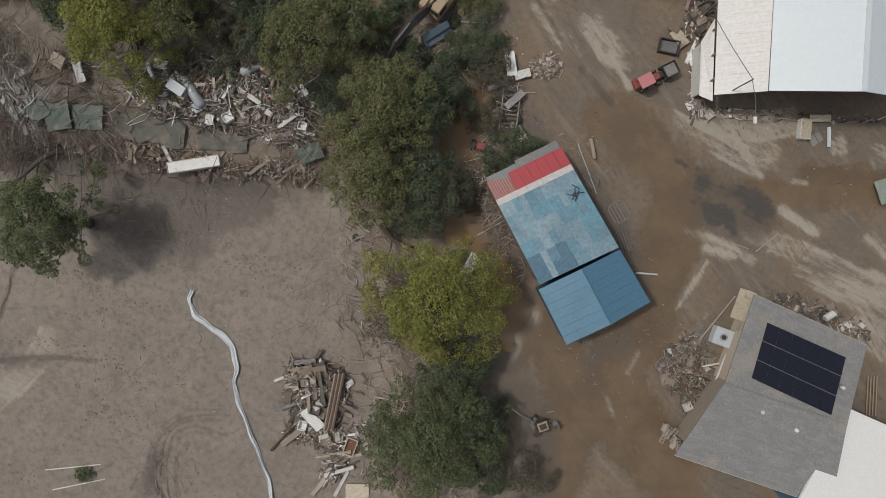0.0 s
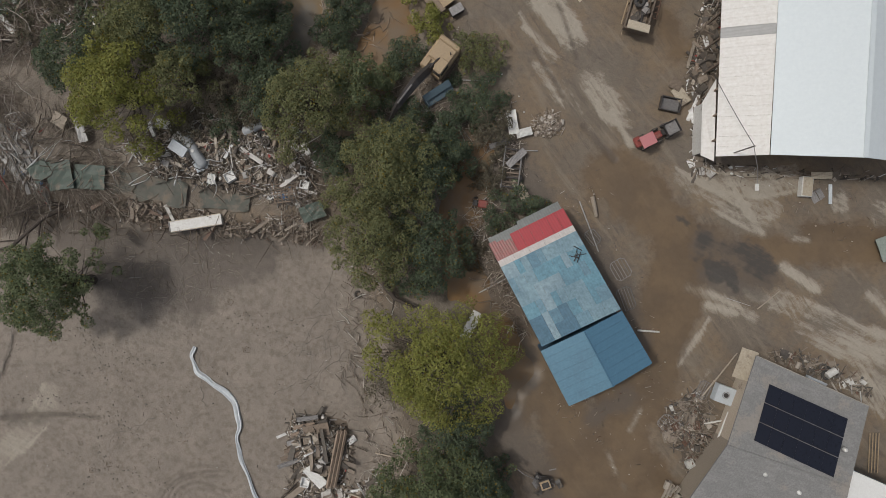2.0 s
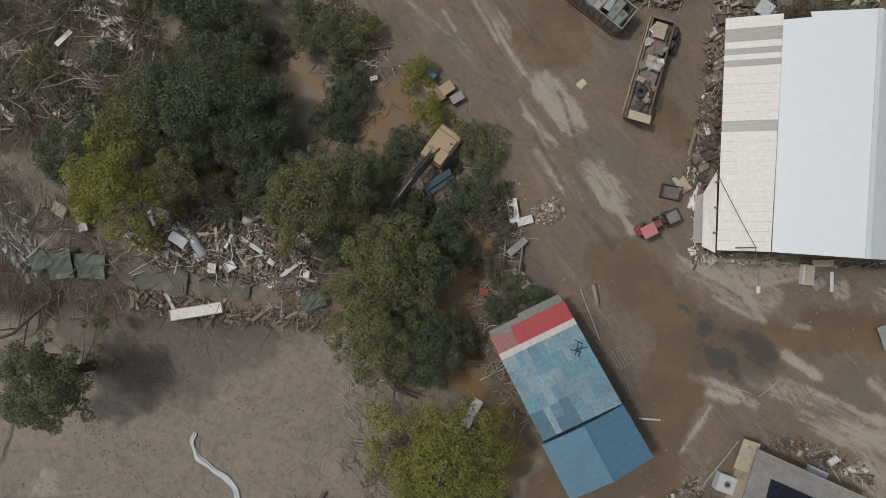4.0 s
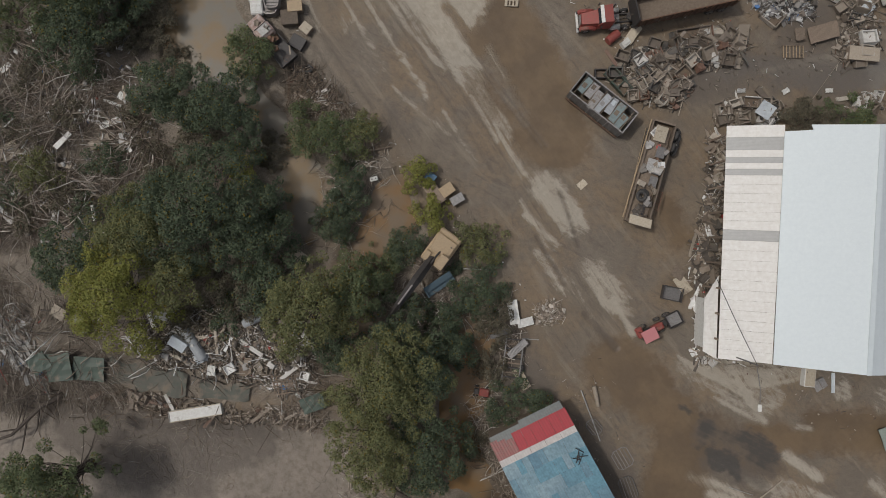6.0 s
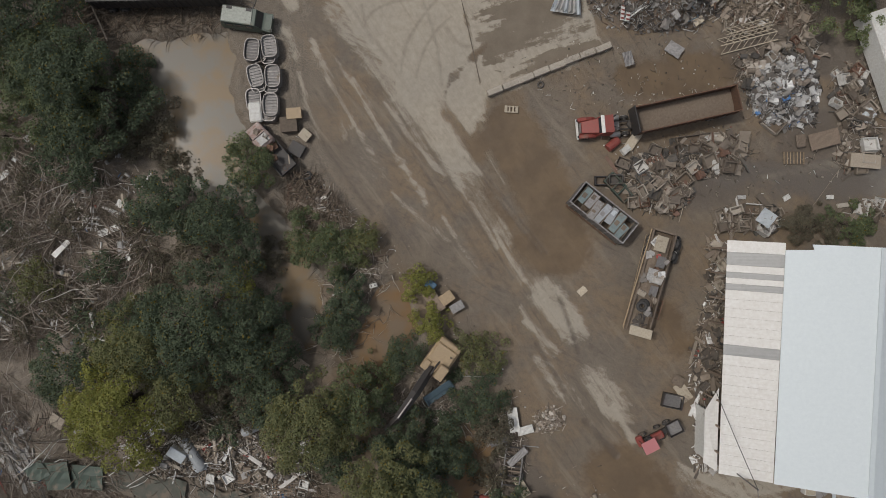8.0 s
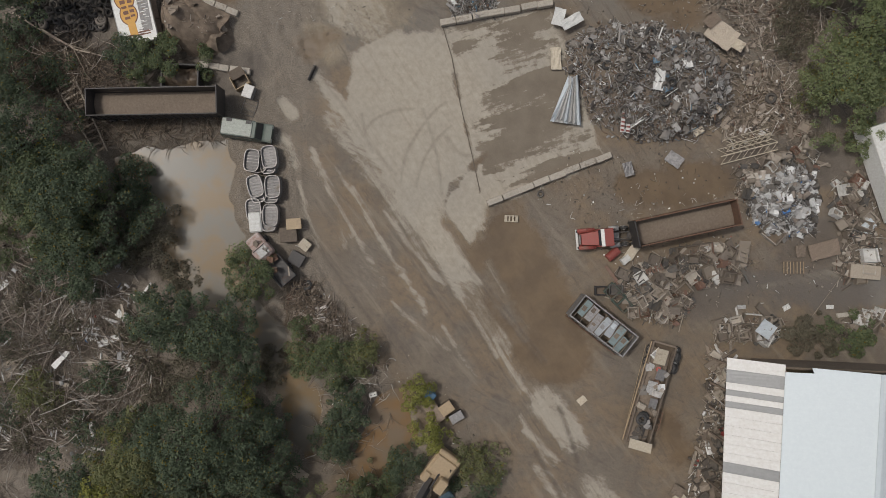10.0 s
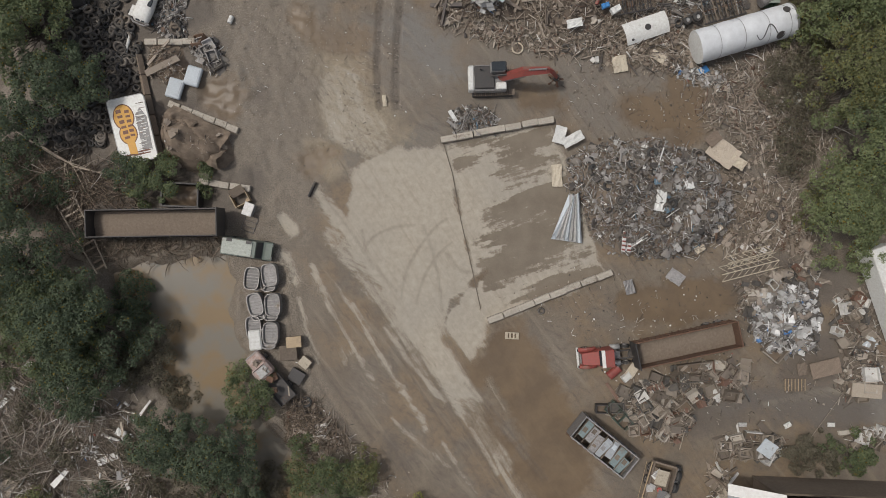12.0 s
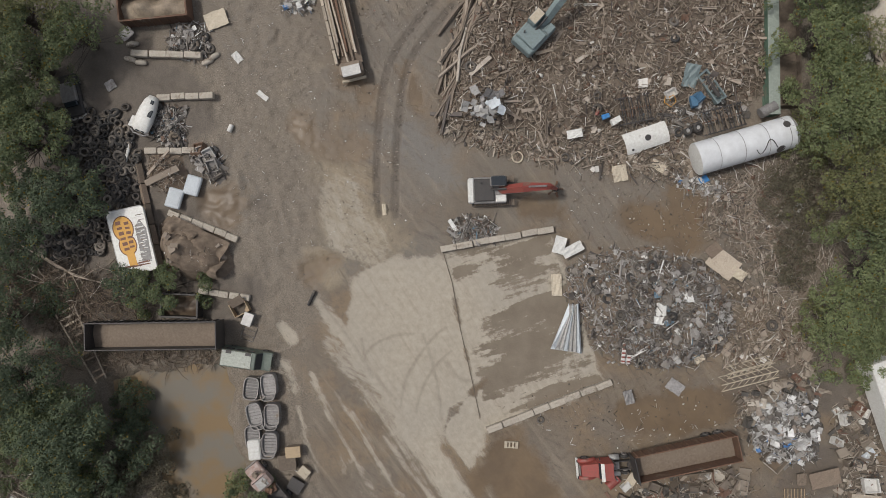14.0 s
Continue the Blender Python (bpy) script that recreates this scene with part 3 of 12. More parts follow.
streak(STAIN_SHADE, 1.0, (0.9, 8.0), (3.7, 5.7), (5.4, 1.2))
streak(STAIN_SHADE, 1.2, (26.4, 6.6), (29.6, 5.2), (32.2, 2.6))
streak(STAIN_SHADE, 0.9, (26.6, 3.4), (29.4, 2.4), (31.4, 1.4))
# field patch: part damp mud, part the tree's shadow put into the colour
streak(STAIN_SHADE, 3.0, (-37.1, 6.4), (-31.2, 4.7), (-23.6, 4.1), (-20.1, 5.3))
streak(STAIN_SHADE, 2.2, (-34.2, 2.9), (-28.3, 1.7), (-26.6, 0.6))
streak(STAIN_SHADE, 1.6, (-38.8, 7.6), (-34.2, 7.0))
streak(STAIN_SHADE, 0.5, (-45.8, -11.7), (-41.1, -11.7))
streak(STAIN_SHADE, 0.7, (-30.6, -24.6), (-29.7, -21.6))
streak(STAIN_SHADE, 0.6, (-18.4, 73.1), (-17.9, 72.0))
streak(STAIN_SHADE, 2.6, (0.6, 18.2), (3.4, 13.7), (3.4, 6.9), (4.5, 2.4))
streak(STAIN_SHADE, 2.0, (22.7, 40.8), (31.7, 43.0), (40.2, 41.9))
streak(STAIN_SHADE, 2.4, (-30.8, 82.1), (-27.4, 78.7), (-28.0, 74.2), (-25.2, 68.1), (-27.4, 65.2))
streak(STAIN_SHADE, 1.5, (5.1, 16.0), (8.5, 12.6), (10.2, 6.9))
streak(STAIN_SHADE, 2.0, (29.9, 54.7), (37.2, 54.8), (41.7, 49.7), (34.4, 45.2))
streak(STAIN_SHADE, 2.6, (-44.2, 66.3), (-38.6, 65.2), (-33.0, 64.1), (-30.2, 61.9))
streak(STAIN_SHADE, 1.5, (3.2, 8.6), (4.3, 4.6), (6.6, -0.5), (7.7, -6.7))
streak(STAIN_SHADE, 1.6, (6.0, -11.8), (8.3, -15.2), (10.0, -19.8), (8.9, -24.3))
streak(STAIN_SHADE, 3.6, (-42.1, 85.4), (-37.5, 78.7), (-35.8, 70.8), (-39.8, 68.0))
streak(STAIN_SHADE, 2.2, (-42.6, 89.9), (-36.4, 89.9), (-33.6, 83.8))
streak(STAIN_SHADE, 2.0, (3.1, 17.6), (6.5, 15.4), (5.4, 11.4))
streak(SOAKED, 1.0, (-9.6, 85.6), (-7.6, 84.2))
streak(SOAKED, 1.1, (-14.2, 81.0), (-11.4, 78.2), (-8.6, 78.8))
streak(SOAKED, 0.9, (-11.0, 67.6), (-13.8, 66.0))
streak(SOAKED, 0.8, (-3.6, 86.6), (-2.6, 82.4))
streak(SOAKED, 1.0, (-23.4, 72.6), (-20.8, 73.6))
streak(STAIN_SHADE, 2.6, (-34.0, 64.6), (-28.0, 64.0), (-23.0, 65.2))
streak(STAIN_SHADE, 2.2, (-32.5, 84.0), (-28.5, 85.2), (-24.5, 81.2))
streak(STAIN_SHADE, 1.8, (-30.0, 73.0), (-27.5, 75.5), (-24.0, 77.4))
streak(STAIN_SHADE, 1.6, (-22.0, 62.4), (-19.6, 64.4))
streak(STAIN_SHADE, 2.4, (-33.0, 90.0), (-31.4, 87.0))
# cast shadow of the creek bushes, painted on the road's edge
streak(STAIN_SHADE, 1.0, (-5.6, 38.6), (-3.9, 35.8))

TINTS = dict(dried=[], ashen=[], sooty=[])  # soft wide patches: ochre dried mud, wet grey gravel, black sludge
streak(TINTS["dried"], 3.4, (-11.6, 71.6), (-7.6, 70.4))
streak(TINTS["dried"], 2.6, (-12.4, 76.2), (-9.6, 74.4))
streak(TINTS["dried"], 1.4, (-17.9, 81.0), (-16.2, 79.6))
streak(TINTS["dried"], 1.6, (-16.0, 84.4), (-14.6, 87.2))
streak(TINTS["dried"], 1.2, (-12.6, 68.2), (-11.0, 66.0))
streak(TINTS["ashen"], 4.2, (-22.0, 91.0), (-18.5, 86.5))
streak(TINTS["ashen"], 2.4, (-21.0, 80.0), (-19.6, 76.0), (-18.6, 70.6))
streak(TINTS["ashen"], 1.8, (-14.0, 74.0), (-17.4, 67.4))
streak(TINTS["ashen"], 2.0, (0.0, 76.0), (-4.0, 80.4))
streak(TINTS["ashen"], 1.4, (26.0, 43.6), (33.0, 42.8), (43.0, 42.2))

streak(TINTS["sooty"], 0.75, (26.4, 6.8), (28.2, 6.2), (30.4, 5.1))
streak(TINTS["sooty"], 0.80, (29.8, 5.7), (31.3, 4.5), (32.2, 3.7))
streak(TINTS["sooty"], 0.45, (26.4, 4.5), (27.3, 3.2), (28.8, 2.6))
streak(TINTS["sooty"], 0.40, (27.9, 3.9), (29.1, 2.9))
streak(TINTS["sooty"], 0.35, (23.6, 8.8), (25.2, 8.2))

def lerp2(p, q, k):
    return p[0] + (q[0] - p[0]) * k, p[1] + (q[1] - p[1]) * k


def grid_axis(lo, hi, step, far):
    inner = np.arange(lo, hi + 1e-6, step)
    out = step * 1.6 ** np.arange(1, 40)
    out = np.cumsum(out)
    out = out[out < far]
    return np.concatenate([lo - out[::-1], inner, hi + out])


def edge_of(t, a, w, lo, hi, by):
    return ramp(t, math_node(t, "ADD", a, math_node(t, "MULTIPLY", math_node(t, "SUBTRACT", by, 0.5), w)), lo, hi)


def make_ground():
    xs, ys = grid_axis(-46.5, 46.5, 0.17, 2600), grid_axis(-27.5, 96, 0.17, 2600)
    X, Y = np.meshgrid(xs, ys)
    Z = land(X, Y)
    wob = (fbm(X, Y, 1.6, 2, 3) - 0.5) * 1.5 + (fbm(X, Y, 5, 4) - 0.5) * 1.4
    pale = np.zeros_like(X)
    rnd = random.Random(19)
    def window(pts, pad):
        px, py = zip(*pts)
        i0, i1 = np.searchsorted(xs, (min(px) - pad, max(px) + pad))
        j0, j1 = np.searchsorted(ys, (min(py) - pad, max(py) + pad))
        return np.s_[j0:j1, i0:i1]

    strokes = []
    for pts, half in PALE:
        if half < 0.65:
            strokes.append((pts, half))
            continue
        d = Vector((pts[-1][0] - pts[0][0], pts[-1][1] - pts[0][1])).normalized()
        w = window(pts, half + 2.5)
        pale[w] = np.maximum(pale[w], 0.5 * fade(-0.9, 0.9, half * 1.15 - line_dist(X[w], Y[w], pts) + wob[w] * 0.6))
        for k in range(int(half / 0.09) + 3):  # a wide patch is many strokes side by side
            off = rnd.uniform(-1, 1) * half
            n = len(pts) - 1
            f0, f1 = rnd.uniform(-0.15, 0.45), rnd.uniform(0.55, 1.15)
            walked = []
            for f in np.linspace(f0, f1, 5):
                i = int(min(max(f * n, 0), n - 1e-6))
                x, y = lerp2(pts[i], pts[i + 1], f * n - i)
                walked.append((x - d.y * off, y + d.x * off))
            strokes.append((walked, rnd.uniform(0.1, 0.32)))
    for pts, half in strokes:
        w = window(pts, half + 1.6)
        x, y, a = X[w], Y[w], math.atan2(pts[-1][1] - pts[0][1], pts[-1][0] - pts[0][0])
        u, v = x * math.cos(a) + y * math.sin(a), y * math.cos(a) - x * math.sin(a)
        grainy = vnoise(u * 0.09, v, 0.62, 3) * 0.5 + fbm(u * 0.3, v, 1.8, 5, 2) * 0.5
        near = half * 1.15 - line_dist(x, y, pts) + wob[w] * min(0.8, 0.24 + half * 0.3)
        pale[w] = np.maximum(pale[w], 0.86 * fade(-0.7, 0.7, near) * (0.6 + 0.4 * fade(0.36, 0.56, grainy + 0.05 * np.clip(near, 0, 2))))
    s = inside(X, Y, SLAB) + wob * 0.6
    joint = [(-0.2, 68.3), (0.7, 65.3), (1.5, 60.8), (2.4, 56.9), (3.5, 51.9)]
    wetside = inside(X, Y, [(-0.2, 68.3), (10.5, 70.4), (11.9, 66.5), (14.2, 59.7), (16.2, 55.0), (4.2, 50.3), (3.5, 53.0), (2.4, 57.5), (1.4, 62.0), (0.7, 65.3)])
    sweep = fbm((X * 0.956 + Y * 0.292) * 0.16, Y * 0.956 - X * 0.292, 1.0, 6, 3) - 0.5
    washed = fade(-0.3, 0.8, wetside) * (0.22 + 0.085 * np.minimum(line_dist(X, Y, joint), 6.0) + 0.8 * (fbm(X, Y, 4.5, 6) - 0.5) + 2.2 * sweep)
    slab = fade(-0.9, 1.3, s)
    pale = np.maximum(pale, slab * 1.25)
    for pts, half in CHANNEL:
        w = window(pts, half + 3)
        pale[w] *= 1 - 0.75 * fade(-0.5, 0.5, half - line_dist(X[w], Y[w], pts) + wob[w] * 0.7)
    wet = np.zeros_like(X)
    for pts, half in SOAKED:
        w = window(pts, half + 5)
        wet[w] = np.maximum(wet[w], fade(-1.8, 1.6, half - line_dist(X[w], Y[w], pts) + wob[w] * 1.1))
    wet *= 1 - pale * 0.8
    rut = np.zeros_like(X)
    for pts, half in RUTS:
        strength, half = (0.42 if half < 0.055 else 0.75 if half < 0.1 else 1), max(half, 0.07)
        w = window(pts, half + 1)
        rut[w] = np.maximum(rut[w], strength * fade(0.16, -0.05, line_dist(X[w], Y[w], pts) - half + (wob[w] * 0.1)) * (0.55 + 0.45 * vnoise(X[w], Y[w], 0.5, 3)))
    Z -= rut * 0.10
    stain = np.zeros_like(X)
    for pts, half in STAIN_SHADE:
        w = window(pts, half + 5)
        stain[w] = np.maximum(stain[w], fade(-1.5, 1.2, half - line_dist(X[w], Y[w], pts) + wob[w] * 1.3))
    tint = {}
    for name in TINTS:
        tint[name] = np.zeros_like(X)
        for pts, half in TINTS[name]:
            w = window(pts, half + 5)
            tint[name][w] = np.maximum(tint[name][w], fade(-half, half, half - line_dist(X[w], Y[w], pts) + wob[w] * 1.5))
    field = fade(-2.0, 0.5, inside(X, Y, FIELD) + wob * 0.4)
    stony = fade(61, 68, Y + wob * 2)
    litter = fade(-11, -15, X + wob * 2) * fade(8, 12, Y + wob)
    litter = np.maximum(litter, fade(0.5, -1.5, line_dist(X, Y, [(-14.0, 43.7), (-9.5, 33.5), (-5.0, 27.3), (0.6, 20.5), (4.6, 16.0)]) - 3.0 + wob))
    litter = np.maximum(litter, fade(0.5, -2, line_dist(X, Y, [(-3.7, 19.3), (-2.5, 2.3), (0.4, -9.0), (2.7, -25.0), (-1, -60)]) - 4.2 + wob))
    litter = np.maximum(litter, 0.8 * fade(30, 33, X + wob * 2) * fade(51, 54, Y + wob))
    litter = np.maximum(litter, 0.75 * fade(0.5, -1.5, line_dist(X, Y, [(-44.3, 89.9), (-34.2, 87.1), (-30.2, 80.4), (-31.3, 69.7), (-25.7, 61.9)]) - 6.0 + wob))
    Z += (fbm(X, Y, 0.9, 3, 2) - 0.5) * (0.05 + 0.25 * litter) * (1 - slab)
    ny, nx = X.shape
    me = bpy.data.meshes.new("ground")
    i = (np.arange(ny - 1)[:, None] * nx + np.arange(nx - 1)[None, :]).ravel()
    faces = np.stack([i, i + 1, i + nx + 1, i + nx], 1)
    me.vertices.add(nx * ny)
    me.vertices.foreach_set("co", np.stack([X, Y, Z], -1).ravel())
    me.loops.add(faces.size)
    me.loops.foreach_set("vertex_index", faces.ravel())
    me.polygons.add(len(faces))
    me.polygons.foreach_set("loop_start", np.arange(0, faces.size, 4))
    me.polygons.foreach_set("use_smooth", np.ones(len(faces), bool))
    me.update(calc_edges=True)
    for name, a in (("silt", pale), ("soaked", wet), ("rut", rut), ("damp_shade", stain), ("washed", washed), ("flats", field), ("stony", stony), ("litter", litter), ("dried", tint["dried"]), ("ashen", tint["ashen"]), ("sooty", tint["sooty"])):
        at = me.attributes.new(name, "FLOAT", "POINT")
        at.data.foreach_set("value", a.astype(np.float32).ravel())
    m, t, p = nodes_of("flood_mud")

    def attr(n):
        a = t.nodes.new("ShaderNodeAttribute")
        a.attribute_name = n
        return a.outputs["Fac"]

    pos = t.nodes.new("ShaderNodeNewGeometry").outputs["Position"]

    def combed(angle, along, across, detail=5):
        """Noise drawn out along one direction, as wheels and blades leave it."""
        r = t.nodes.new("ShaderNodeMapping")
        r.inputs["Rotation"].default_value = (0, 0, radians(-angle))
        t.links.new(pos, r.inputs[0])
        q = t.nodes.new("ShaderNodeMapping")
        q.inputs["Scale"].default_value = (along, across, 1)
        t.links.new(r.outputs[0], q.inputs[0])
        return tex(t, 1.0, detail, 0.65, q.outputs[0])

    n0, n1, n2, n3, n4 = tex(t, 0.09, 4, 0.6), tex(t, 0.3, 5, 0.6), tex(t, 1.7, 6, 0.65), tex(t, 9.0, 8, 0.78), tex(t, 26.0, 4, 0.7)
    comb1, comb2 = combed(-58, 0.22, 2.4), combed(-28, 0.25, 1.8)
    comb = mix_col(t, ramp(t, n0, 0.42, 0.58), comb1, comb2)
    col = mix_col(t, ramp(t, n1, 0.35, 0.65), GROUND["yard_a"], GROUND["yard_b"])
    col = mix_col(t, math_node(t, "MULTIPLY", ramp(t, n0, 0.45, 0.62), 0.6), col, GROUND["grey"])
    col = mix_col(t, math_node(t, "MULTIPLY", ramp(t, tex(t, 0.16, 5, 0.65), 0.45, 0.60), 0.6), col, GROUND["ochre"])
    stony = edge_of(t, attr("stony"), 1.2, 0.3, 0.7, n1)
    col = mix_col(t, math_node(t, "MULTIPLY", stony, math_node(t, "SUBTRACT", 0.85, math_node(t, "MULTIPLY", ramp(t, tex(t, 0.13, 4, 0.6), 0.46, 0.58), 0.7))), col, mix_col(t, ramp(t, n2, 0.4, 0.6), GROUND["gravel_a"], GROUND["gravel_b"]))
    flats = mix_col(t, ramp(t, n1, 0.35, 0.65), GROUND["field_a"], GROUND["field_b"])
    flats = mix_col(t, math_node(t, "MULTIPLY", ramp(t, tex(t, 0.8, 6, 0.7), 0.5, 0.66), 0.4), flats, GROUND["field_c"])
    fl = attr("flats")
    col = mix_col(t, fl, col, flats)
    col = mix_col(t, math_node(t, "MULTIPLY", ramp(t, n2, 0.46, 0.66), 0.58), col, GROUND["spot"])
    col = mix_col(t, math_node(t, "MULTIPLY", edge_of(t, attr("ashen"), 1.4, 0.25, 0.75, n2), 0.7), col, GROUND["ashen"])
    col = mix_col(t, math_node(t, "MULTIPLY", edge_of(t, attr("dried"), 1.4, 0.3, 0.9, n2), 0.75), col, GROUND["dried"])
    track = math_node(t, "MULTIPLY", ramp(t, comb, 0.54, 0.66), math_node(t, "MULTIPLY", math_node(t, "SUBTRACT", 1.0, fl), 0.55))
    col = mix_col(t, track, col, GROUND["rut"])
    wash = math_node(t, "MULTIPLY", ramp(t, combed(-52, 0.12, 0.9), 0.55, 0.66), math_node(t, "MULTIPLY", math_node(t, "SUBTRACT", 1.0, fl), 0.45))
    col = mix_col(t, wash, col, GROUND["silt_d"])
    lit = math_node(t, "MULTIPLY", attr("litter"), ramp(t, n2, 0.2, 0.5))
    col = mix_col(t, lit, col, mix_col(t, ramp(t, n3, 0.4, 0.6), GROUND["litter_a"], GROUND["litter_b"]))
    rag = math_node(t, "ADD", math_node(t, "MULTIPLY", comb, 0.5), math_node(t, "ADD", math_node(t, "MULTIPLY", n2, 0.3), math_node(t, "MULTIPLY", n3, 0.2)))

    def edge(a, w, lo, hi, by):
        return ramp(t, math_node(t, "ADD", a, math_node(t, "MULTIPLY", math_node(t, "SUBTRACT", by, 0.5), w)), lo, hi)

    silt = edge(attr("silt"), 2.8, 0.32, 0.68, rag)
    pale = mix_col(t, ramp(t, n2, 0.35, 0.65), GROUND["silt_a"], GROUND["silt_b"])
    pale = mix_col(t, math_node(t, "MULTIPLY", ramp(t, n0, 0.4, 0.6), 0.35), pale, GROUND["silt_c"])
    pale = mix_col(t, math_node(t, "MULTIPLY", ramp(t, comb1, 0.5, 0.7), 0.35), pale, GROUND["silt_d"])
    col = mix_col(t, math_node(t, "MULTIPLY", silt, 0.93), col, pale)
    across = combed(17, 0.22, 1.8, 6)
    film = edge(attr("washed"), 2.4, 0.38, 0.60, math_node(t, "ADD", math_node(t, "MULTIPLY", across, 0.6), math_node(t, "MULTIPLY", n2, 0.4)))
    col = mix_col(t, math_node(t, "MULTIPLY", film, 0.9), col, mix_col(t, ramp(t, n1, 0.4, 0.6), GROUND["film_a"], GROUND["film_b"]))
    wetm = edge(attr("soaked"), 0.9, 0.25, 0.75, n2)
    col = mix_col(t, math_node(t, "MULTIPLY", wetm, 0.82), col, mix_col(t, ramp(t, n1, 0.4, 0.6), GROUND["soaked_a"], GROUND["soaked_b"]))
    # darkens damp mud and the painted shadows alike
    col = mix_col(t, math_node(t, "MULTIPLY", edge(attr("damp_shade"), 0.9, 0.2, 0.9, n2), 0.72), col, GROUND["damp_shade"])
    col = mix_col(t, math_node(t, "MULTIPLY", attr("rut"), 0.72), col, GROUND["rut"])
    col = mix_col(t, math_node(t, "MULTIPLY", edge_of(t, attr("sooty"), 2.6, 0.35, 0.95, math_node(t, "ADD", math_node(t, "MULTIPLY", comb2, 0.65), math_node(t, "MULTIPLY", n2, 0.35))), 0.8), col, GROUND["sooty"])
    dryness = math_node(t, "SUBTRACT", 1.0, math_node(t, "MULTIPLY", wetm, 0.8))
    fine = math_node(t, "ADD", math_node(t, "MULTIPLY", n3, 0.55), math_node(t, "MULTIPLY", n4, 0.45))
    light = ramp(t, fine, 0.34, 0.66)
    light.node.inputs[3].default_value, light.node.inputs[4].default_value = 0.80, 1.20
    grain = t.nodes.new("ShaderNodeMix")
    grain.data_type, grain.blend_type = "RGBA", "MULTIPLY"
    t.links.new(math_node(t, "MULTIPLY", dryness, math_node(t, "SUBTRACT", 1.0, math_node(t, "MULTIPLY", silt, 0.6))), grain.inputs[0])
    t.links.new(col, grain.inputs[6])
    t.links.new(light, grain.inputs[7])
    col = grain.outputs[2]
    speck = math_node(t, "MULTIPLY", ramp(t, n4, 0.68, 0.72), 0.5)
    col = mix_col(t, math_node(t, "MULTIPLY", speck, dryness), col, GROUND["speck"])
    t.links.new(col, p.inputs["Base Color"])
    rough = math_node(t, "SUBTRACT", math_node(t, "ADD", 0.65, math_node(t, "MULTIPLY", silt, 0.3)), math_node(t, "MULTIPLY", wetm, 0.25), True)
    p.inputs["Specular IOR Level"].default_value = 0.3
    t.links.new(rough, p.inputs["Roughness"])
    hgt = math_node(t, "ADD", math_node(t, "MULTIPLY", n3, 0.5), math_node(t, "ADD", math_node(t, "MULTIPLY", n2, 0.8), math_node(t, "MULTIPLY", comb, 0.5)))
    bn = node(t, "ShaderNodeBump", ("Height", math_node(t, "MULTIPLY", hgt, math_node(t, "SUBTRACT", dryness, math_node(t, "MULTIPLY", silt, 0.5)))), Strength=0.6, Distance=0.15)
    t.links.new(bn.outputs[0], p.inputs["Normal"])
    me.materials.append(m)
    return tagged(new("ground", me), "brown flood mud with pale dried silt, puddles and wheel ruts", "ground", kind="structure")


GROUND = dict(
    yard_a=(0.186, 0.153, 0.116), yard_b=(0.146, 0.119, 0.090), grey=(0.160, 0.137, 0.113), ochre=(0.215, 0.152, 0.092), gravel_a=(0.158, 0.139, 0.116), gravel_b=(0.195, 0.172, 0.143), spot=(0.130, 0.103, 0.079),
    field_a=(0.250, 0.214, 0.176), field_b=(0.208, 0.178, 0.147), field_c=(0.285, 0.245, 0.200), litter_a=(0.115, 0.096, 0.075), litter_b=(0.240, 0.202, 0.160),
    silt_a=(0.402, 0.360, 0.294), silt_b=(0.334, 0.296, 0.238), silt_c=(0.288, 0.264, 0.226), silt_d=(0.254, 0.212, 0.164),
    film_a=(0.150, 0.121, 0.090), film_b=(0.182, 0.150, 0.115),
    soaked_a=(0.118, 0.082, 0.050), soaked_b=(0.158, 0.110, 0.065), rut=(0.098, 0.080, 0.064), damp_shade=(0.112, 0.094, 0.078), speck=(0.360, 0.330, 0.290),
    dried=(0.290, 0.240, 0.168), ashen=(0.172, 0.162, 0.148), sooty=(0.062, 0.058, 0.053),
)
make_ground()


def water_mat(name, a, b):
    m, t, p = nodes_of(name)
    n1, n2 = tex(t, 0.3, 4, 0.55), tex(t, 1.2, 4, 0.6)
    col = mix_col(t, ramp(t, n1, 0.40, 0.58), a, b)
    t.links.new(col, p.inputs["Base Color"])
    p.inputs["Roughness"].default_value = 0.32
    p.inputs["Specular IOR Level"].default_value = 0.22
    bn = node(t, "ShaderNodeBump", ("Height", n2), Strength=0.06, Distance=0.05)
    t.links.new(bn.outputs[0], p.inputs["Normal"])
    return m


def pool(poly, z, label, material):
    xs, ys = [p[0] for p in poly], [p[1] for p in poly]
    g = Geo()
    x0, x1, y0, y1 = min(xs) - 2.5, max(xs) + 2.5, min(ys) - 2.5, max(ys) + 2.5
    n = 24
    vs = [(x0 + (x1 - x0) * i / n, y0 + (y1 - y0) * j / n, z) for j in range(n + 1) for i in range(n + 1)]
    fs = []
    for j in range(n):
        for i in range(n):
            cx, cy = x0 + (x1 - x0) * (i + 0.5) / n, y0 + (y1 - y0) * (j + 0.5) / n
            if inside(np.array([cx]), np.array([cy]), poly)[0] > -2.0:
                fs.append((j * (n + 1) + i, j * (n + 1) + i + 1, (j + 1) * (n + 1) + i + 1, (j + 1) * (n + 1) + i))
    g.add(vs, fs)
    ob = part("water", g, material)
    tagged(ob, label, "water", kind="structure")


POND_WATER = water_mat("murky_water", (0.190, 0.132, 0.070), (0.160, 0.142, 0.114))
CREEK_WATER = water_mat("rusty_water", (0.190, 0.114, 0.052), (0.172, 0.128, 0.086))
pool(POND, -0.47, "still murky brown flood water in a pond", POND_WATER)
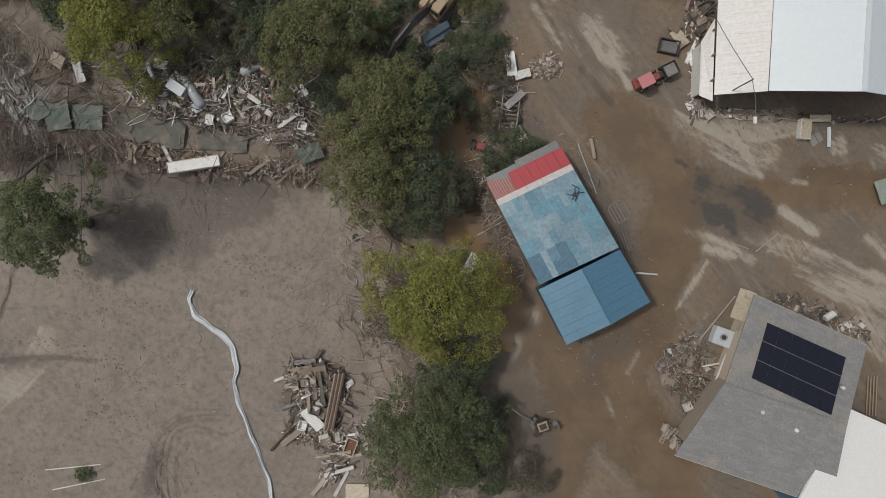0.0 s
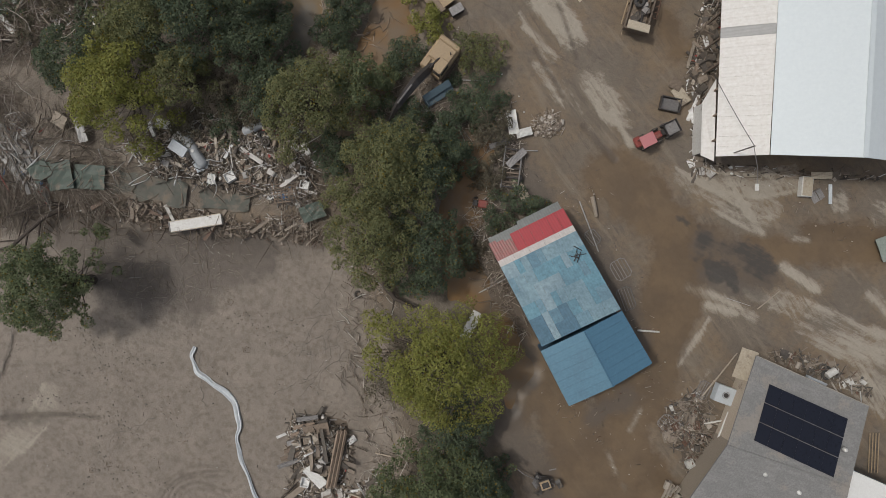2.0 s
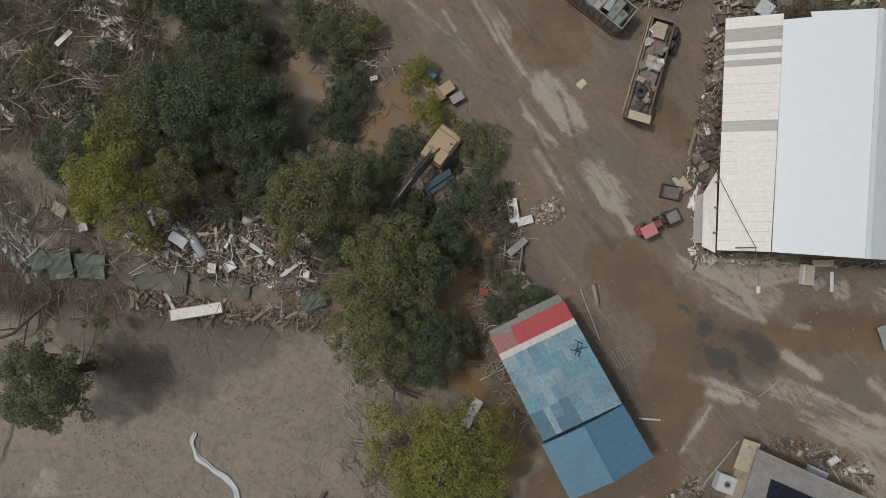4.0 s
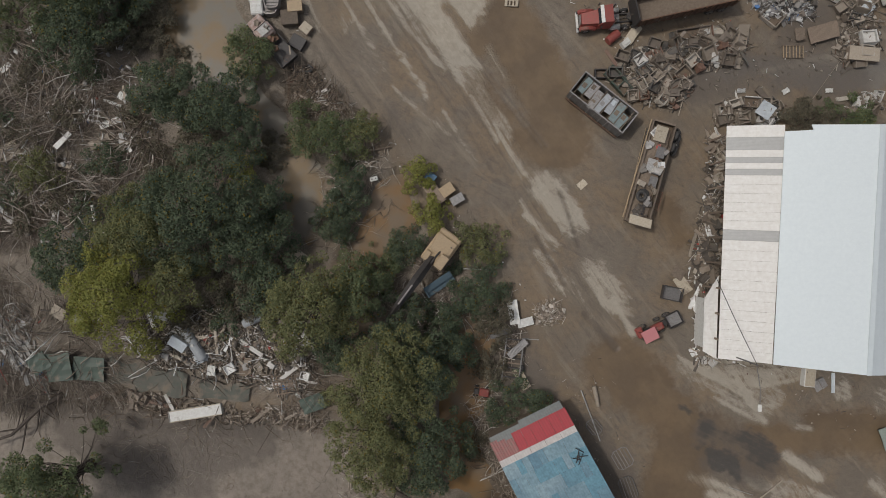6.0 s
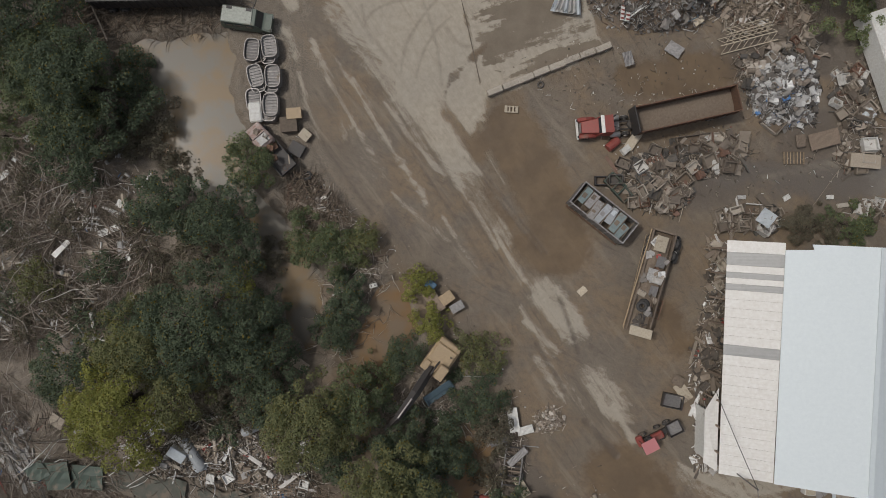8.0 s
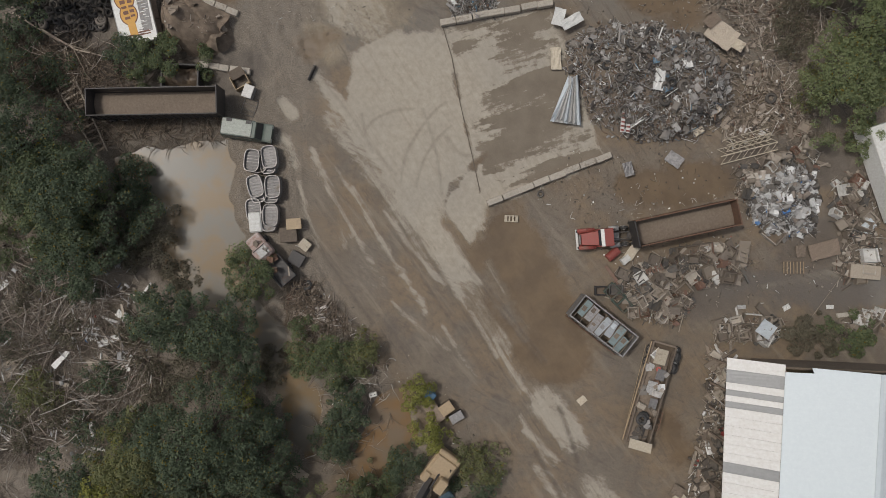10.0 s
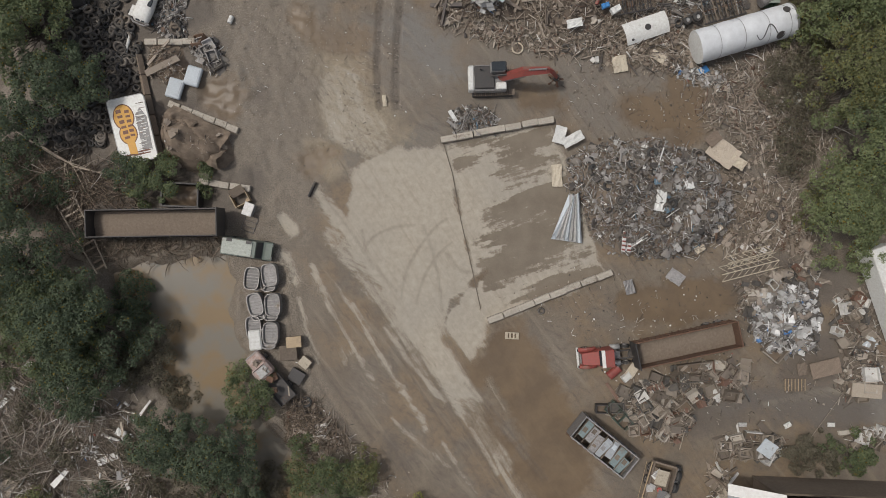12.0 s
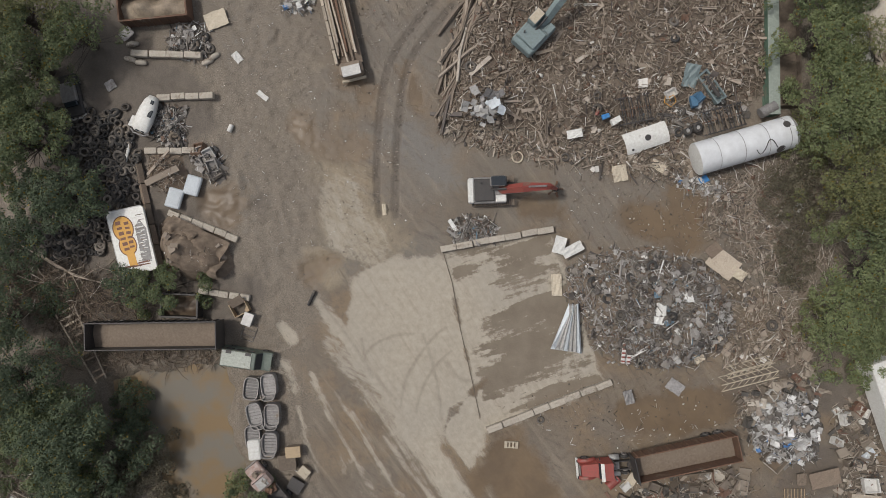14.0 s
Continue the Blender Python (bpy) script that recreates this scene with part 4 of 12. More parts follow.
pool(CREEK, -0.45, "orange-brown flood water between bushes", CREEK_WATER)
pool(POOLS, -0.42, "shallow brown flood water in a creek bed", CREEK_WATER)
pool(GULLY, -0.36, "shallow brown water beside the shed", CREEK_WATER)

g = Geo()
line = [(-0.2, 68.3), (0.7, 65.3), (1.5, 60.8), (2.4, 56.9), (3.5, 51.9)]
for (x0, y0), (x1, y1) in zip(line[:-1], line[1:]):
    n = 8
    for k in range(n):
        a, b = k / n, (k + 1) / n
        w0, w1 = 0.025 + 0.03 * random.random(), 0.025 + 0.03 * random.random()
        pa, pb = (x0 + (x1 - x0) * a, y0 + (y1 - y0) * a), (x0 + (x1 - x0) * b, y0 + (y1 - y0) * b)
        g.slab([(pa[0] - w0, pa[1]), (pb[0] - w1, pb[1]), (pb[0] + w1, pb[1]), (pa[0] + w0, pa[1])], [0.09] * 4, 0.06)
tagged(part("joint_seal", g, M["dark_mud"]), "dark ragged joint between two concrete slabs", "joint", kind="structure")

# ---- buildings ----
def lerp(p, q, k):
    return tuple(a + (b - a) * k for a, b in zip(p, q))


def quad_sheet(parent, name, material, c, z, thick=0.06, label=""):
    return part(name, Geo().slab(c, z, thick), material, parent, label)


def wall_run(parent, name, material, p, q, z0, z1, thick=0.2, label=""):
    """An upright wall from p to q."""
    d = Vector((q[0] - p[0], q[1] - p[1], 0))
    n = Vector((-d.y, d.x, 0)).normalized() * thick / 2
    c = [(p[0] + n.x, p[1] + n.y), (p[0] - n.x, p[1] - n.y), (q[0] - n.x, q[1] - n.y), (q[0] + n.x, q[1] + n.y)]
    return part(name, Geo().slab(c, [z1] * 4, z1 - z0), material, parent, label)


def warehouse():
    lt, lb = (26.18, 36.14), (25.32, 14.46)
    it, ib = (30.52, 35.84), (29.30, 14.31)
    jt = (30.41, 35.81)
    rt, rb = (37.67, 35.40), (36.45, 13.73)
    dx = rb[0] - ib[0]
    et, eb = (rt[0] + dx + 0.6, rt[1] - 0.2), (rb[0] + dx + 0.6, rb[1] - 0.4)
    b = thing("warehouse", Matrix.Identity(4), "long white metal warehouse with a dirty lean-to roof", "warehouse")
    # lean-to: sheets between the grey translucent strips
    cuts = [(0, 0.05, 0), (0.05, 0.105, 1), (0.105, 0.135, 0), (0.135, 0.16, 1), (0.16, 0.185, 0), (0.185, 0.212, 1), (0.212, 0.445, 0), (0.445, 0.49, 1), (0.49, 1, 0)]
    for k0, k1, grey in cuts:
        n = max(1, round((k1 - k0) / 0.042))
        for i in range(n):
            a, c = k0 + (k1 - k0) * i / n, k0 + (k1 - k0) * (i + 1) / n - 0.0006
            zz = [4.2, 4.2, 6.15, 6.15]
            lift = 0.005 * (i % 2)
            part("roof_sheet" if not grey else "translucent_sheet", Geo().slab([lerp(lt, lb, a), lerp(lt, lb, c), lerp(it, ib, c), lerp(it, ib, a)], [z + lift for z in zz], 0.05),
                 M["skylight" if grey else "roof_dirty"], b, "grey translucent roofing strip" if grey else "")
    # torn upper edge of the main roof
    n = 22
    for side, e0, e1, z0, z1 in ((0, jt, ib, 6.35, 8.4), (1, et, eb, 6.2, 8.4)):
        for i in range(n):
            a, c = i / n, min(1.0, (i + 1) / n + 0.0015)
            q = [lerp(e0, e1, a), lerp(e0, e1, c), lerp(rt, rb, c), lerp(rt, rb, a)]
            if i == 0 and side == 0:
                y1 = q[0][1] - 0.6
                q = [(q[0][0], y1), q[1], q[2], q[3], lerp(q[3], q[0], 0.72), (lerp(q[3], q[0], 0.70)[0], y1)]
                zs = [z0 + (z1 - z0) * (px - q[0][0]) / (q[2][0] - q[0][0]) for px, _ in q]
                part("roof_sheet", Geo().slab(q, zs, 0.06), M["roof_white"], b, "torn end sheet of the white roof")
                continue
            lift = 0.004 * (i % 2)
            part("roof_sheet", Geo().slab(q, [z0 + lift, z0 + lift, z1 + lift, z1 + lift], 0.06), M["roof_white"], b)
    part("ridge_cap", Geo().slab([(rt[0] - 0.22, rt[1]), (rb[0] - 0.22, rb[1]), (rb[0] + 0.22, rb[1]), (rt[0] + 0.22, rt[1])], [8.47] * 4, 0.05), M["roof_white"], b)
    # front wall in brown, set back behind the roof's edge
    wall_run(b, "wall", M["brown"], (lb[0] + 0.9, lb[1] + 2.2), (eb[0] - 0.5, eb[1] + 2.6), 0, 4.3, 0.2, "brown boarded front wall")
    wall_run(b, "wall", M["brown"], (it[0], it[1] - 0.6), (et[0] - 0.3, et[1] - 0.6), 0, 4.3, 0.2, "mud-stained boarded back wall")
    wall_run(b, "wall", M["white"], (et[0] - 0.3, et[1] - 0.8), (eb[0] - 0.3, eb[1] + 2.8), 0, 6.0)
    wall_run(b, "wall", M["wood"], (it[0] + 0.2, it[1] - 0.6), (ib[0] + 0.2, ib[1] + 2.6), 0, 5.9, 0.15, "inner wall behind the lean-to")
    for k in range(9):
        p = lerp(lt, lb, (k + 0.3) / 9)
        part("post", Geo().box((p[0] + 0.25, p[1], 2.05), (0.18, 0.18, 4.1), 0.02), M["wood"], b)
    p0, p1 = lerp(lt, lb, 0.01), lerp(lt, lb, 0.99)
    part("eave_beam", Geo().tube([(p0[0] + 0.25, p0[1], 4.1), (p1[0] + 0.25, p1[1], 4.1)], 0.1, 4), M["wood"], b)
    # the outer torn strip by the south corner
    s0, s1, s2, s3 = (24.75, 19.93), (24.66, 14.86), (25.74, 14.21), (25.97, 22.12)
    part("torn_sheet", Geo().slab([s3, s0, s1, s2], [2.9, 2.6, 2.4, 2.9], 0.05), M["roof_dirty"], b, "torn lower roofing sheet at the corner")
    wall_run(b, "wall", M["white"], (s1[0] + 0.2, s1[1] + 0.3), (s0[0] + 0.2, s0[1]), 0, 2.3, 0.12)
    m0 = (26.7, 14.7)
    mast = part("mast", Geo().tube([(*m0, 4.9), (*m0, 8.7)], 0.06, 8), M["steel"], b, "grey service mast")
    part("lamp_arm", Geo().tube([(*m0, 8.5), (26.7, 12.8, 9.1), (26.7, 11.4, 9.05)], 0.035, 6), M["steel"], mast)
    part("lamp_head", Geo().box((26.7, 11.1, 9.0), (0.3, 0.6, 0.2), 0.08), M["white"], mast, "pale street-lamp head")
    w1 = (24.95, 22.09)
    pts = [(*lerp(w1, m0, k / 10), 4.6 + 4.0 * k / 10 - 0.15 * math.sin(math.pi * k / 10)) for k in range(11)]
    part("cable", Geo().tube(pts, 0.03, 5), M["dark_steel"], b, "thin black service cable")


warehouse()


def blue_shed():
    z = 4.0
    pt = dict(a=(3.96, 6.61), b=(11.03, 10.06), c=(12.30, 7.52), d=(5.30, 3.62), e=(16.40, 0.20), f=(9.03, -3.30))
    b = thing("metal_shed", Matrix.Identity(4), "metal shed with red, white and patched blue roof sheets", "shed")
    turn = math.degrees(math.atan2(pt["c"][1] - pt["d"][1], pt["c"][0] - pt["d"][0]))
    mr = sheet_metal("red_roof_sheet", (0.42, 0.055, 0.065), (0.34, 0.06, 0.065), 0.25, turn + 90, mud=0.05)
    mrr = sheet_metal("rusted_red_sheet", (0.33, 0.115, 0.11), (0.25, 0.15, 0.13), 0.25, turn + 90, mud=0.35, rust=0.0, depth=0.06)
    mg = sheet_metal("grey_roof_sheet", (0.22, 0.23, 0.22), (0.16, 0.17, 0.16), 0.25, turn + 90, mud=0.15)
    mw = sheet_metal("white_trim_sheet", (0.60, 0.57, 0.54), (0.45, 0.41, 0.38), 0.25, turn + 90, mud=0.1, rust=0.1)
    teals = [sheet_metal("teal_sheet", c, tuple(v * 0.62 for v in c), 0.25, turn + 90, mud=0.0, stain_col=(0.10, 0.17, 0.215))
             for c in ((0.19, 0.32, 0.39), (0.15, 0.275, 0.35), (0.25, 0.375, 0.43), (0.105, 0.205, 0.28), (0.17, 0.34, 0.42), (0.29, 0.40, 0.45))]
    L = lambda u, v: lerp(lerp(pt["a"], pt["b"], u), lerp(pt["f"], pt["e"], u), v)
    vr = 0.185

    def sheet(u0, u1, v0, v1, z0, z1, material, name="roof_sheet", label=""):
        part(name, Geo().slab([L(u0, v0), L(u0, v1), L(u1, v1), L(u1, v0)], [z0, z1, z1, z0], 0.05), material, b, label)

    roofz = lambda v: 3.25 + 1.1 * v
    sheet(0.42, 0.98, -0.035, 0.035, roofz(0) - 0.02, roofz(0.035) - 0.02, mg)
    sheet(0.02, 0.44, -0.01, 0.10, roofz(0) - 0.05, roofz(0.1) - 0.05, mg)
    for i in range(6):
        sheet(0.28 + 0.12 * i, 0.28 + 0.12 * (i + 1) - 0.003, 0.035, 0.205, roofz(0.03), roofz(0.205), mr, label="red metal roof sheet")
    for i in range(3):
        sheet(0.0 + 0.093 * i, 0.093 * (i + 1) - 0.003, 0.03 + 0.02 * i, 0.2, roofz(0.03), roofz(0.2), mrr, label="rusted red roof sheet")
    for i in range(5):
        sheet(0.2 * i, 0.2 * (i + 1) - 0.003, 0.2, 0.255, roofz(0.2) + 0.03, roofz(0.255) + 0.03, mw, label="dirty white flashing")
    rnd = random.Random(5)
    for row in range(6):
        v0, v1 = 0.255 + 0.125 * row, 0.255 + 0.125 * (row + 1)
        u = 0.0
        while u < 0.999:
            w = rnd.choice((0.08, 0.12, 0.17, 0.25))
            u1 = min(1.0, u + w)
            if 1 - u1 < 0.06:
                u1 = 1.0
            dark = 3 if row >= 4 and rnd.random() < 0.55 else rnd.choice((0, 1, 2, 0, 4, 5, 1, 4))
            if u > 0.55 and row > 1:
                dark = rnd.choice((4, 4, 2, 0))
            sheet(u, u1 - 0.002, v0, min(1.0, v1 + 0.006), roofz(v0) + rnd.uniform(0, 0.03), roofz(min(1, v1)) + rnd.uniform(0, 0.03), teals[dark])
            u = u1
    for p, q in (("a", "b"), ("b", "e"), ("e", "f"), ("f", "a")):
        cx, cy = np.mean([pt[k][0] for k in "abef"]), np.mean([pt[k][1] for k in "abef"])
        s = lambda k: lerp(pt[k], (cx, cy), 0.06)
        wall_run(b, "wall", M["brown"], s(p), s(q), -0.1, 3.2, 0.14, "muddy boarded wall")
    # remains lying on the roof
    q = (12.52, 5.29)
    for k in range(9):
        w = rnd.uniform(0, 6.28)
        part("roof_debris", Geo().tube([(q[0] + rnd.uniform(-0.5, 0.5), q[1] + rnd.uniform(-0.5, 0.5), 3.95),
                                        (q[0] + math.cos(w) * rnd.uniform(0.3, 1.0), q[1] + math.sin(w) * rnd.uniform(0.3, 1.0), 4.0)], rnd.uniform(0.02, 0.05), 5), M["dark_steel"], b)
    # lower gabled part in plain blue
    c = thing("blue_shed", Matrix.Identity(4), "small shed with a plain blue gabled metal roof", "shed")
    p1, p2, p3, p4 = (8.98, -3.80), (11.65, -9.00), (19.50, -4.95), (16.62, -0.01)
    r1, r2 = (12.86, -1.80), (15.59, -6.97)
    # west slope paler with stains, east slope a deeper plain blue
    mb1 = sheet_metal("blue_sheet_pale", (0.125, 0.245, 0.325), (0.10, 0.205, 0.28), 0.25, turn, mud=0.0, stain_col=(0.09, 0.15, 0.20))
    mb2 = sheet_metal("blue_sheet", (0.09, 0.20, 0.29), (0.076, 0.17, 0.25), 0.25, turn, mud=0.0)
    for i in range(7):
        a, d = i / 7, (i + 1) / 7 - 0.002
        part("roof_sheet", Geo().slab([lerp(p1, p2, a), lerp(p1, p2, d), lerp(r1, r2, d), lerp(r1, r2, a)], [3.9, 3.9, 4.7, 4.7], 0.05), mb1, c, "paler stained blue metal roof sheet")
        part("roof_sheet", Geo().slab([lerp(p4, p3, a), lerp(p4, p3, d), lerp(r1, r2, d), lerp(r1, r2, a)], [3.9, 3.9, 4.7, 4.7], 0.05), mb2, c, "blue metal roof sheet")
    part("ridge_cap", Geo().tube([(*r1, 4.72), (*r2, 4.72)], 0.07, 6), mb2, c)
    cen = lerp(lerp(p1, p3, 0.5), lerp(p2, p4, 0.5), 0.5)
    ps = [lerp(p, cen, 0.07) for p in (p1, p2, p3, p4)]
    for p, q in zip(ps, ps[1:] + ps[:1]):
        wall_run(c, "wall", M["blue"], p, q, -0.1, 3.8, 0.14)


blue_shed()


def shingle_mat():
    m, t, p = nodes_of("grey_shingles")
    n1, n2, n3 = tex(t, 6.0, 4, 0.7), tex(t, 0.5, 4, 0.6), tex(t, 25, 2, 0.5)
    col = mix_col(t, ramp(t, n1, 0.35, 0.65), (0.19, 0.187, 0.18), (0.27, 0.265, 0.255))
    col = mix_col(t, math_node(t, "MULTIPLY", ramp(t, n2, 0.5, 0.8), 0.4), col, (0.30, 0.285, 0.265))
    col = mix_col(t, math_node(t, "MULTIPLY", t.nodes.new("ShaderNodeNewGeometry").outputs["Random Per Island"], 0.35), col, (0.14, 0.137, 0.132))
    film = math_node(t, "ADD", math_node(t, "MULTIPLY", tex(t, 0.22, 4, 0.6), 0.8), math_node(t, "MULTIPLY", n1, 0.2))
    col = mix_col(t, math_node(t, "MULTIPLY", ramp(t, film, 0.54, 0.6), 0.6), col, (0.30, 0.265, 0.225))
    t.links.new(col, p.inputs["Base Color"])
    p.inputs["Roughness"].default_value = 0.9
    bn = node(t, "ShaderNodeBump", ("Height", n3), Strength=0.5, Distance=0.01)
    t.links.new(bn.outputs[0], p.inputs["Normal"])
    return m


def solar_house():
    a, b, c, d = (29.17, -4.21), (39.69, -8.94), (36.30, -24.16), (21.76, -19.23)
    rl, rr = (25.84, -12.17), (37.00, -15.97)
    h = thing("house", Matrix.Identity(4), "low house with grey shingle roof and a solar array", "house")
    sh = shingle_mat()
    zf = lambda k: 4.15 + 1.3 * k

    def course(e0, e1, s0, s1, name):
        """Shingle courses from the eave e to the ridge s."""
        rows, g, rnd = 26, Geo(), random.Random(3)
        for i in range(rows):
            k0, k1 = i / rows, (i + 1.15) / rows
            u = 0.0
            while u < 0.999:
                u1 = min(1, u + rnd.uniform(0.05, 0.09))
                q = [lerp(lerp(e0, e1, u), lerp(s0, s1, u), k0), lerp(lerp(e0, e1, u1), lerp(s0, s1, u1), k0),
                     lerp(lerp(e0, e1, u1), lerp(s0, s1, u1), min(k1, 1)), lerp(lerp(e0, e1, u), lerp(s0, s1, u), min(k1, 1))]
                g.slab(q, [zf(k0) + 0.02, zf(k0) + 0.02, zf(min(k1, 1)), zf(min(k1, 1))], 0.015)
                u = u1
        ob = part("shingles", g, sh, h, "grey asphalt shingles")
        ob["kind"] = "stuff"
        quad_sheet(h, name, sh, [e0, e1, s1, s0], [4.1, 4.1, 5.42, 5.42], 0.12)

    course(a, b, rl, rr, "roof")
    course(d, c, rl, rr, "roof")
    part("ridge_cap", Geo().tube([(*rl, 5.44), (*rr, 5.44)], 0.09, 6), sh, h)
    cen = lerp(lerp(a, c, 0.5), lerp(b, d, 0.5), 0.5)
    ps = [lerp(p, cen, f) for p, f in ((a, 0.2), (b, 0.08), (c, 0.08), (d, 0.16), (rl, 0.24))]
    for p, q in zip(ps, ps[1:] + ps[:1]):
        wall_run(h, "wall", M["pale_wood"], p, q, -0.1, 4.1, 0.2)
    for e0, e1 in ((a, b), (d, c)):
        part("gutter", Geo().tube([(*e0, 4.1), (*e1, 4.1)], 0.08, 6), M["concrete"], h)
    part("bargeboard", Geo().tube([(*a, 4.1), (*rl, 5.4), (*d, 4.1)], 0.05, 4), M["grey"], h)
    for q in ((29.41, -14.93), (32.54, -16.59), (36.80, -12.67)):
        v = part("roof_vent", Geo().tube([(*q, 4.8), (*q, 5.25), (*q, 5.4)], [0.2, 0.2, 0.12], 12), M["white"], h, "pale round roof vent", True)
        part("collar", Geo().tube([(*q, 4.85), (*q, 5.05)], 0.28, 12), M["steel"], v)
    # solar array, three rows lying on the slope
    s = thing("solar_array", Matrix.Identity(4), "black solar panels in three rows on the shingle roof", "solar panels")
    black = mat("solar_glass", (0.010, 0.012, 0.020), (0.014, 0.016, 0.026), rough=0.25, mud=0.0, bump=0)
    on = lambda u, k: lerp(lerp(a, b, u), lerp(rl, rr, u), k)
    spot = lambda u, v: on(0.162 + 0.016 * v + (0.688 - 0.011 * v) * u, 0.222 + 0.64 * v + (0.017 + 0.08 * v) * u)
    high = lambda u, v: zf(0.222 + 0.64 * v + (0.017 + 0.08 * v) * u)
    for r in range(3):
        for k in range(6):
            u0, u1, v0, v1 = k / 6 + 0.002, (k + 1) / 6 - 0.002, r / 3 + 0.008, (r + 1) / 3 - 0.008
            c4 = ((u0, v0), (u0, v1), (u1, v1), (u1, v0))
            part("solar_panel", Geo().slab([spot(*q) for q in c4], [high(*q) + 0.14 for q in c4], 0.04), black, s)
    for k in range(4):
        v = 0.02 + 0.96 * k / 3
        part("rail", Geo().tube([(*spot(0, v), high(0, v) + 0.06), (*spot(1, v), high(1, v) + 0.06)], 0.03, 5), M["dark_steel"], s)
    # white roof next door
    w = thing("annex", Matrix.Identity(4), "low building with a plain white membrane roof", "building")
    e = [(37.59, -14.65), (36.81, -16.02), (37.18, -16.49), (35.92, -18.48), (35.50, -18.75), (32.63, -24.00), (37.63, -29.76), (48.09, -19.24)]
    part("roof", Geo().slab(e, [4.65] * 8, 0.25), mat("white_membrane", (0.74, 0.74, 0.71), (0.66, 0.65, 0.62), rough=0.6, mud=0.02, stain=0.3), w)
    cen = (np.mean([p[0] for p in e]), np.mean([p[1] for p in e]))
    ps = [lerp(e[k], cen, 0.07) for k in (0, 5, 6, 7)]
    for p, q in zip(ps, ps[1:] + ps[:1]):
        wall_run(w, "wall", M["blue"], p, q, -0.1, 4.4, 0.2)


solar_house()

# ---- vehicles and machines ----
def wheel(parent, x, y, z, r=0.52, w=0.3, rim="steel"):
    t = part("wheel", Geo().ring((x, y, z), r * 0.72, r * 0.28, 18, 8, "y"), M["rubber"], parent, "", True)
    part("rim", Geo().tube([(x, y - w * 0.45, z), (x, y + w * 0.45, z)], r * 0.55, 14), M[rim], t)
    part("hub", Geo().tube([(x, y - w * 0.6, z), (x, y + w * 0.6, z)], r * 0.16, 8), M["dark_steel"], t)
    return t


def open_box(parent, c, s, wall, material, lip=0.08, ribs=0, inner=None, tail=True):
    """Open-topped steel body: floor, sides, ends, ribs outside, rim on top; c is the middle of its floor."""
    x, y, z = c
    l, w, h = s
    part("floor", Geo().box((x, y, z), (l, w, wall), 0.01), inner or material, parent)
    for sy in (-1, 1):
        side = part("side", Geo().box((x, y + sy * (w - wall) / 2, z + h / 2), (l, wall, h), 0.01), material, parent)
        part("rim_rail", Geo().box((x, y + sy * (w - wall) / 2, z + h), (l + 0.05, wall + lip, lip), 0.02), material, side)
        for k in range(ribs):
            rx = x - l / 2 + l * (k + 0.5) / ribs
            part("rib", Geo().box((rx, y + sy * (w / 2 + 0.05), z + h / 2), (0.1, 0.1, h * 0.95), 0.02), material, side)
    for sx in (-1, 1):
        if sx > 0 or tail:
            part("end_wall", Geo().box((x + sx * (l - wall) / 2, y, z + h / 2), (wall, w - 2 * wall - 0.01, h), 0.01), material, parent)
            part("end_rail", Geo().box((x + sx * (l - wall) / 2, y, z + h), (wall + lip, w - 2 * wall - 0.02, lip * 0.9), 0.02), material, parent)


def heap(parent, name, c, s, material, seed=1, lumps=0.25, label=""):
    """A low uneven load inside a body."""
    x0, y0, z0 = c
    l, w, h = s
    n, m = 22, 10
    vs = []
    for j in range(m + 1):
        for i in range(n + 1):
            u, v = i / n, j / m
            x, y = x0 + (u - 0.5) * l, y0 + (v - 0.5) * w
            k = (0.55 + 0.9 * (float(fbm(np.array([x + seed * 7]), np.array([y]), 1.4, seed)[0]) - 0.3) * (1 + lumps))
            vs.append((x, y, z0 + h * max(0.05, k) * (0.35 + 0.65 * math.sin(math.pi * min(max(v, 0.02), 0.98)))))
    fs = [(j * (n + 1) + i, j * (n + 1) + i + 1, (j + 1) * (n + 1) + i + 1, (j + 1) * (n + 1) + i) for j in range(m) for i in range(n)]
    return part(name, Geo().add(vs, fs), material, parent, label, True)


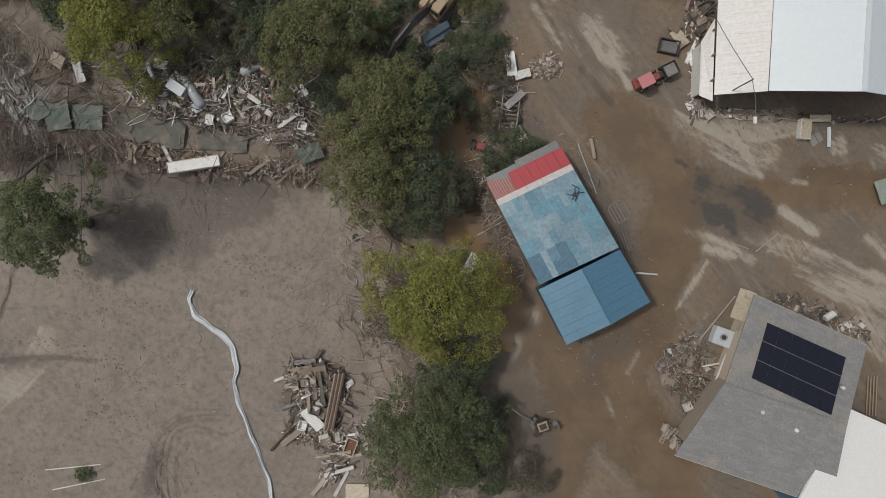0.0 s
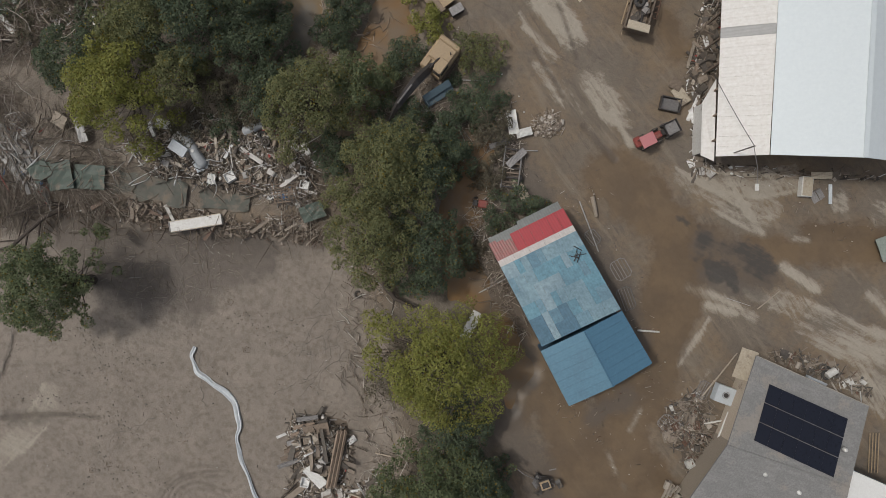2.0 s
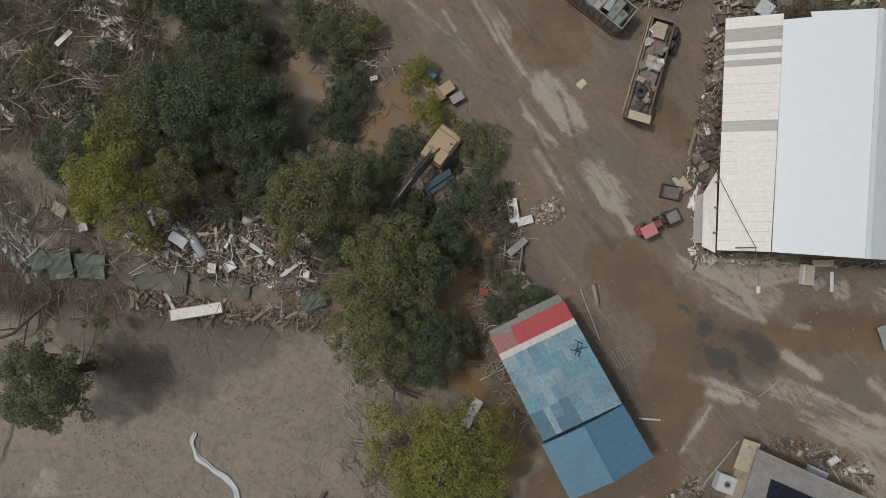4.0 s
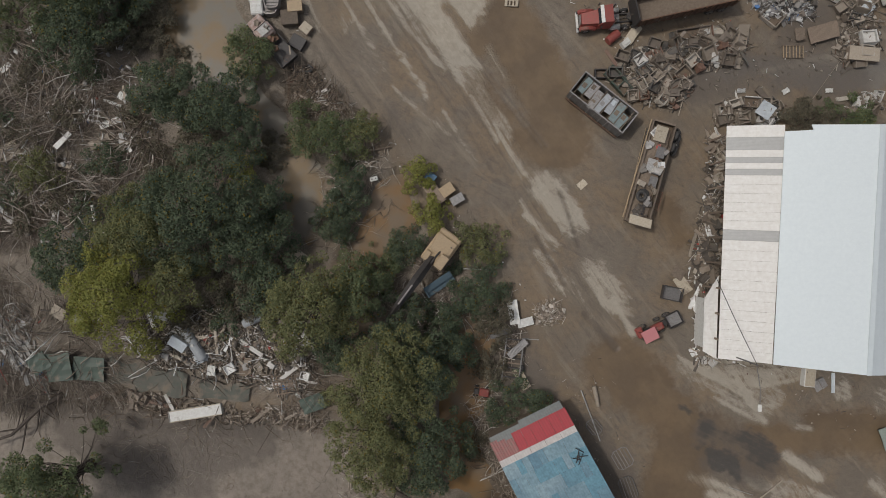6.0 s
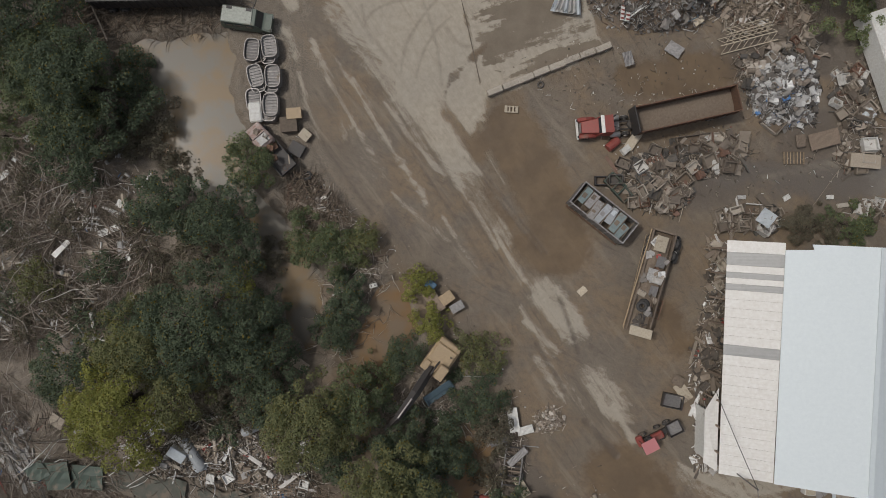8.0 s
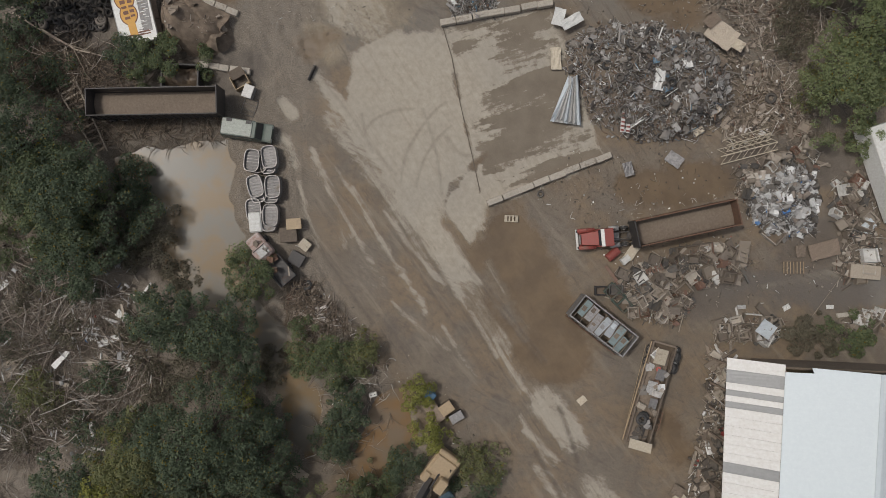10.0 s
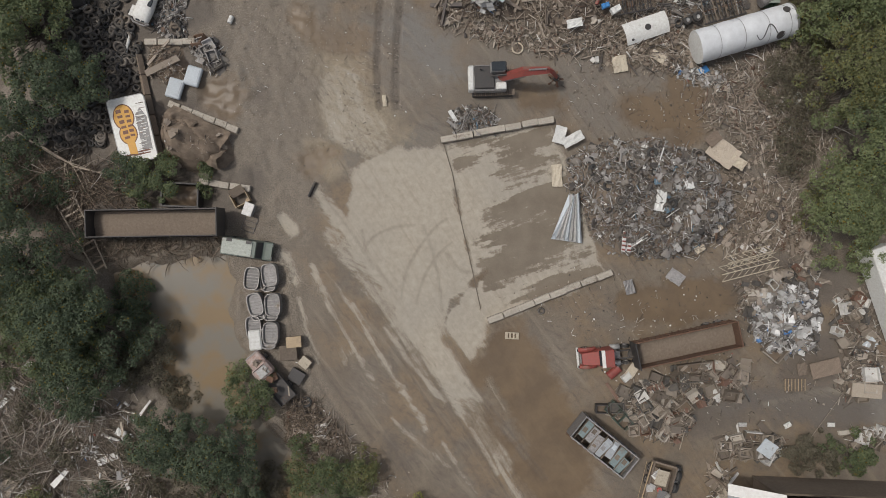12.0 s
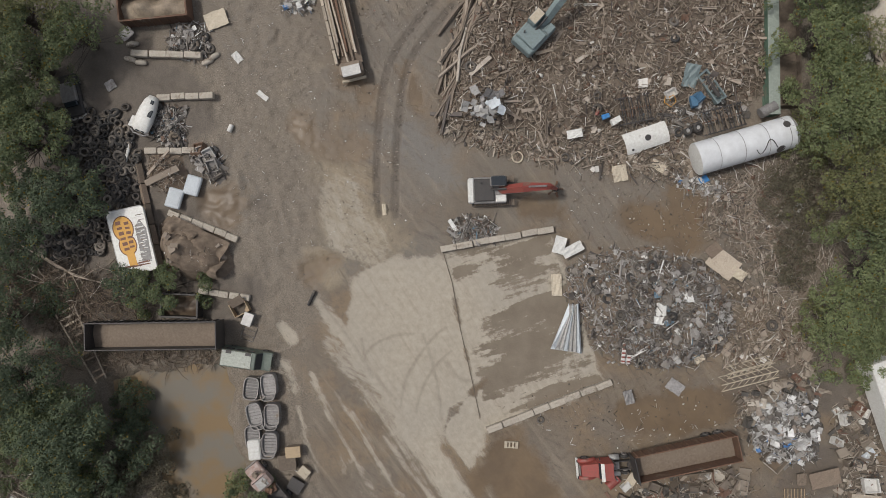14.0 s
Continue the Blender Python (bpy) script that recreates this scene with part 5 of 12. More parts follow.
def semi_tractor(m):
    t = thing("semi_truck", m, "muddy red semi truck with a white glare strip at its windscreen", "truck")
    part("chassis", Geo().box((-0.6, 0.45, 0.85), (6.4, 0.14, 0.28)).box((-0.6, -0.45, 0.85), (6.4, 0.14, 0.28)).box((-1.2, 0, 0.85), (0.2, 0.9, 0.2)).box((-3.3, 0, 0.85), (0.25, 0.9, 0.25)).box((0.5, 0, 0.85), (0.2, 0.9, 0.2)), M["dark_steel"], t)
    part("hood", Geo().add([(3.3, -0.75, 0.9), (3.3, 0.75, 0.9), (1.35, 0.95, 0.9), (1.35, -0.95, 0.9), (3.2, -0.62, 1.65), (3.2, 0.62, 1.65), (1.35, 0.8, 1.95), (1.35, -0.8, 1.95)],
                           [(4, 5, 6, 7), (0, 1, 5, 4), (1, 2, 6, 5), (2, 3, 7, 6), (3, 0, 4, 7), (3, 2, 1, 0)]), M["red"], t)
    part("grille", Geo().box((3.32, 0, 1.25), (0.08, 1.1, 0.75)), M["steel"], t)
    part("bumper", Geo().box((3.5, 0, 0.65), (0.25, 2.4, 0.4), 0.08), M["white"], t)
    for sy in (-1, 1):
        f = part("fender", Geo().tube([(3.35, sy * 1.0, 1.0), (3.1, sy * 1.0, 1.25), (2.6, sy * 1.0, 1.35), (2.0, sy * 1.0, 1.2), (1.6, sy * 1.0, 0.9)], 0.26, 8), M["red"], t)
        part("headlight", Geo().box((3.55, sy * 0.95, 1.1), (0.12, 0.28, 0.2), 0.04), M["glass"], f)
        wheel(t, 2.6, sy * 1.0, 0.52)
        tank = part("fuel_tank", Geo().tube([(-0.2, sy * 0.95, 0.75), (-1.3, sy * 0.95, 0.75)], 0.33, 14), M["silver"], t, "", True)
        part("step", Geo().box((-0.7, sy * 1.22, 0.62), (1.0, 0.12, 0.06)), M["dark_steel"], tank)
        part("exhaust_stack", Geo().tube([(-0.35, sy * 0.85, 1.0), (-0.35, sy * 0.85, 3.1)], 0.09, 8), M["steel"], t)
        for x in (-2.0, -3.2):
            wheel(t, x, sy * 0.95, 0.52, w=0.55)
        part("mirror", Geo().box((1.2, sy * 1.35, 2.1), (0.1, 0.2, 0.4), 0.03), M["dark_steel"], t)
    cab = part("cab", Geo().add([(1.4, -1.05, 0.8), (1.4, 1.05, 0.8), (-0.15, 1.1, 0.8), (-0.15, -1.1, 0.8), (1.3, -1.0, 1.9), (1.3, 1.0, 1.9), (0.85, 0.95, 2.65), (0.85, -0.95, 2.65), (-0.15, 1.0, 2.7), (-0.15, -1.0, 2.7)],
                               [(0, 1, 5, 4), (4, 5, 6, 7), (7, 6, 8, 9), (1, 2, 8, 6, 5), (3, 0, 4, 7, 9), (2, 3, 9, 8), (3, 2, 1, 0)]), M["red"], t)
    part("windscreen", Geo().slab([(1.32, -0.9), (0.9, -0.85), (0.9, 0.85), (1.32, 0.9)], [1.95, 2.62, 2.62, 1.95], 0.02), M["glass"], cab)
    # white strip added for the bright reflection on the windscreen
    part("sun_visor", Geo().slab([(1.22, -1.0), (0.86, -1.0), (0.86, 1.0), (1.22, 1.0)], [2.62, 2.74, 2.74, 2.62], 0.06), M["white"], cab, "white strip painted for the glare on the windscreen")
    part("fifth_wheel", Geo().tube([(-2.6, 0, 1.0), (-2.6, 0, 1.14)], 0.5, 14), M["dark_steel"], t)
    part("deck_plate", Geo().box((-0.8, 0, 1.02), (0.9, 0.9, 0.04)), M["steel"], t)
    part("air_lines", Geo().tube([(-0.2, 0.2, 1.9), (-1.1, 0.3, 1.3), (-2.0, 0.2, 1.8), (-2.7, 0.1, 1.9)], 0.04, 5), M["dark_steel"], t)
    return t


def dump_trailer(m, l=9.9, w=2.5, h=1.5, material="rust", inner="mud", load=True, ribs=14, label="long open dump trailer with a muddy bed", axles=(0.78, 0.90)):
    t = thing("dump_trailer", m, label, "trailer")
    open_box(t, (0, 0, 1.25), (l, w, h), 0.06, M[material], 0.04, ribs, M[inner])
    part("chassis", Geo().box((0, 0.45, 0.95), (l * 0.96, 0.14, 0.3)).box((0, -0.45, 0.95), (l * 0.96, 0.14, 0.3)), M["dark_steel"], t)
    for k in axles:
        x = l / 2 - k * l
        part("axle", Geo().tube([(x, -w / 2 + 0.1, 0.52), (x, w / 2 - 0.1, 0.52)], 0.08, 8), M["dark_steel"], t)
        for sy in (-1, 1):
            wheel(t, x, sy * (w / 2 - 0.18), 0.52, w=0.5)
    for sy in (-1, 1):
        part("landing_leg", Geo().box((l / 2 - 2.2, sy * 0.6, 0.5), (0.14, 0.14, 1.0)), M["dark_steel"], t)
    part("headboard", Geo().box((l / 2 + 0.1, 0, 1.25 + h * 0.62), (0.12, w + 0.1, h * 1.35), 0.02), M["dark_steel"], t)
    if load:
        heap(t, "load", (0, 0, 1.28), (l - 0.2, w - 0.2, 0.35), M[inner], 3)
    return t


def track_frame(parent, y, l, w=0.55, h=0.85):
    pts, n = [], 10
    for k in range(n + 1):
        a = math.pi * (0.5 + k / n)
        pts.append((-l / 2 + h / 2 + math.cos(a) * h / 2, h / 2 + math.sin(a) * h / 2))
    for k in range(n + 1):
        a = math.pi * (-0.5 + k / n)
        pts.append((l / 2 - h / 2 + math.cos(a) * h / 2, h / 2 + math.sin(a) * h / 2))
    k = len(pts)
    vs = [(x, y - w / 2, z) for x, z in pts] + [(x, y + w / 2, z) for x, z in pts]
    fs = [tuple(range(k)), tuple(range(2 * k - 1, k - 1, -1))] + [(i, i + k, (i + 1) % k + k, (i + 1) % k) for i in range(k)]
    t = part("track", Geo().add(vs, fs), M["dark_steel"], parent)
    for i in range(int(l / 0.2)):
        part("track_shoe", Geo().box((-l / 2 + 0.3 + i * 0.2, y, h + 0.02), (0.15, w + 0.06, 0.05), 0.01), M["brown"], t)
    return t


def excavator(m, house, arm, swing=0.0, label="", reach=(2.9, 2.4), cab_mat="glass", rear="white", tool="grab", arm_side=0.0, tracks=True, deck=None):
    """Tracked excavator; the house is turned by swing degrees on its tracks."""
    e = thing("excavator", m, label, "excavator")
    if tracks:
        und = part("undercarriage", Geo().box((0, 0, 0.6), (2.2, 1.6, 0.4), 0.08), M["dark_steel"], e)
        for sy in (-1, 1):
            track_frame(und, sy * 1.15, 4.0)
    q = pose(0, 0, 0, 0, 0, swing)
    part("house", Geo().box((-0.35, 0, 1.55), (3.3, 2.5, 0.95), 0.12, q), M[house], e)
    part("counterweight", Geo().box((-2.1, 0, 1.6), (0.6, 2.4, 1.25), 0.25, q), M[rear], e)
    part("engine_hood", Geo().box((-0.85, 0.0, 2.12), (1.9, 2.15, 0.35), 0.1, q), M[deck or "dark_steel"], e)
    part("exhaust", Geo().tube([(-1.2, 0.7, 2.2), (-1.2, 0.7, 2.75)], 0.07, 8, True, q), M["dark_steel"], e)
    cab = part("cab", Geo().box((0.45, 0.75, 2.35), (1.5, 0.95, 1.5), 0.12, q), M[house], e)
    part("cab_roof", Geo().box((0.45, 0.75, 3.12), (1.35, 0.85, 0.08), 0.04, q), M[cab_mat], cab)
    part("windscreen", Geo().box((1.21, 0.75, 2.5), (0.05, 0.8, 1.0), 0.02, q), M["glass"], cab)
    part("side_window", Geo().box((0.5, 1.24, 2.55), (1.1, 0.04, 0.8), 0.02, q), M["glass"], cab)
    part("tool_box", Geo().box((0.75, -0.85, 2.1), (1.0, 0.65, 0.3), 0.06, q), M[rear], e)
    part("hose_bundle", Geo().tube([(-0.3, 0.05, 2.2), (0.4, 0.0, 2.7), (1.2, 0.0, 2.9)], 0.1, 6, True, q), M["dark_steel"], e)
    y, b1, b2 = arm_side, reach[0], reach[1]
    prof = [(0.7, 1.9), (0.7 + b1 * 0.45, 3.7), (0.7 + b1, 3.9)]
    boom = part("boom", Geo().tube([(px, y, pz) for px, pz in prof], [0.40, 0.46, 0.32], 4, True, q), M[arm], e)
    for sy in (-1, 1):
        part("hydraulic_ram", Geo().tube([(1.0, y + sy * 0.36, 1.8), (0.7 + b1 * 0.5, y + sy * 0.36, 3.4)], 0.08, 8, True, q), M["steel"], boom)
    tip = (0.7 + b1 + b2 * 0.55, 1.4)
    stick = part("stick", Geo().tube([(0.7 + b1 - 0.35, y, 4.2), (0.7 + b1 + 0.2, y, 3.6), (tip[0], y, tip[1])], [0.2, 0.3, 0.2], 4, True, q), M[arm], e)
    part("stick_ram", Geo().tube([(0.7 + b1 * 0.55, y, 4.15), (0.7 + b1 - 0.3, y, 4.35)], 0.09, 8, True, q), M["steel"], stick)
    if tool == "grab":
        hub = part("grab_hub", Geo().tube([(tip[0], y, tip[1]), (tip[0], y, tip[1] - 0.55)], 0.3, 10, True, q), M["dark_steel"], e)
        for k in range(5):
            w = 2 * math.pi * k / 5
            c, s = math.cos(w), math.sin(w)
            part("tine", Geo().tube([(tip[0] + 0.25 * c, y + 0.25 * s, tip[1] - 0.45), (tip[0] + 0.75 * c, y + 0.75 * s, tip[1] - 0.8), (tip[0] + 0.35 * c, y + 0.35 * s, tip[1] - 1.35)], [0.1, 0.12, 0.05], 5, True, q), M["rust"], hub)
    elif tool == "bucket":
        part("bucket", Geo().box((tip[0] - 0.1, y, tip[1] - 0.4), (0.8, 1.1, 0.12), 0.02, q).box((tip[0] - 0.5, y, tip[1] - 0.75), (0.12, 1.1, 0.8), 0.02, q)
             .box((tip[0] - 0.1, y - 0.5, tip[1] - 0.75), (0.8, 0.08, 0.75), 0.02, q).box((tip[0] - 0.1, y + 0.5, tip[1] - 0.75), (0.8, 0.08, 0.75), 0.02, q), M["rust"], e)
    return e


def van(m):
    v = thing("van", m, "muddy pale green van wreck with a dark front", "van")
    part("body", Geo().add([(2.3, -0.9, 0.4), (2.3, 0.9, 0.4), (-2.4, 0.95, 0.4), (-2.4, -0.95, 0.4), (2.35, -0.9, 1.0), (2.35, 0.9, 1.0), (1.5, 0.85, 1.15), (1.5, -0.85, 1.15), (1.0, 0.8, 1.95), (1.0, -0.8, 1.95), (-2.3, 0.82, 2.0), (-2.3, -0.82, 2.0), (-2.45, 0.92, 1.0), (-2.45, -0.92, 1.0)],
                           [(0, 1, 5, 4), (4, 5, 6, 7), (7, 6, 8, 9), (9, 8, 10, 11), (11, 10, 12, 13), (13, 12, 2, 3), (1, 2, 12, 10, 8, 6, 5), (3, 0, 4, 7, 9, 11, 13), (3, 2, 1, 0)]), M["van_green"], v)
    part("windscreen", Geo().slab([(1.48, -0.78), (1.08, -0.74), (1.08, 0.74), (1.48, 0.78)], [1.24, 1.9, 1.9, 1.24], 0.02), M["glass"], v)
    part("roof_panel", Geo().box((-0.8, 0, 2.0), (2.9, 1.45, 0.05), 0.02), M["van_roof"], v, "faded whitish roof")
    for x in (0.3, -1.6):
        part("roof_hatch", Geo().box((x, 0.62, 2.02), (0.55, 0.3, 0.08), 0.02), M["dark_steel"], v)
    part("bonnet", Geo().box((1.95, 0, 1.08), (0.85, 1.5, 0.06), 0.02), M["van_green"], v)
    for sx in (1.5, -1.6):
        for sy in (-1, 1):
            wheel(v, sx, sy * 0.85, 0.34, 0.34, 0.2)
    for sy in (-1, 1):
        for x in (-1.6, -0.6, 0.4):
            part("side_window", Geo().box((x, sy * 0.88, 1.5), (0.75, 0.03, 0.45), 0.01), M["glass"], v)
        part("headlight", Geo().box((2.36, sy * 0.65, 0.85), (0.06, 0.3, 0.18), 0.02), M["white"], v)
    return v

# ---- loose pieces: shared meshes ----
def mixed(name, shades, per_object=True, rough=0.7, metal=0.0):
    """Scrap of several paints: each piece takes one of the shades."""
    m, t, p = nodes_of(name)
    r = t.nodes.new("ShaderNodeObjectInfo").outputs["Random"] if per_object else t.nodes.new("ShaderNodeNewGeometry").outputs["Random Per Island"]
    cr = t.nodes.new("ShaderNodeValToRGB")
    cr.color_ramp.interpolation = "CONSTANT"
    total, acc = sum(s[0] for s in shades), 0
    for i, (w, c) in enumerate(shades):
        e = cr.color_ramp.elements[i] if i < 2 else cr.color_ramp.elements.new(acc / total)
        e.position, e.color = acc / total, (*c, 1)
        acc += w
    t.links.new(r, cr.inputs[0])
    fine, wide = tex(t, 5.0, 5, 0.7), tex(t, 0.9, 4, 0.6)
    col = mix_col(t, math_node(t, "MULTIPLY", ramp(t, fine, 0.35, 0.7), 0.3), cr.outputs[0], MUD)
    col = mix_col(t, math_node(t, "MULTIPLY", ramp(t, wide, 0.5, 0.62), 0.25), col, MUD)
    t.links.new(col, p.inputs["Base Color"])
    p.inputs["Roughness"].default_value, p.inputs["Metallic"].default_value = rough, metal
    bn = node(t, "ShaderNodeBump", ("Height", fine), Strength=0.3, Distance=0.03)
    t.links.new(bn.outputs[0], p.inputs["Normal"])
    return m


SHADES = dict(
    metal=[(4, (0.18, 0.163, 0.143)), (3, (0.28, 0.265, 0.25)), (1.6, (0.42, 0.41, 0.39)), (0.55, (0.70, 0.70, 0.68)), (2.4, (0.06, 0.055, 0.052)), (0.7, (0.15, 0.09, 0.06)), (0.15, (0.10, 0.19, 0.26))],
    brown=[(4, (0.24, 0.195, 0.15)), (3, (0.17, 0.135, 0.105)), (3, (0.33, 0.275, 0.22)), (1.6, (0.42, 0.37, 0.31)), (1, (0.07, 0.06, 0.055)), (0.5, (0.60, 0.58, 0.54)), (0.8, (0.13, 0.07, 0.045))],
    bright=[(3, (0.40, 0.395, 0.38)), (1.6, (0.60, 0.60, 0.58)), (3, (0.29, 0.28, 0.265)), (2, (0.13, 0.12, 0.11)), (0.25, (0.07, 0.20, 0.42)), (1, (0.26, 0.22, 0.18)), (0.15, (0.35, 0.08, 0.06))],
    flood=[(2.6, (0.27, 0.22, 0.17)), (3, (0.17, 0.136, 0.105)), (1.6, (0.40, 0.35, 0.285)), (1.3, (0.55, 0.53, 0.50)), (1.1, (0.76, 0.76, 0.74)), (3.4, (0.070, 0.060, 0.050)), (0.1, (0.40, 0.06, 0.05))],
    crate=[(3, (0.215, 0.180, 0.142)), (2.4, (0.305, 0.260, 0.212)), (2.4, (0.120, 0.098, 0.078)), (1.6, (0.410, 0.370, 0.315)), (0.7, (0.150, 0.080, 0.055)), (1.8, (0.062, 0.060, 0.056)), (0.8, (0.560, 0.550, 0.520))],
    bale=[(2.6, (0.36, 0.355, 0.345)), (1.6, (0.22, 0.21, 0.195)), (2.2, (0.52, 0.52, 0.51)), (1.0, (0.74, 0.74, 0.73)), (2.8, (0.065, 0.060, 0.055)), (0.3, (0.06, 0.20, 0.46)), (1, (0.24, 0.20, 0.165))],
    brush=[(3, (0.310, 0.258, 0.207)), (3, (0.225, 0.184, 0.146)), (2, (0.130, 0.104, 0.083)), (1.4, (0.450, 0.395, 0.330)), (0.35, (0.640, 0.600, 0.540))],
    bone=[(3, (0.396, 0.336, 0.276)), (3, (0.276, 0.228, 0.180)), (2, (0.180, 0.144, 0.114)), (1.6, (0.564, 0.516, 0.456)), (0.4, (0.744, 0.720, 0.672))],
)
for k, v in SHADES.items():
    M["each_" + k] = mixed("scrap_" + k, v, True, 0.65, 0)
    M["bits_" + k] = mixed("scrap_bits_" + k, v, False, 0.7, 0)


def dented(g, amount, seed):
    rnd = random.Random(seed)
    g.v = [tuple(c + rnd.uniform(-amount, amount) for c in v) for v in g.v]
    return g


def plain_box(g, c, s, m=None):
    x, y, z = (d / 2 for d in s)
    return g.add([(c[0] + a * x, c[1] + b * y, c[2] + d * z) for a, b, d in ((-1, -1, -1), (1, -1, -1), (1, 1, -1), (-1, 1, -1), (-1, -1, 1), (1, -1, 1), (1, 1, 1), (-1, 1, 1))],
                 [(3, 2, 1, 0), (4, 5, 6, 7), (0, 1, 5, 4), (1, 2, 6, 5), (2, 3, 7, 6), (3, 0, 4, 7)], m)


def crate_geo(l, w, h, t=0.05, slats=0, fill=0):
    g = Geo()
    f = max(t, fill)
    plain_box(g, (0, 0, f / 2), (l - 0.02 * (fill > 0), w - 0.02 * (fill > 0), f))
    for s in (-1, 1):
        plain_box(g, (s * (l - t) / 2, 0, h / 2), (t, w, h))
        plain_box(g, (0, s * (w - t) / 2, h / 2), (l - 2 * t - 0.01, t, h - 0.02))
    for k in range(slats):
        plain_box(g, (-l / 2 + l * (k + 1) / (slats + 1), 0, h - t), (t, w * 0.94, t))
    return g


def pallet_geo(l=1.2, w=1.0):
    g = Geo()
    for k in range(3):
        plain_box(g, (0, (k - 1) * w * 0.43, 0.06), (l, 0.1, 0.1))
    for k in range(6):
        plain_box(g, (-l / 2 + 0.07 + k * (l - 0.14) / 5, 0, 0.13), (0.12, w, 0.03))
    return g


PIECES = {}
for i in range(4):
    PIECES.setdefault("plank", []).append(dented(plain_box(Geo(), (0, 0, 0.04), (1.0, 0.09 + 0.04 * i, 0.06)), 0.015, i).mesh("plank"))
    PIECES.setdefault("pipe", []).append(Geo().tube([(-0.5, 0, 0.05), (0.02, 0.03 * i - 0.04, 0.06 + 0.02 * i), (0.5, 0, 0.05)], 0.022 + 0.006 * i, 6).mesh("pipe"))
    g = plain_box(plain_box(Geo(), (-0.25, 0, 0.05), (0.5, 0.55 + 0.1 * i, 0.025)), (0.22, 0, 0.16), (0.5, 0.5 + 0.1 * i, 0.025), pose(0, 0, 0.0, 0, -28 + 12 * i, 0))
    PIECES.setdefault("bent_sheet", []).append(dented(plain_box(g, (0.05, 0.28 + 0.05 * i, 0.12), (0.7, 0.02, 0.2)), 0.04, i + 20).mesh("bent_sheet"))
    g = plain_box(plain_box(Geo(), (0, 0, 0.2), (0.8, 0.55, 0.4)), (0.05, 0.02 * i, 0.43), (0.5, 0.35, 0.12))
    PIECES.setdefault("appliance", []).append(dented(g, 0.05, i + 40).mesh("appliance"))
    PIECES.setdefault("crate", []).append(dented(crate_geo(1.0, 0.65 + 0.1 * i, 0.55, 0.07, 0, 0.12 + 0.06 * i), 0.03, i + 60).mesh("crate"))
    PIECES.setdefault("beam", []).append(dented(plain_box(plain_box(Geo(), (0, 0, 0.03), (1.0, 0.1, 0.02)), (0, 0.05 - 0.03 * i, 0.09), (0.98, 0.02, 0.1)), 0.012, i + 80).mesh("beam"))
    g = Geo()
    rr = random.Random(i)
    for k in range(3):
        plain_box(g, (rr.uniform(-0.25, 0.25), rr.uniform(-0.25, 0.25), 0.15), (rr.uniform(0.3, 0.6), rr.uniform(0.25, 0.5), rr.uniform(0.15, 0.35)), pose(0, 0, 0, rr.uniform(-25, 25), rr.uniform(-25, 25), rr.uniform(0, 90)))
    PIECES.setdefault("engine_block", []).append(dented(g, 0.03, i + 90).mesh("engine_block"))
    pts = [(math.cos(k * 1.3 + i) * (0.5 - 0.06 * k), math.sin(k * 1.3 + i) * (0.5 - 0.05 * k), 0.1 + 0.05 * k + 0.08 * math.sin(k * 2)) for k in range(7)]
    PIECES.setdefault("twisted_bar", []).append(Geo().tube(pts, 0.028, 4).mesh("twisted_bar"))
PIECES["tyre"] = [Geo().ring((0, 0, 0.11), 0.27, 0.105, 14, 6).mesh("tyre", True), Geo().ring((0, 0, 0.12), 0.30, 0.12, 14, 6).mesh("tyre", True)]
PIECES["wheel_ring"] = [Geo().ring((0, 0, 0.05), 0.3, 0.05, 14, 4).mesh("wheel_ring")]
PIECES["drum"] = [Geo().tube([(-0.45, 0, 0.3), (0.45, 0, 0.3)], 0.29, 14).ring((0.15, 0, 0.3), 0.29, 0.02, 14, 4, "x").ring((-0.15, 0, 0.3), 0.29, 0.02, 14, 4, "x").mesh("drum")]
PIECES["pallet"] = [pallet_geo().mesh("pallet")]
PIECES["frame"] = [Geo().tube([(-0.5, -0.4, 0.06), (0.5, -0.4, 0.06), (0.5, 0.4, 0.1), (-0.5, 0.4, 0.08), (-0.5, -0.4, 0.06)], 0.025, 4).tube([(-0.2, -0.4, 0.06), (-0.2, 0.4, 0.08)], 0.02, 4).tube([(0.15, -0.4, 0.06), (0.15, 0.4, 0.08)], 0.02, 4).mesh("frame")]


def put_piece(kind, x, y, z, size, yaw, tilt, material, parent=None, rnd=random, stretch=(1, 1, 1), roll=None):
    me = rnd.choice(PIECES[kind])
    if not me.materials:
        me.materials.append(M["brown"])
    ob = new(kind, me)
    ob.material_slots[0].link = "OBJECT"
    ob.material_slots[0].material = M[material]
    ob.parent = parent
    ob.matrix_basis = pose(x, y, z, roll if roll is not None else rnd.uniform(-tilt, tilt), rnd.uniform(-tilt, tilt), yaw) @ Matrix.Diagonal((size * stretch[0], size * stretch[1], size * stretch[2], 1))
    return ob


def spots(poly, n, rng, edge=0.0):
    xs, ys = [p[0] for p in poly], [p[1] for p in poly]
    out = np.zeros((0, 2))
    while len(out) < n:
        q = np.stack([rng.uniform(min(xs), max(xs), 4 * n), rng.uniform(min(ys), max(ys), 4 * n)], 1)
        d = inside(q[:, 0], q[:, 1], poly) + rng.uniform(-1, 0.5, 4 * n) * edge
        out = np.concatenate([out, q[d > 0]])
    return out[:n]


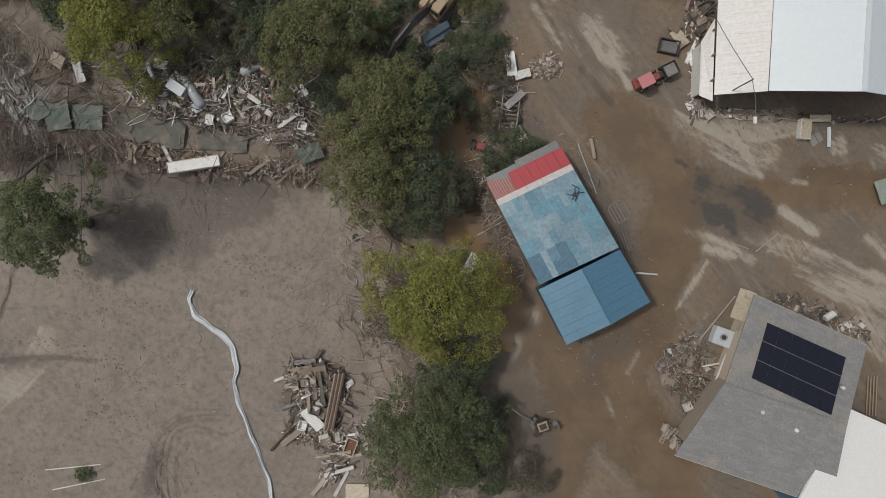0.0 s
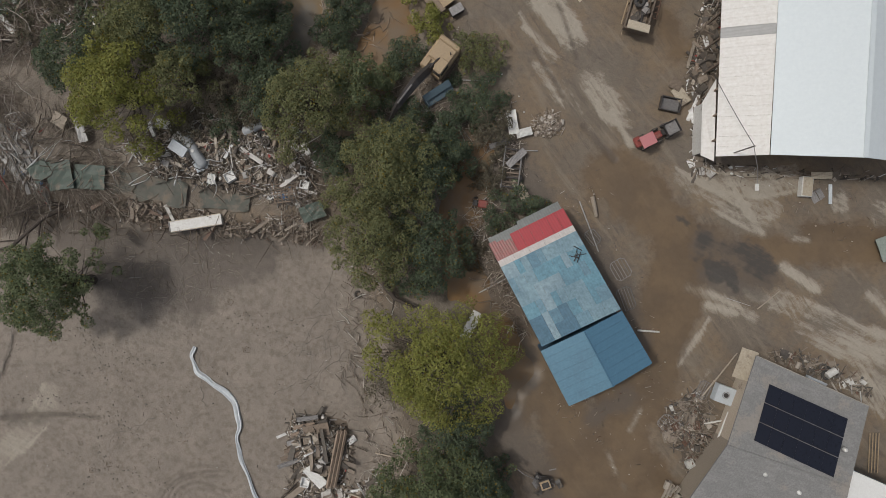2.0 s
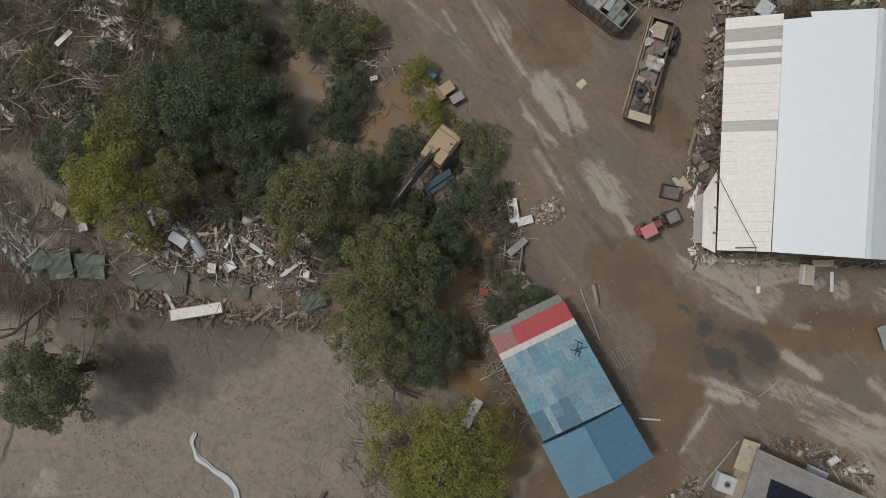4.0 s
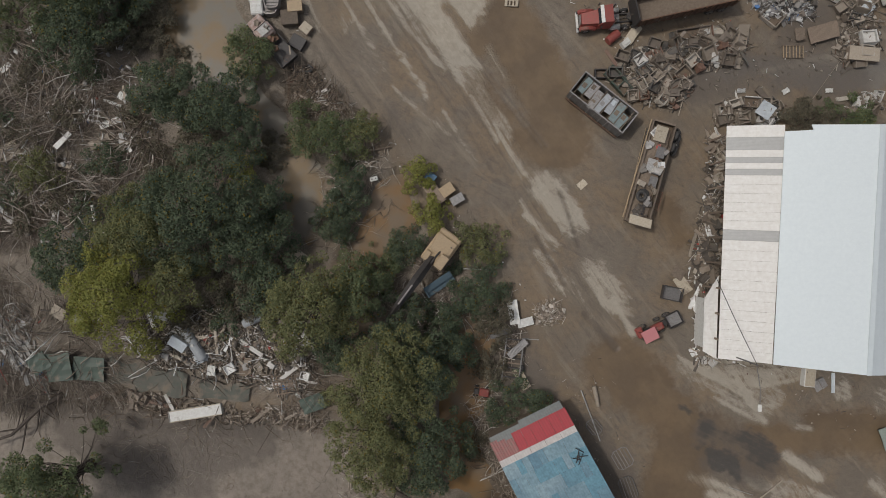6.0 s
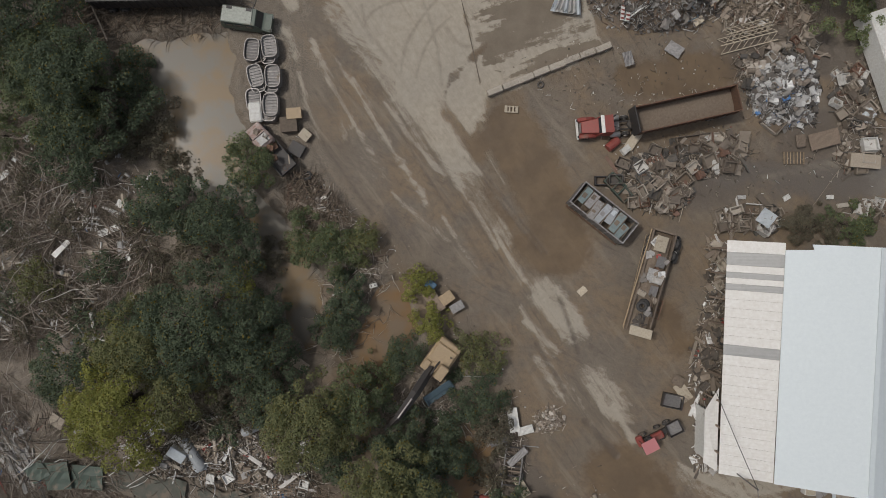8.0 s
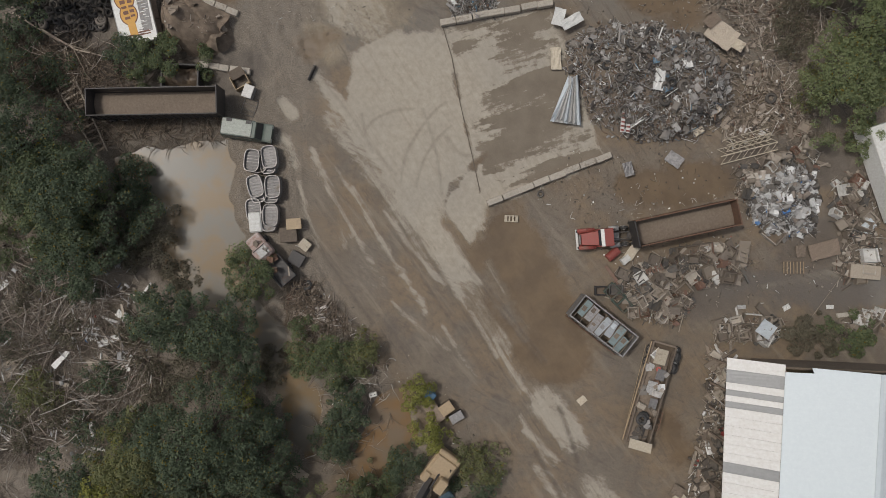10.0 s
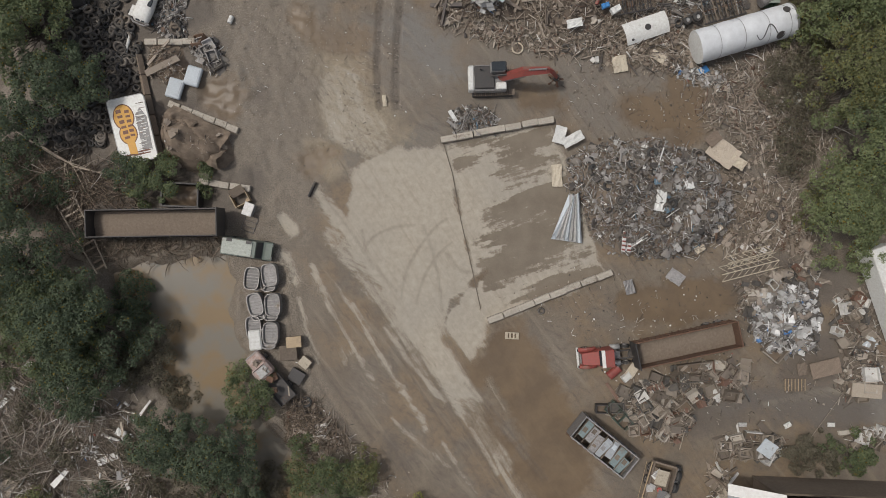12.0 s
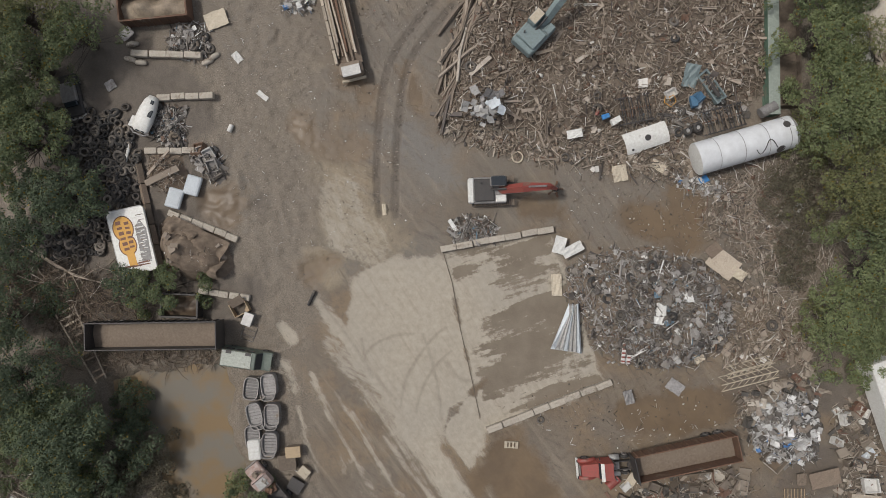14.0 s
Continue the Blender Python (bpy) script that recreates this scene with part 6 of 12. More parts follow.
def box_cloud(name, pos, size, yaw, pitch, roll):
    """Many small loose bars and plates in one mesh."""
    n = len(pos)
    base = np.array([(-1, -1, -1), (1, -1, -1), (1, 1, -1), (-1, 1, -1), (-1, -1, 1), (1, -1, 1), (1, 1, 1), (-1, 1, 1)]) * 0.5
    v = base[None] * size[:, None]
    v[:, :, 2] += (v[:, :, 0] ** 2) * 0.12
    cr, sr, cp, sp, cy, sy = np.cos(roll), np.sin(roll), np.cos(pitch), np.sin(pitch), np.cos(yaw), np.sin(yaw)
    x, y, z = v[..., 0], v[..., 1], v[..., 2]
    y, z = y * cr[:, None] - z * sr[:, None], y * sr[:, None] + z * cr[:, None]
    x, z = x * cp[:, None] + z * sp[:, None], -x * sp[:, None] + z * cp[:, None]
    x, y = x * cy[:, None] - y * sy[:, None], x * sy[:, None] + y * cy[:, None]
    co = np.stack([x, y, z], -1) + pos[:, None]
    f = np.array([(3, 2, 1, 0), (4, 5, 6, 7), (0, 1, 5, 4), (1, 2, 6, 5), (2, 3, 7, 6), (3, 0, 4, 7)])
    faces = (f[None] + 8 * np.arange(n)[:, None, None]).reshape(-1, 4)
    me = bpy.data.meshes.new(name)
    me.vertices.add(8 * n)
    me.vertices.foreach_set("co", co.ravel())
    me.loops.add(faces.size)
    me.loops.foreach_set("vertex_index", faces.ravel())
    me.polygons.add(len(faces))
    me.polygons.foreach_set("loop_start", np.arange(0, faces.size, 4))
    me.update(calc_edges=True)
    return me


def pile(name, label, category, poly, height, pieces, bits, shades, seed, mix, slope=3.0, size=(0.5, 1.3), bit=(0.12, 0.55), base="brown", tilt=28, thin=0.25, aim=None):
    """A heap: an uneven mound, larger pieces as parts, and small bits over it. mix: kinds with weights."""
    rng, rnd = np.random.default_rng(seed), random.Random(seed)
    t = thing(name, Matrix.Identity(4), label, category)
    xs, ys = np.array([p[0] for p in poly]), np.array([p[1] for p in poly])

    def top(x, y):
        d = inside(x, y, poly)
        return land(x, y) - 0.12 + (height * fade(-0.3, slope, d) * (0.45 + 1.0 * fbm(x, y, 2.6, seed)) + 0.16 * fade(-0.4, 0.4, d) * fbm(x, y, 0.6, seed + 1))

    st = 0.4
    gx, gy = np.arange(xs.min() - 0.5, xs.max() + 0.5, st), np.arange(ys.min() - 0.5, ys.max() + 0.5, st)
    X, Y = np.meshgrid(gx, gy)
    Z, D = top(X, Y), inside(X, Y, poly)
    if height > 0.15:
        nx = len(gx)
        fs = [(j * nx + i, j * nx + i + 1, (j + 1) * nx + i + 1, (j + 1) * nx + i) for j in range(len(gy) - 1) for i in range(nx - 1) if D[j, i] > -0.45]
        part("mound", Geo().add(np.stack([X, Y, Z], -1).reshape(-1, 3).tolist(), fs), M[base], t, "", True)
    kinds, weights = zip(*mix)
    q = spots(poly, pieces, rng, 0.8)
    zq = top(q[:, 0], q[:, 1])
    for (x, y), z in zip(q, zq):
        kind = rnd.choices(kinds, weights)[0]
        s = rnd.uniform(*size)
        st3 = (1, 1, 1)
        if kind in ("plank", "pipe", "beam"):
            s *= rnd.uniform(1.5, 3.2)
            st3 = (1, 0.75, 0.75)
        if kind == "tyre":
            s = rnd.uniform(0.95, 1.5)
        yaw = rnd.uniform(0, 360) if aim is None or kind not in ("plank", "pipe", "beam") else aim + rnd.gauss(0, 14)
        put_piece(kind, x, y, z + rnd.uniform(0.0, 0.18), s, yaw, tilt if kind not in ("plank", "pipe") else tilt * 0.5, "each_" + shades if kind != "tyre" else rnd.choice(("rubber", "dusty_rubber")), t, rnd, st3)
    if bits:
        q = spots(poly, bits, rng, 1.2)
        z = top(q[:, 0], q[:, 1]) + rng.uniform(0.02, 0.25, bits)
        n = bits
        long = rng.random(n) < 0.7
        sz = np.stack([rng.uniform(*bit, n) * np.where(long, 2.9, 0.85), rng.uniform(*bit, n) * np.where(long, 0.16, 0.65), rng.uniform(0.02, 0.12, n) * np.where(long, 0.8, 1.4)], 1)
        yaw = rng.uniform(0, 6.28, n) if aim is None else np.where(rng.random(n) < 0.7, radians(aim) + rng.normal(0, 0.3, n), rng.uniform(0, 6.28, n))
        me = box_cloud("loose_scrap", np.column_stack([q, z]), sz, yaw, rng.normal(0, thin, n), rng.normal(0, thin * 1.5, n))
        b = part("loose_scrap", me, M["bits_" + shades], t, "small mixed bits of scrap")
        b["kind"] = "stuff"
    return t


def scatter(name, label, poly, n, shades, seed, bit=(0.1, 0.5), z=0.02):
    """Loose litter on the ground, uncountable."""
    rng = np.random.default_rng(seed)
    q = spots(poly, n, rng, 1.5)
    long = rng.random(n) < 0.6
    sz = np.stack([rng.uniform(*bit, n) * np.where(long, 2.8, 1.0), rng.uniform(*bit, n) * np.where(long, 0.2, 0.8), rng.uniform(0.02, 0.09, n)], 1)
    me = box_cloud(name, np.column_stack([q, land(q[:, 0], q[:, 1]) + z + rng.uniform(0, 0.08, n)]), sz, rng.uniform(0, 6.28, n), rng.normal(0, 0.12, n), rng.normal(0, 0.2, n))
    return tagged(part(name, me, M["bits_" + shades]), label, "litter", kind="stuff")


def stems(name, label, poly, n, seed, length=(1.0, 4.2), thick=(0.02, 0.065), lift=0.5, aim=None, spread=1.6, material="bits_bone", clump=0.0):
    """A tangle of bent dead stems: each a chain of three bars."""
    rng = np.random.default_rng(seed)
    q = spots(poly, n * (3 if clump else 1), rng, 1.5)
    if clump:  # thick in places, thin in others
        q = q[np.argsort(-fbm(q[:, 0], q[:, 1], clump, seed) - rng.normal(0, 0.09, len(q)))[:n]]
    yaw = rng.uniform(0, 6.28, n) if aim is None else radians(aim) + rng.normal(0, spread, n)
    if clump and aim is None:
        yaw = 9.0 * fbm(q[:, 0], q[:, 1], 7.0, seed + 2) + rng.normal(0, 0.6, n)
    L = rng.uniform(*length, n) / 3
    w = rng.uniform(*thick, n)
    P = np.column_stack([q, land(q[:, 0], q[:, 1]) + rng.uniform(0.03, lift, n)])
    pit = rng.normal(0, 0.18, n)
    verts, faces = [], []
    ring = []
    for k in range(4):
        r = w * (1 - 0.22 * k)
        nx, ny = -np.sin(yaw), np.cos(yaw)
        ring.append(np.stack([P + np.stack([nx * r, ny * r, 0 * r], 1), P + np.stack([0 * r, 0 * r, r * 1.6], 1), P - np.stack([nx * r, ny * r, 0 * r], 1)], 1))
        P = P + np.stack([np.cos(yaw) * np.cos(pit) * L, np.sin(yaw) * np.cos(pit) * L, np.sin(pit) * L], 1)
        yaw = yaw + rng.normal(0, 0.35, n)
        pit = pit * 0.6 - 0.03 + rng.normal(0, 0.12, n)
    v = np.stack(ring, 1).reshape(-1, 3)
    f = []
    for k in range(3):
        for j in range(3):
            f.append((k * 3 + j, (k + 1) * 3 + j, (k + 1) * 3 + (j + 1) % 3, k * 3 + (j + 1) % 3))
    faces = (np.array(f)[None] + 12 * np.arange(n)[:, None, None]).reshape(-1, 4)
    me = bpy.data.meshes.new(name)
    me.vertices.add(len(v))
    me.vertices.foreach_set("co", v.ravel())
    me.loops.add(faces.size)
    me.loops.foreach_set("vertex_index", faces.ravel())
    me.polygons.add(len(faces))
    me.polygons.foreach_set("loop_start", np.arange(0, faces.size, 4))
    me.update(calc_edges=True)
    return tagged(part(name, me, M[material]), label, "brush", kind="stuff")


def loose(kind, x, y, size, yaw, material, label, category, stretch=(1, 1, 1), z=None, tilt=4, group="", variant=0):
    """One loose thing lying on the ground."""
    rnd = random.Random(int(x * 37 + y * 11) + variant)
    ob = put_piece(kind, x, y, (lie(x, y) if z is None else z), size, yaw, tilt, material, None, rnd, stretch)
    return tagged(ob, label, category, group)


def board(x, y, l, w, yaw, material, label, name="panel", z=None, thick=0.06, tilt=(0, 0), category="panel", dent=0.04):
    """A slightly warped panel with a frame bar under it."""
    t = Geo()
    n = 5
    rnd = random.Random(int(x * 13 + y * 7))
    vs = []
    for s in (1, 0):
        rnd2 = random.Random(int(x * 13 + y * 7))
        for j in range(n + 1):
            for i in range(n + 1):
                e = rnd2.uniform(-dent, dent)
                vs.append(((i / n - 0.5) * l + rnd2.uniform(-dent, dent) * 0.5, (j / n - 0.5) * w + e * 0.5, s * thick + e))
    m = n + 1
    fs = []
    for j in range(n):
        for i in range(n):
            a = j * m + i
            fs += [(a, a + 1, a + m + 1, a + m), (a + m * m + m, a + m * m + m + 1, a + m * m + 1, a + m * m)]
    rim = [i for i in range(n)] + [n + j * m for j in range(n)] + [n * m + n - i for i in range(n)] + [(n - j) * m for j in range(n)]
    for a, b in zip(rim, rim[1:] + rim[:1]):
        fs.append((b, a, a + m * m, b + m * m))
    t.add(vs, fs)
    ob = part(name, t, M[material])
    ob.matrix_basis = pose(x, y, (lie(x, y) + 0.04) if z is None else z, tilt[0], tilt[1], yaw)
    return tagged(ob, label, category)

# ---- things of the yard, large ones first ----
semi_tractor(pose(16.03, 47.38, 0.0, 0, 0, -180.0 + 5) @ Matrix.Diagonal((0.86, 0.84, 0.9, 1)))
dump_trailer(pose(23.19, 48.71, 0.0, 0, 0, -167.7), l=10.0, ribs=16, material="rust", inner="brown")
dump_trailer(pose(-27.90, 60.30, 0.0, 0, 0, 1), l=12.5, w=2.6, h=1.7, material="dark_steel", inner="brown", ribs=18, label="long black open dump trailer, empty and dusty", axles=(0.8, 0.9))
van(pose(-19.31, 57.86, 0.0, 0, 0, -8.5))
excavator(pose(4.56, 74.32, 0.0, 0, 0, 2), "grey", "red", 0, "white and red excavator with a scrap grab", reach=(4.4, 2.0), rear="white", deck="dark_steel", arm_side=0.0)
excavator(pose(-0.76, 24.26, -0.5, 0, 0, -126.3), "tan", "dark_steel", 0, "tan excavator stranded among flooded bushes", reach=(5.6, 3.8), cab_mat="tan", rear="tan", deck="tan", tool="", arm_side=-0.2)
excavator(pose(8.76, 89.69, 0.3, 0, 0, 47.3), "teal", "teal", 0, "weathered blue-grey excavator on the scrap heap", reach=(3.6, 2.4), cab_mat="cream", rear="teal", deck="teal", tool="bucket")


def roll_off_box(m, l, w, h, material, inner, label, ribs=8, load=None):
    b = thing("skip_container", m, label, "container")
    open_box(b, (0, 0, 0.15), (l, w, h), 0.08, M[material], 0.1, ribs, M[inner])
    for sy in (-1, 1):
        part("skid", Geo().box((0, sy * w * 0.3, 0.06), (l, 0.15, 0.12)), M["dark_steel"], b)
    if load:
        heap(b, "load", (0, 0, 0.25), (l - 0.25, w - 0.25, h * 0.85), M[load], 5, 0.6)
    return b


def ribbed_container(m):
    """Open container whose bed is crossed by frames with loose panels between them."""
    b = thing("skip_container", m, "faded teal open container with cross frames and loose panels", "container")
    open_box(b, (0, 0, 0.4), (6.5, 2.5, 1.9), 0.08, M["grey"], 0.04, 9, M["mud"])
    rnd = random.Random(4)
    for k in range(8):
        x = -2.85 + k * 0.815
        part("cross_frame", Geo().box((x, 0, 2.1), (0.07, 2.32, 0.12), 0.02), M["brown"], b)
        if k < 7:
            part("loose_panel", Geo().box((x + 0.4, rnd.uniform(-0.25, 0.25), 2.0 + rnd.uniform(0, 0.14)), (0.72, rnd.uniform(1.4, 2.1), 0.06), 0.02, pose(0, 0, 0, rnd.uniform(-6, 6), 0, rnd.uniform(-6, 6))), M[rnd.choice(("teal", "grey", "plastic", "teal", "tank_grey"))], b)
            part("loose_panel", Geo().box((x + 0.35, rnd.uniform(-0.6, 0.8), 2.12), (0.4, 0.5, 0.05), 0.02), M[rnd.choice(("plastic", "teal", "brown", "grey"))], b)
    part("wheel_track", Geo().box((0, -1.45, 0.5), (6.3, 0.12, 0.2)), M["rust"], b)
    return b


ribbed_container(pose(15.27, 38.82, 0, 0, 0, -38.5))
roll_off_box(pose(-28.40, 92.08, 0, 0, 0, 6), 6.6, 2.6, 1.7, "rust", "rust", "rusty brown open container loaded with gravel", 8, "gravel")
roll_off_box(pose(-25.78, 63.06, 0, 0, 0, -2), 3.6, 2.3, 1.4, "dark_steel", "mud", "dark open box body standing in brush", 5, "mud")


def wrecked_bed(m):
    """Long flatbed truck bed on its side frame, heaped with sheets and mud."""
    t = thing("wrecked_trailer", m, "wrecked mud-filled dump trailer with exposed wheels", "trailer")
    open_box(t, (0, 0, 0.95), (10.2, 2.3, 0.75), 0.08, M["brown"], 0.1, 10, M["mud"])
    heap(t, "mud_load", (-0.3, 0.1, 1.05), (9.6, 2.0, 0.6), M["brown"], 9, 0.5)
    for sy in (-1, 1):
        part("chassis_beam", Geo().box((0, sy * 0.5, 0.7), (9.8, 0.15, 0.35)), M["dark_steel"], t)
    for x in (4.1, 2.9):
        wheel(t, x, -1.9, 0.62, 0.55, 0.5, "silver")
        wheel(t, x + 0.1, -1.45, 1.3, 0.5, 0.4)
        wheel(t, x, 0.95, 0.52, 0.52, 0.3)
        part("axle", Geo().tube([(x, -1.6, 0.6), (x, 1.0, 0.55)], 0.09, 8), M["dark_steel"], t)
    part("draw_bar", Geo().tube([(5.0, 1.35, 1.7), (-4.9, 1.5, 1.75)], 0.06, 6), M["tan"], t, "pale loose side rail")
    part("ladder_rack", Geo().box((-2.4, -1.75, 1.3), (1.9, 0.08, 0.08)).box((-2.4, -1.3, 1.3), (1.9, 0.08, 0.08)).box((-3.3, -1.5, 1.3), (0.08, 0.5, 0.08)).box((-2.7, -1.5, 1.3), (0.08, 0.5, 0.08)).box((-2.1, -1.5, 1.3), (0.08, 0.5, 0.08)).box((-1.5, -1.5, 1.3), (0.08, 0.5, 0.08)), M["rust"], t)
    part("tailgate", Geo().box((-5.3, -0.1, 1.25), (0.9, 2.2, 0.08), 0.02, pose(0, 0, 0, 0, 12, 0)), M["cream"], t, "dropped pale tailgate")
    for x, y, s, c in ((3.9, 0.3, 1.5, "cream"), (2.2, -0.2, 1.1, "grey"), (0.8, 0.3, 1.2, "silver"), (-0.7, -0.3, 1.0, "grey"), (-3.6, 0.1, 1.0, "dark_steel")):
        part("bent_sheet", Geo().box((x, y, 1.75), (s, s * 0.8, 0.05), 0.02, pose(0, 0, 0, 4, -3, 0)), M[c], t)
    rnd = random.Random(41)
    for k in range(34):
        put_piece(rnd.choice(("bent_sheet", "plank", "engine_block", "twisted_bar", "appliance")), rnd.uniform(-4.8, 4.6), rnd.uniform(-0.9, 0.9), 1.5 + rnd.uniform(0, 0.25), rnd.uniform(0.5, 1.1), rnd.uniform(0, 360), 14, rnd.choice(("each_flood", "each_metal", "each_brown")), t, rnd)
    part("tyre_load", Geo().ring((-2.3, 0.2, 1.85), 0.42, 0.18, 16, 7), M["rubber"], t, "", True)
    part("tyre_load", Geo().ring((-2.5, 0.4, 2.1), 0.40, 0.17, 16, 7), M["rubber"], t, "", True)
    return t


wrecked_bed(pose(19.97, 32.10, 0, 0, 0, 74.1))


def small_tractor(m):
    t = thing("utility_tractor", m, "small red tractor with pink canopy and grey dump bed", "tractor")
    part("chassis", Geo().box((0, 0, 0.65), (3.2, 0.7, 0.35), 0.05), M["dark_steel"], t)
    part("bonnet", Geo().box((-0.1, 0, 1.05), (1.5, 0.85, 0.6), 0.12), M["red"], t)
    part("seat", Geo().box((-1.1, 0, 1.05), (0.55, 0.6, 0.5), 0.1), M["dark_steel"], t)
    part("front_guard", Geo().box((-2.1, 0.3, 0.9), (0.8, 1.3, 0.6), 0.15), M["red"], t)
    c = part("canopy", Geo().box((-1.55, -0.05, 2.5), (1.7, 1.45, 0.1), 0.04), M["pink"], t, "flat faded pink canopy")
    for sx in (-2.2, -0.9):
        for sy in (-0.55, 0.45):
            part("canopy_post", Geo().tube([(sx, sy, 0.7), (sx, sy, 2.48)], 0.04, 6), M["dark_steel"], c)
    bed = part("dump_bed", Geo().box((2.0, 0, 1.05), (1.7, 1.6, 0.08), 0.02).box((2.0, 0.78, 1.25), (1.7, 0.06, 0.4), 0.01).box((2.0, -0.78, 1.25), (1.7, 0.06, 0.4), 0.01).box((2.82, 0, 1.25), (0.06, 1.5, 0.4), 0.01).box((1.18, 0, 1.3), (0.06, 1.5, 0.5), 0.01), M["dark_steel"], t)
    part("bed_lining", Geo().box((2.0, 0, 1.11), (1.5, 1.4, 0.04), 0.01), M["grey"], bed)
    for x, r in ((-1.5, 0.5), (1.6, 0.5), (0.4, 0.42)):
        for sy in (-1, 1):
            wheel(t, x, sy * 0.75, r, r, 0.3)
    return t


small_tractor(pose(20.85, 17.0, 0, 0, 0, 26.6) @ Matrix.Diagonal((0.86, 0.82, 0.9, 1)))


def flatbed_with_beams(m):
    t = thing("flatbed_truck", m, "flatbed truck stacked with long timber beams", "truck")
    part("chassis", Geo().box((0, 0, 0.8), (12, 0.9, 0.3), 0.05), M["dark_steel"], t)
    part("deck", Geo().box((-0.4, 0, 1.1), (11.5, 2.5, 0.15), 0.02), M["wood"], t)
    cab = part("cab", Geo().box((5.9, 0, 1.3), (1.3, 2.3, 1.5), 0.25), M["brown"], t)
    for sy in (-0.55, 0.55):
        part("cab_panel", Geo().box((6.2, sy, 2.08), (1.0, 0.95, 0.12), 0.05, pose(0, 0, 0, sy * 6, 0, 0)), M["silver"], cab)
    part("bumper", Geo().box((6.7, 0, 0.7), (0.25, 2.4, 0.35), 0.06), M["cream"], t)
    rnd = random.Random(8)
    for k in range(26):
        y = rnd.uniform(-1.2, 1.2)
        l = rnd.uniform(6, 11)
        part("beam", Geo().box((rnd.uniform(-1.5, 0.2), y, 1.35 + 0.5 * rnd.random()), (l, rnd.uniform(0.12, 0.28), rnd.uniform(0.12, 0.25)), 0.02, pose(0, 0, 0, 0, rnd.uniform(-1, 1), rnd.uniform(-3, 3))), M[rnd.choice(("wood", "brown", "pale_wood", "rust"))], t)
    for i in range(7):
        part("concrete_rail", Geo().box((-4.2 + i * 1.45, -1.25, 1.5), (1.4, 0.3, 0.5), 0.04), M["pale_wood"], t)
    for x in (5.2, -3.0, -4.3):
        for sy in (-1, 1):
            wheel(t, x, sy * 1.0, 0.5, 0.5)
    return t


flatbed_with_beams(pose(-10.53, 91.78, 0, 0, 0, -76.6))


def tank(m):
    t = thing("storage_tank", m, "large dented white steel tank lying on its side", "tank")
    R, L = 1.6, 9.4
    shell = part("shell", Geo().tube([(-L / 2 + L * k / 12, 0, R + 0.12 * math.sin(k * 2.1)) if 0 < k < 12 else (-L / 2 + L * k / 12, 0, R) for k in range(13)], R, 36, False), mat("white_tank", (0.64, 0.65, 0.66), (0.52, 0.525, 0.53), rough=0.5, mud=0.02, grain=1.2, stain=0.5), t, "", True)
    for sx in (-1, 1):
        vs, fs, n = [(sx * (L / 2 + 0.12), 0, R)], [], 36
        for r, d in ((0.6, 0.1), (1.0, 0.0)):
            vs += [(sx * (L / 2 + d), math.cos(2 * math.pi * k / n) * R * r, R + math.sin(2 * math.pi * k / n) * R * r) for k in range(n)]
        fs += [(0, 1 + k, 1 + (k + 1) % n) for k in range(n)] + [(1 + k, 1 + n + k, 1 + n + (k + 1) % n, 1 + (k + 1) % n) for k in range(n)]
        part("end_cap", Geo().add(vs, fs), M["white"], t, "", True)
    for k in (-3.0, -0.6, 1.8, 3.9):
        part("weld_seam", Geo().ring((k, 0, R), R + 0.012, 0.02, 36, 4, "x"), M["grey"], shell)
    for x, a, r in ((3.8, 62, 0.34), (2.9, -35, 0.42)):
        c, s = math.cos(radians(a + 90 - 90)), math.sin(radians(a))
        y, z = math.cos(radians(a)) * (-1 if a < 0 else 1), math.sin(radians(abs(a)))
        part("manhole", Geo().tube([(x, y * R * 0.97, R + z * R * 0.97), (x, y * R * 1.03, R + z * R * 1.03)], r, 14), M["dark_steel"], shell, "dark open manhole")
    pts = []
    for k in range(16):
        u = k / 15
        a = radians(118 + 22 * math.sin(u * 7))
        pts.append((0.4 + u * 2.1, -abs(math.cos(a)) * (R + 0.02) - 0.02, R + math.sin(a) * (R + 0.02)))
    part("painted_curve", Geo().tube(pts, 0.045, 5), M["dark_steel"], shell, "hand-sprayed black squiggle")
    return t


tank(pose(28.77, 78.72, 0, 0, 0, 16.5))

t = thing("tank_panel", pose(19.68, 79.63, 0.25, 6, 0, 18.9), "curved white tank panel with a round black hole", "panel")
vs, n = [], 10
for sgn in (0, 1):
    for k in range(n + 1):
        w = (k / n - 0.5) * 1.5
        for x in (-2.2, 2.2):
            vs.append((x, math.sin(w) * 1.55, math.cos(w) * 1.3 - 0.6 - sgn * 0.05))
fs = []
for k in range(n):
    a = 2 * k
    fs += [(a, a + 1, a + 3, a + 2), (a + 2 * n + 4, a + 2 * n + 2, a + 2 * n + 3, a + 2 * n + 5)]
part("panel_shell", Geo().add(vs, fs), M["white"], t, "", True)
part("hole_rim", Geo().tube([(0.1, 0, 0.66), (0.1, 0, 0.74)], 0.3, 18), M["dark_steel"], t)
part("hole_rim", Geo().tube([(-1.6, -0.7, 0.5), (-1.6, -0.7, 0.62)], 0.12, 12), M["dark_steel"], t)


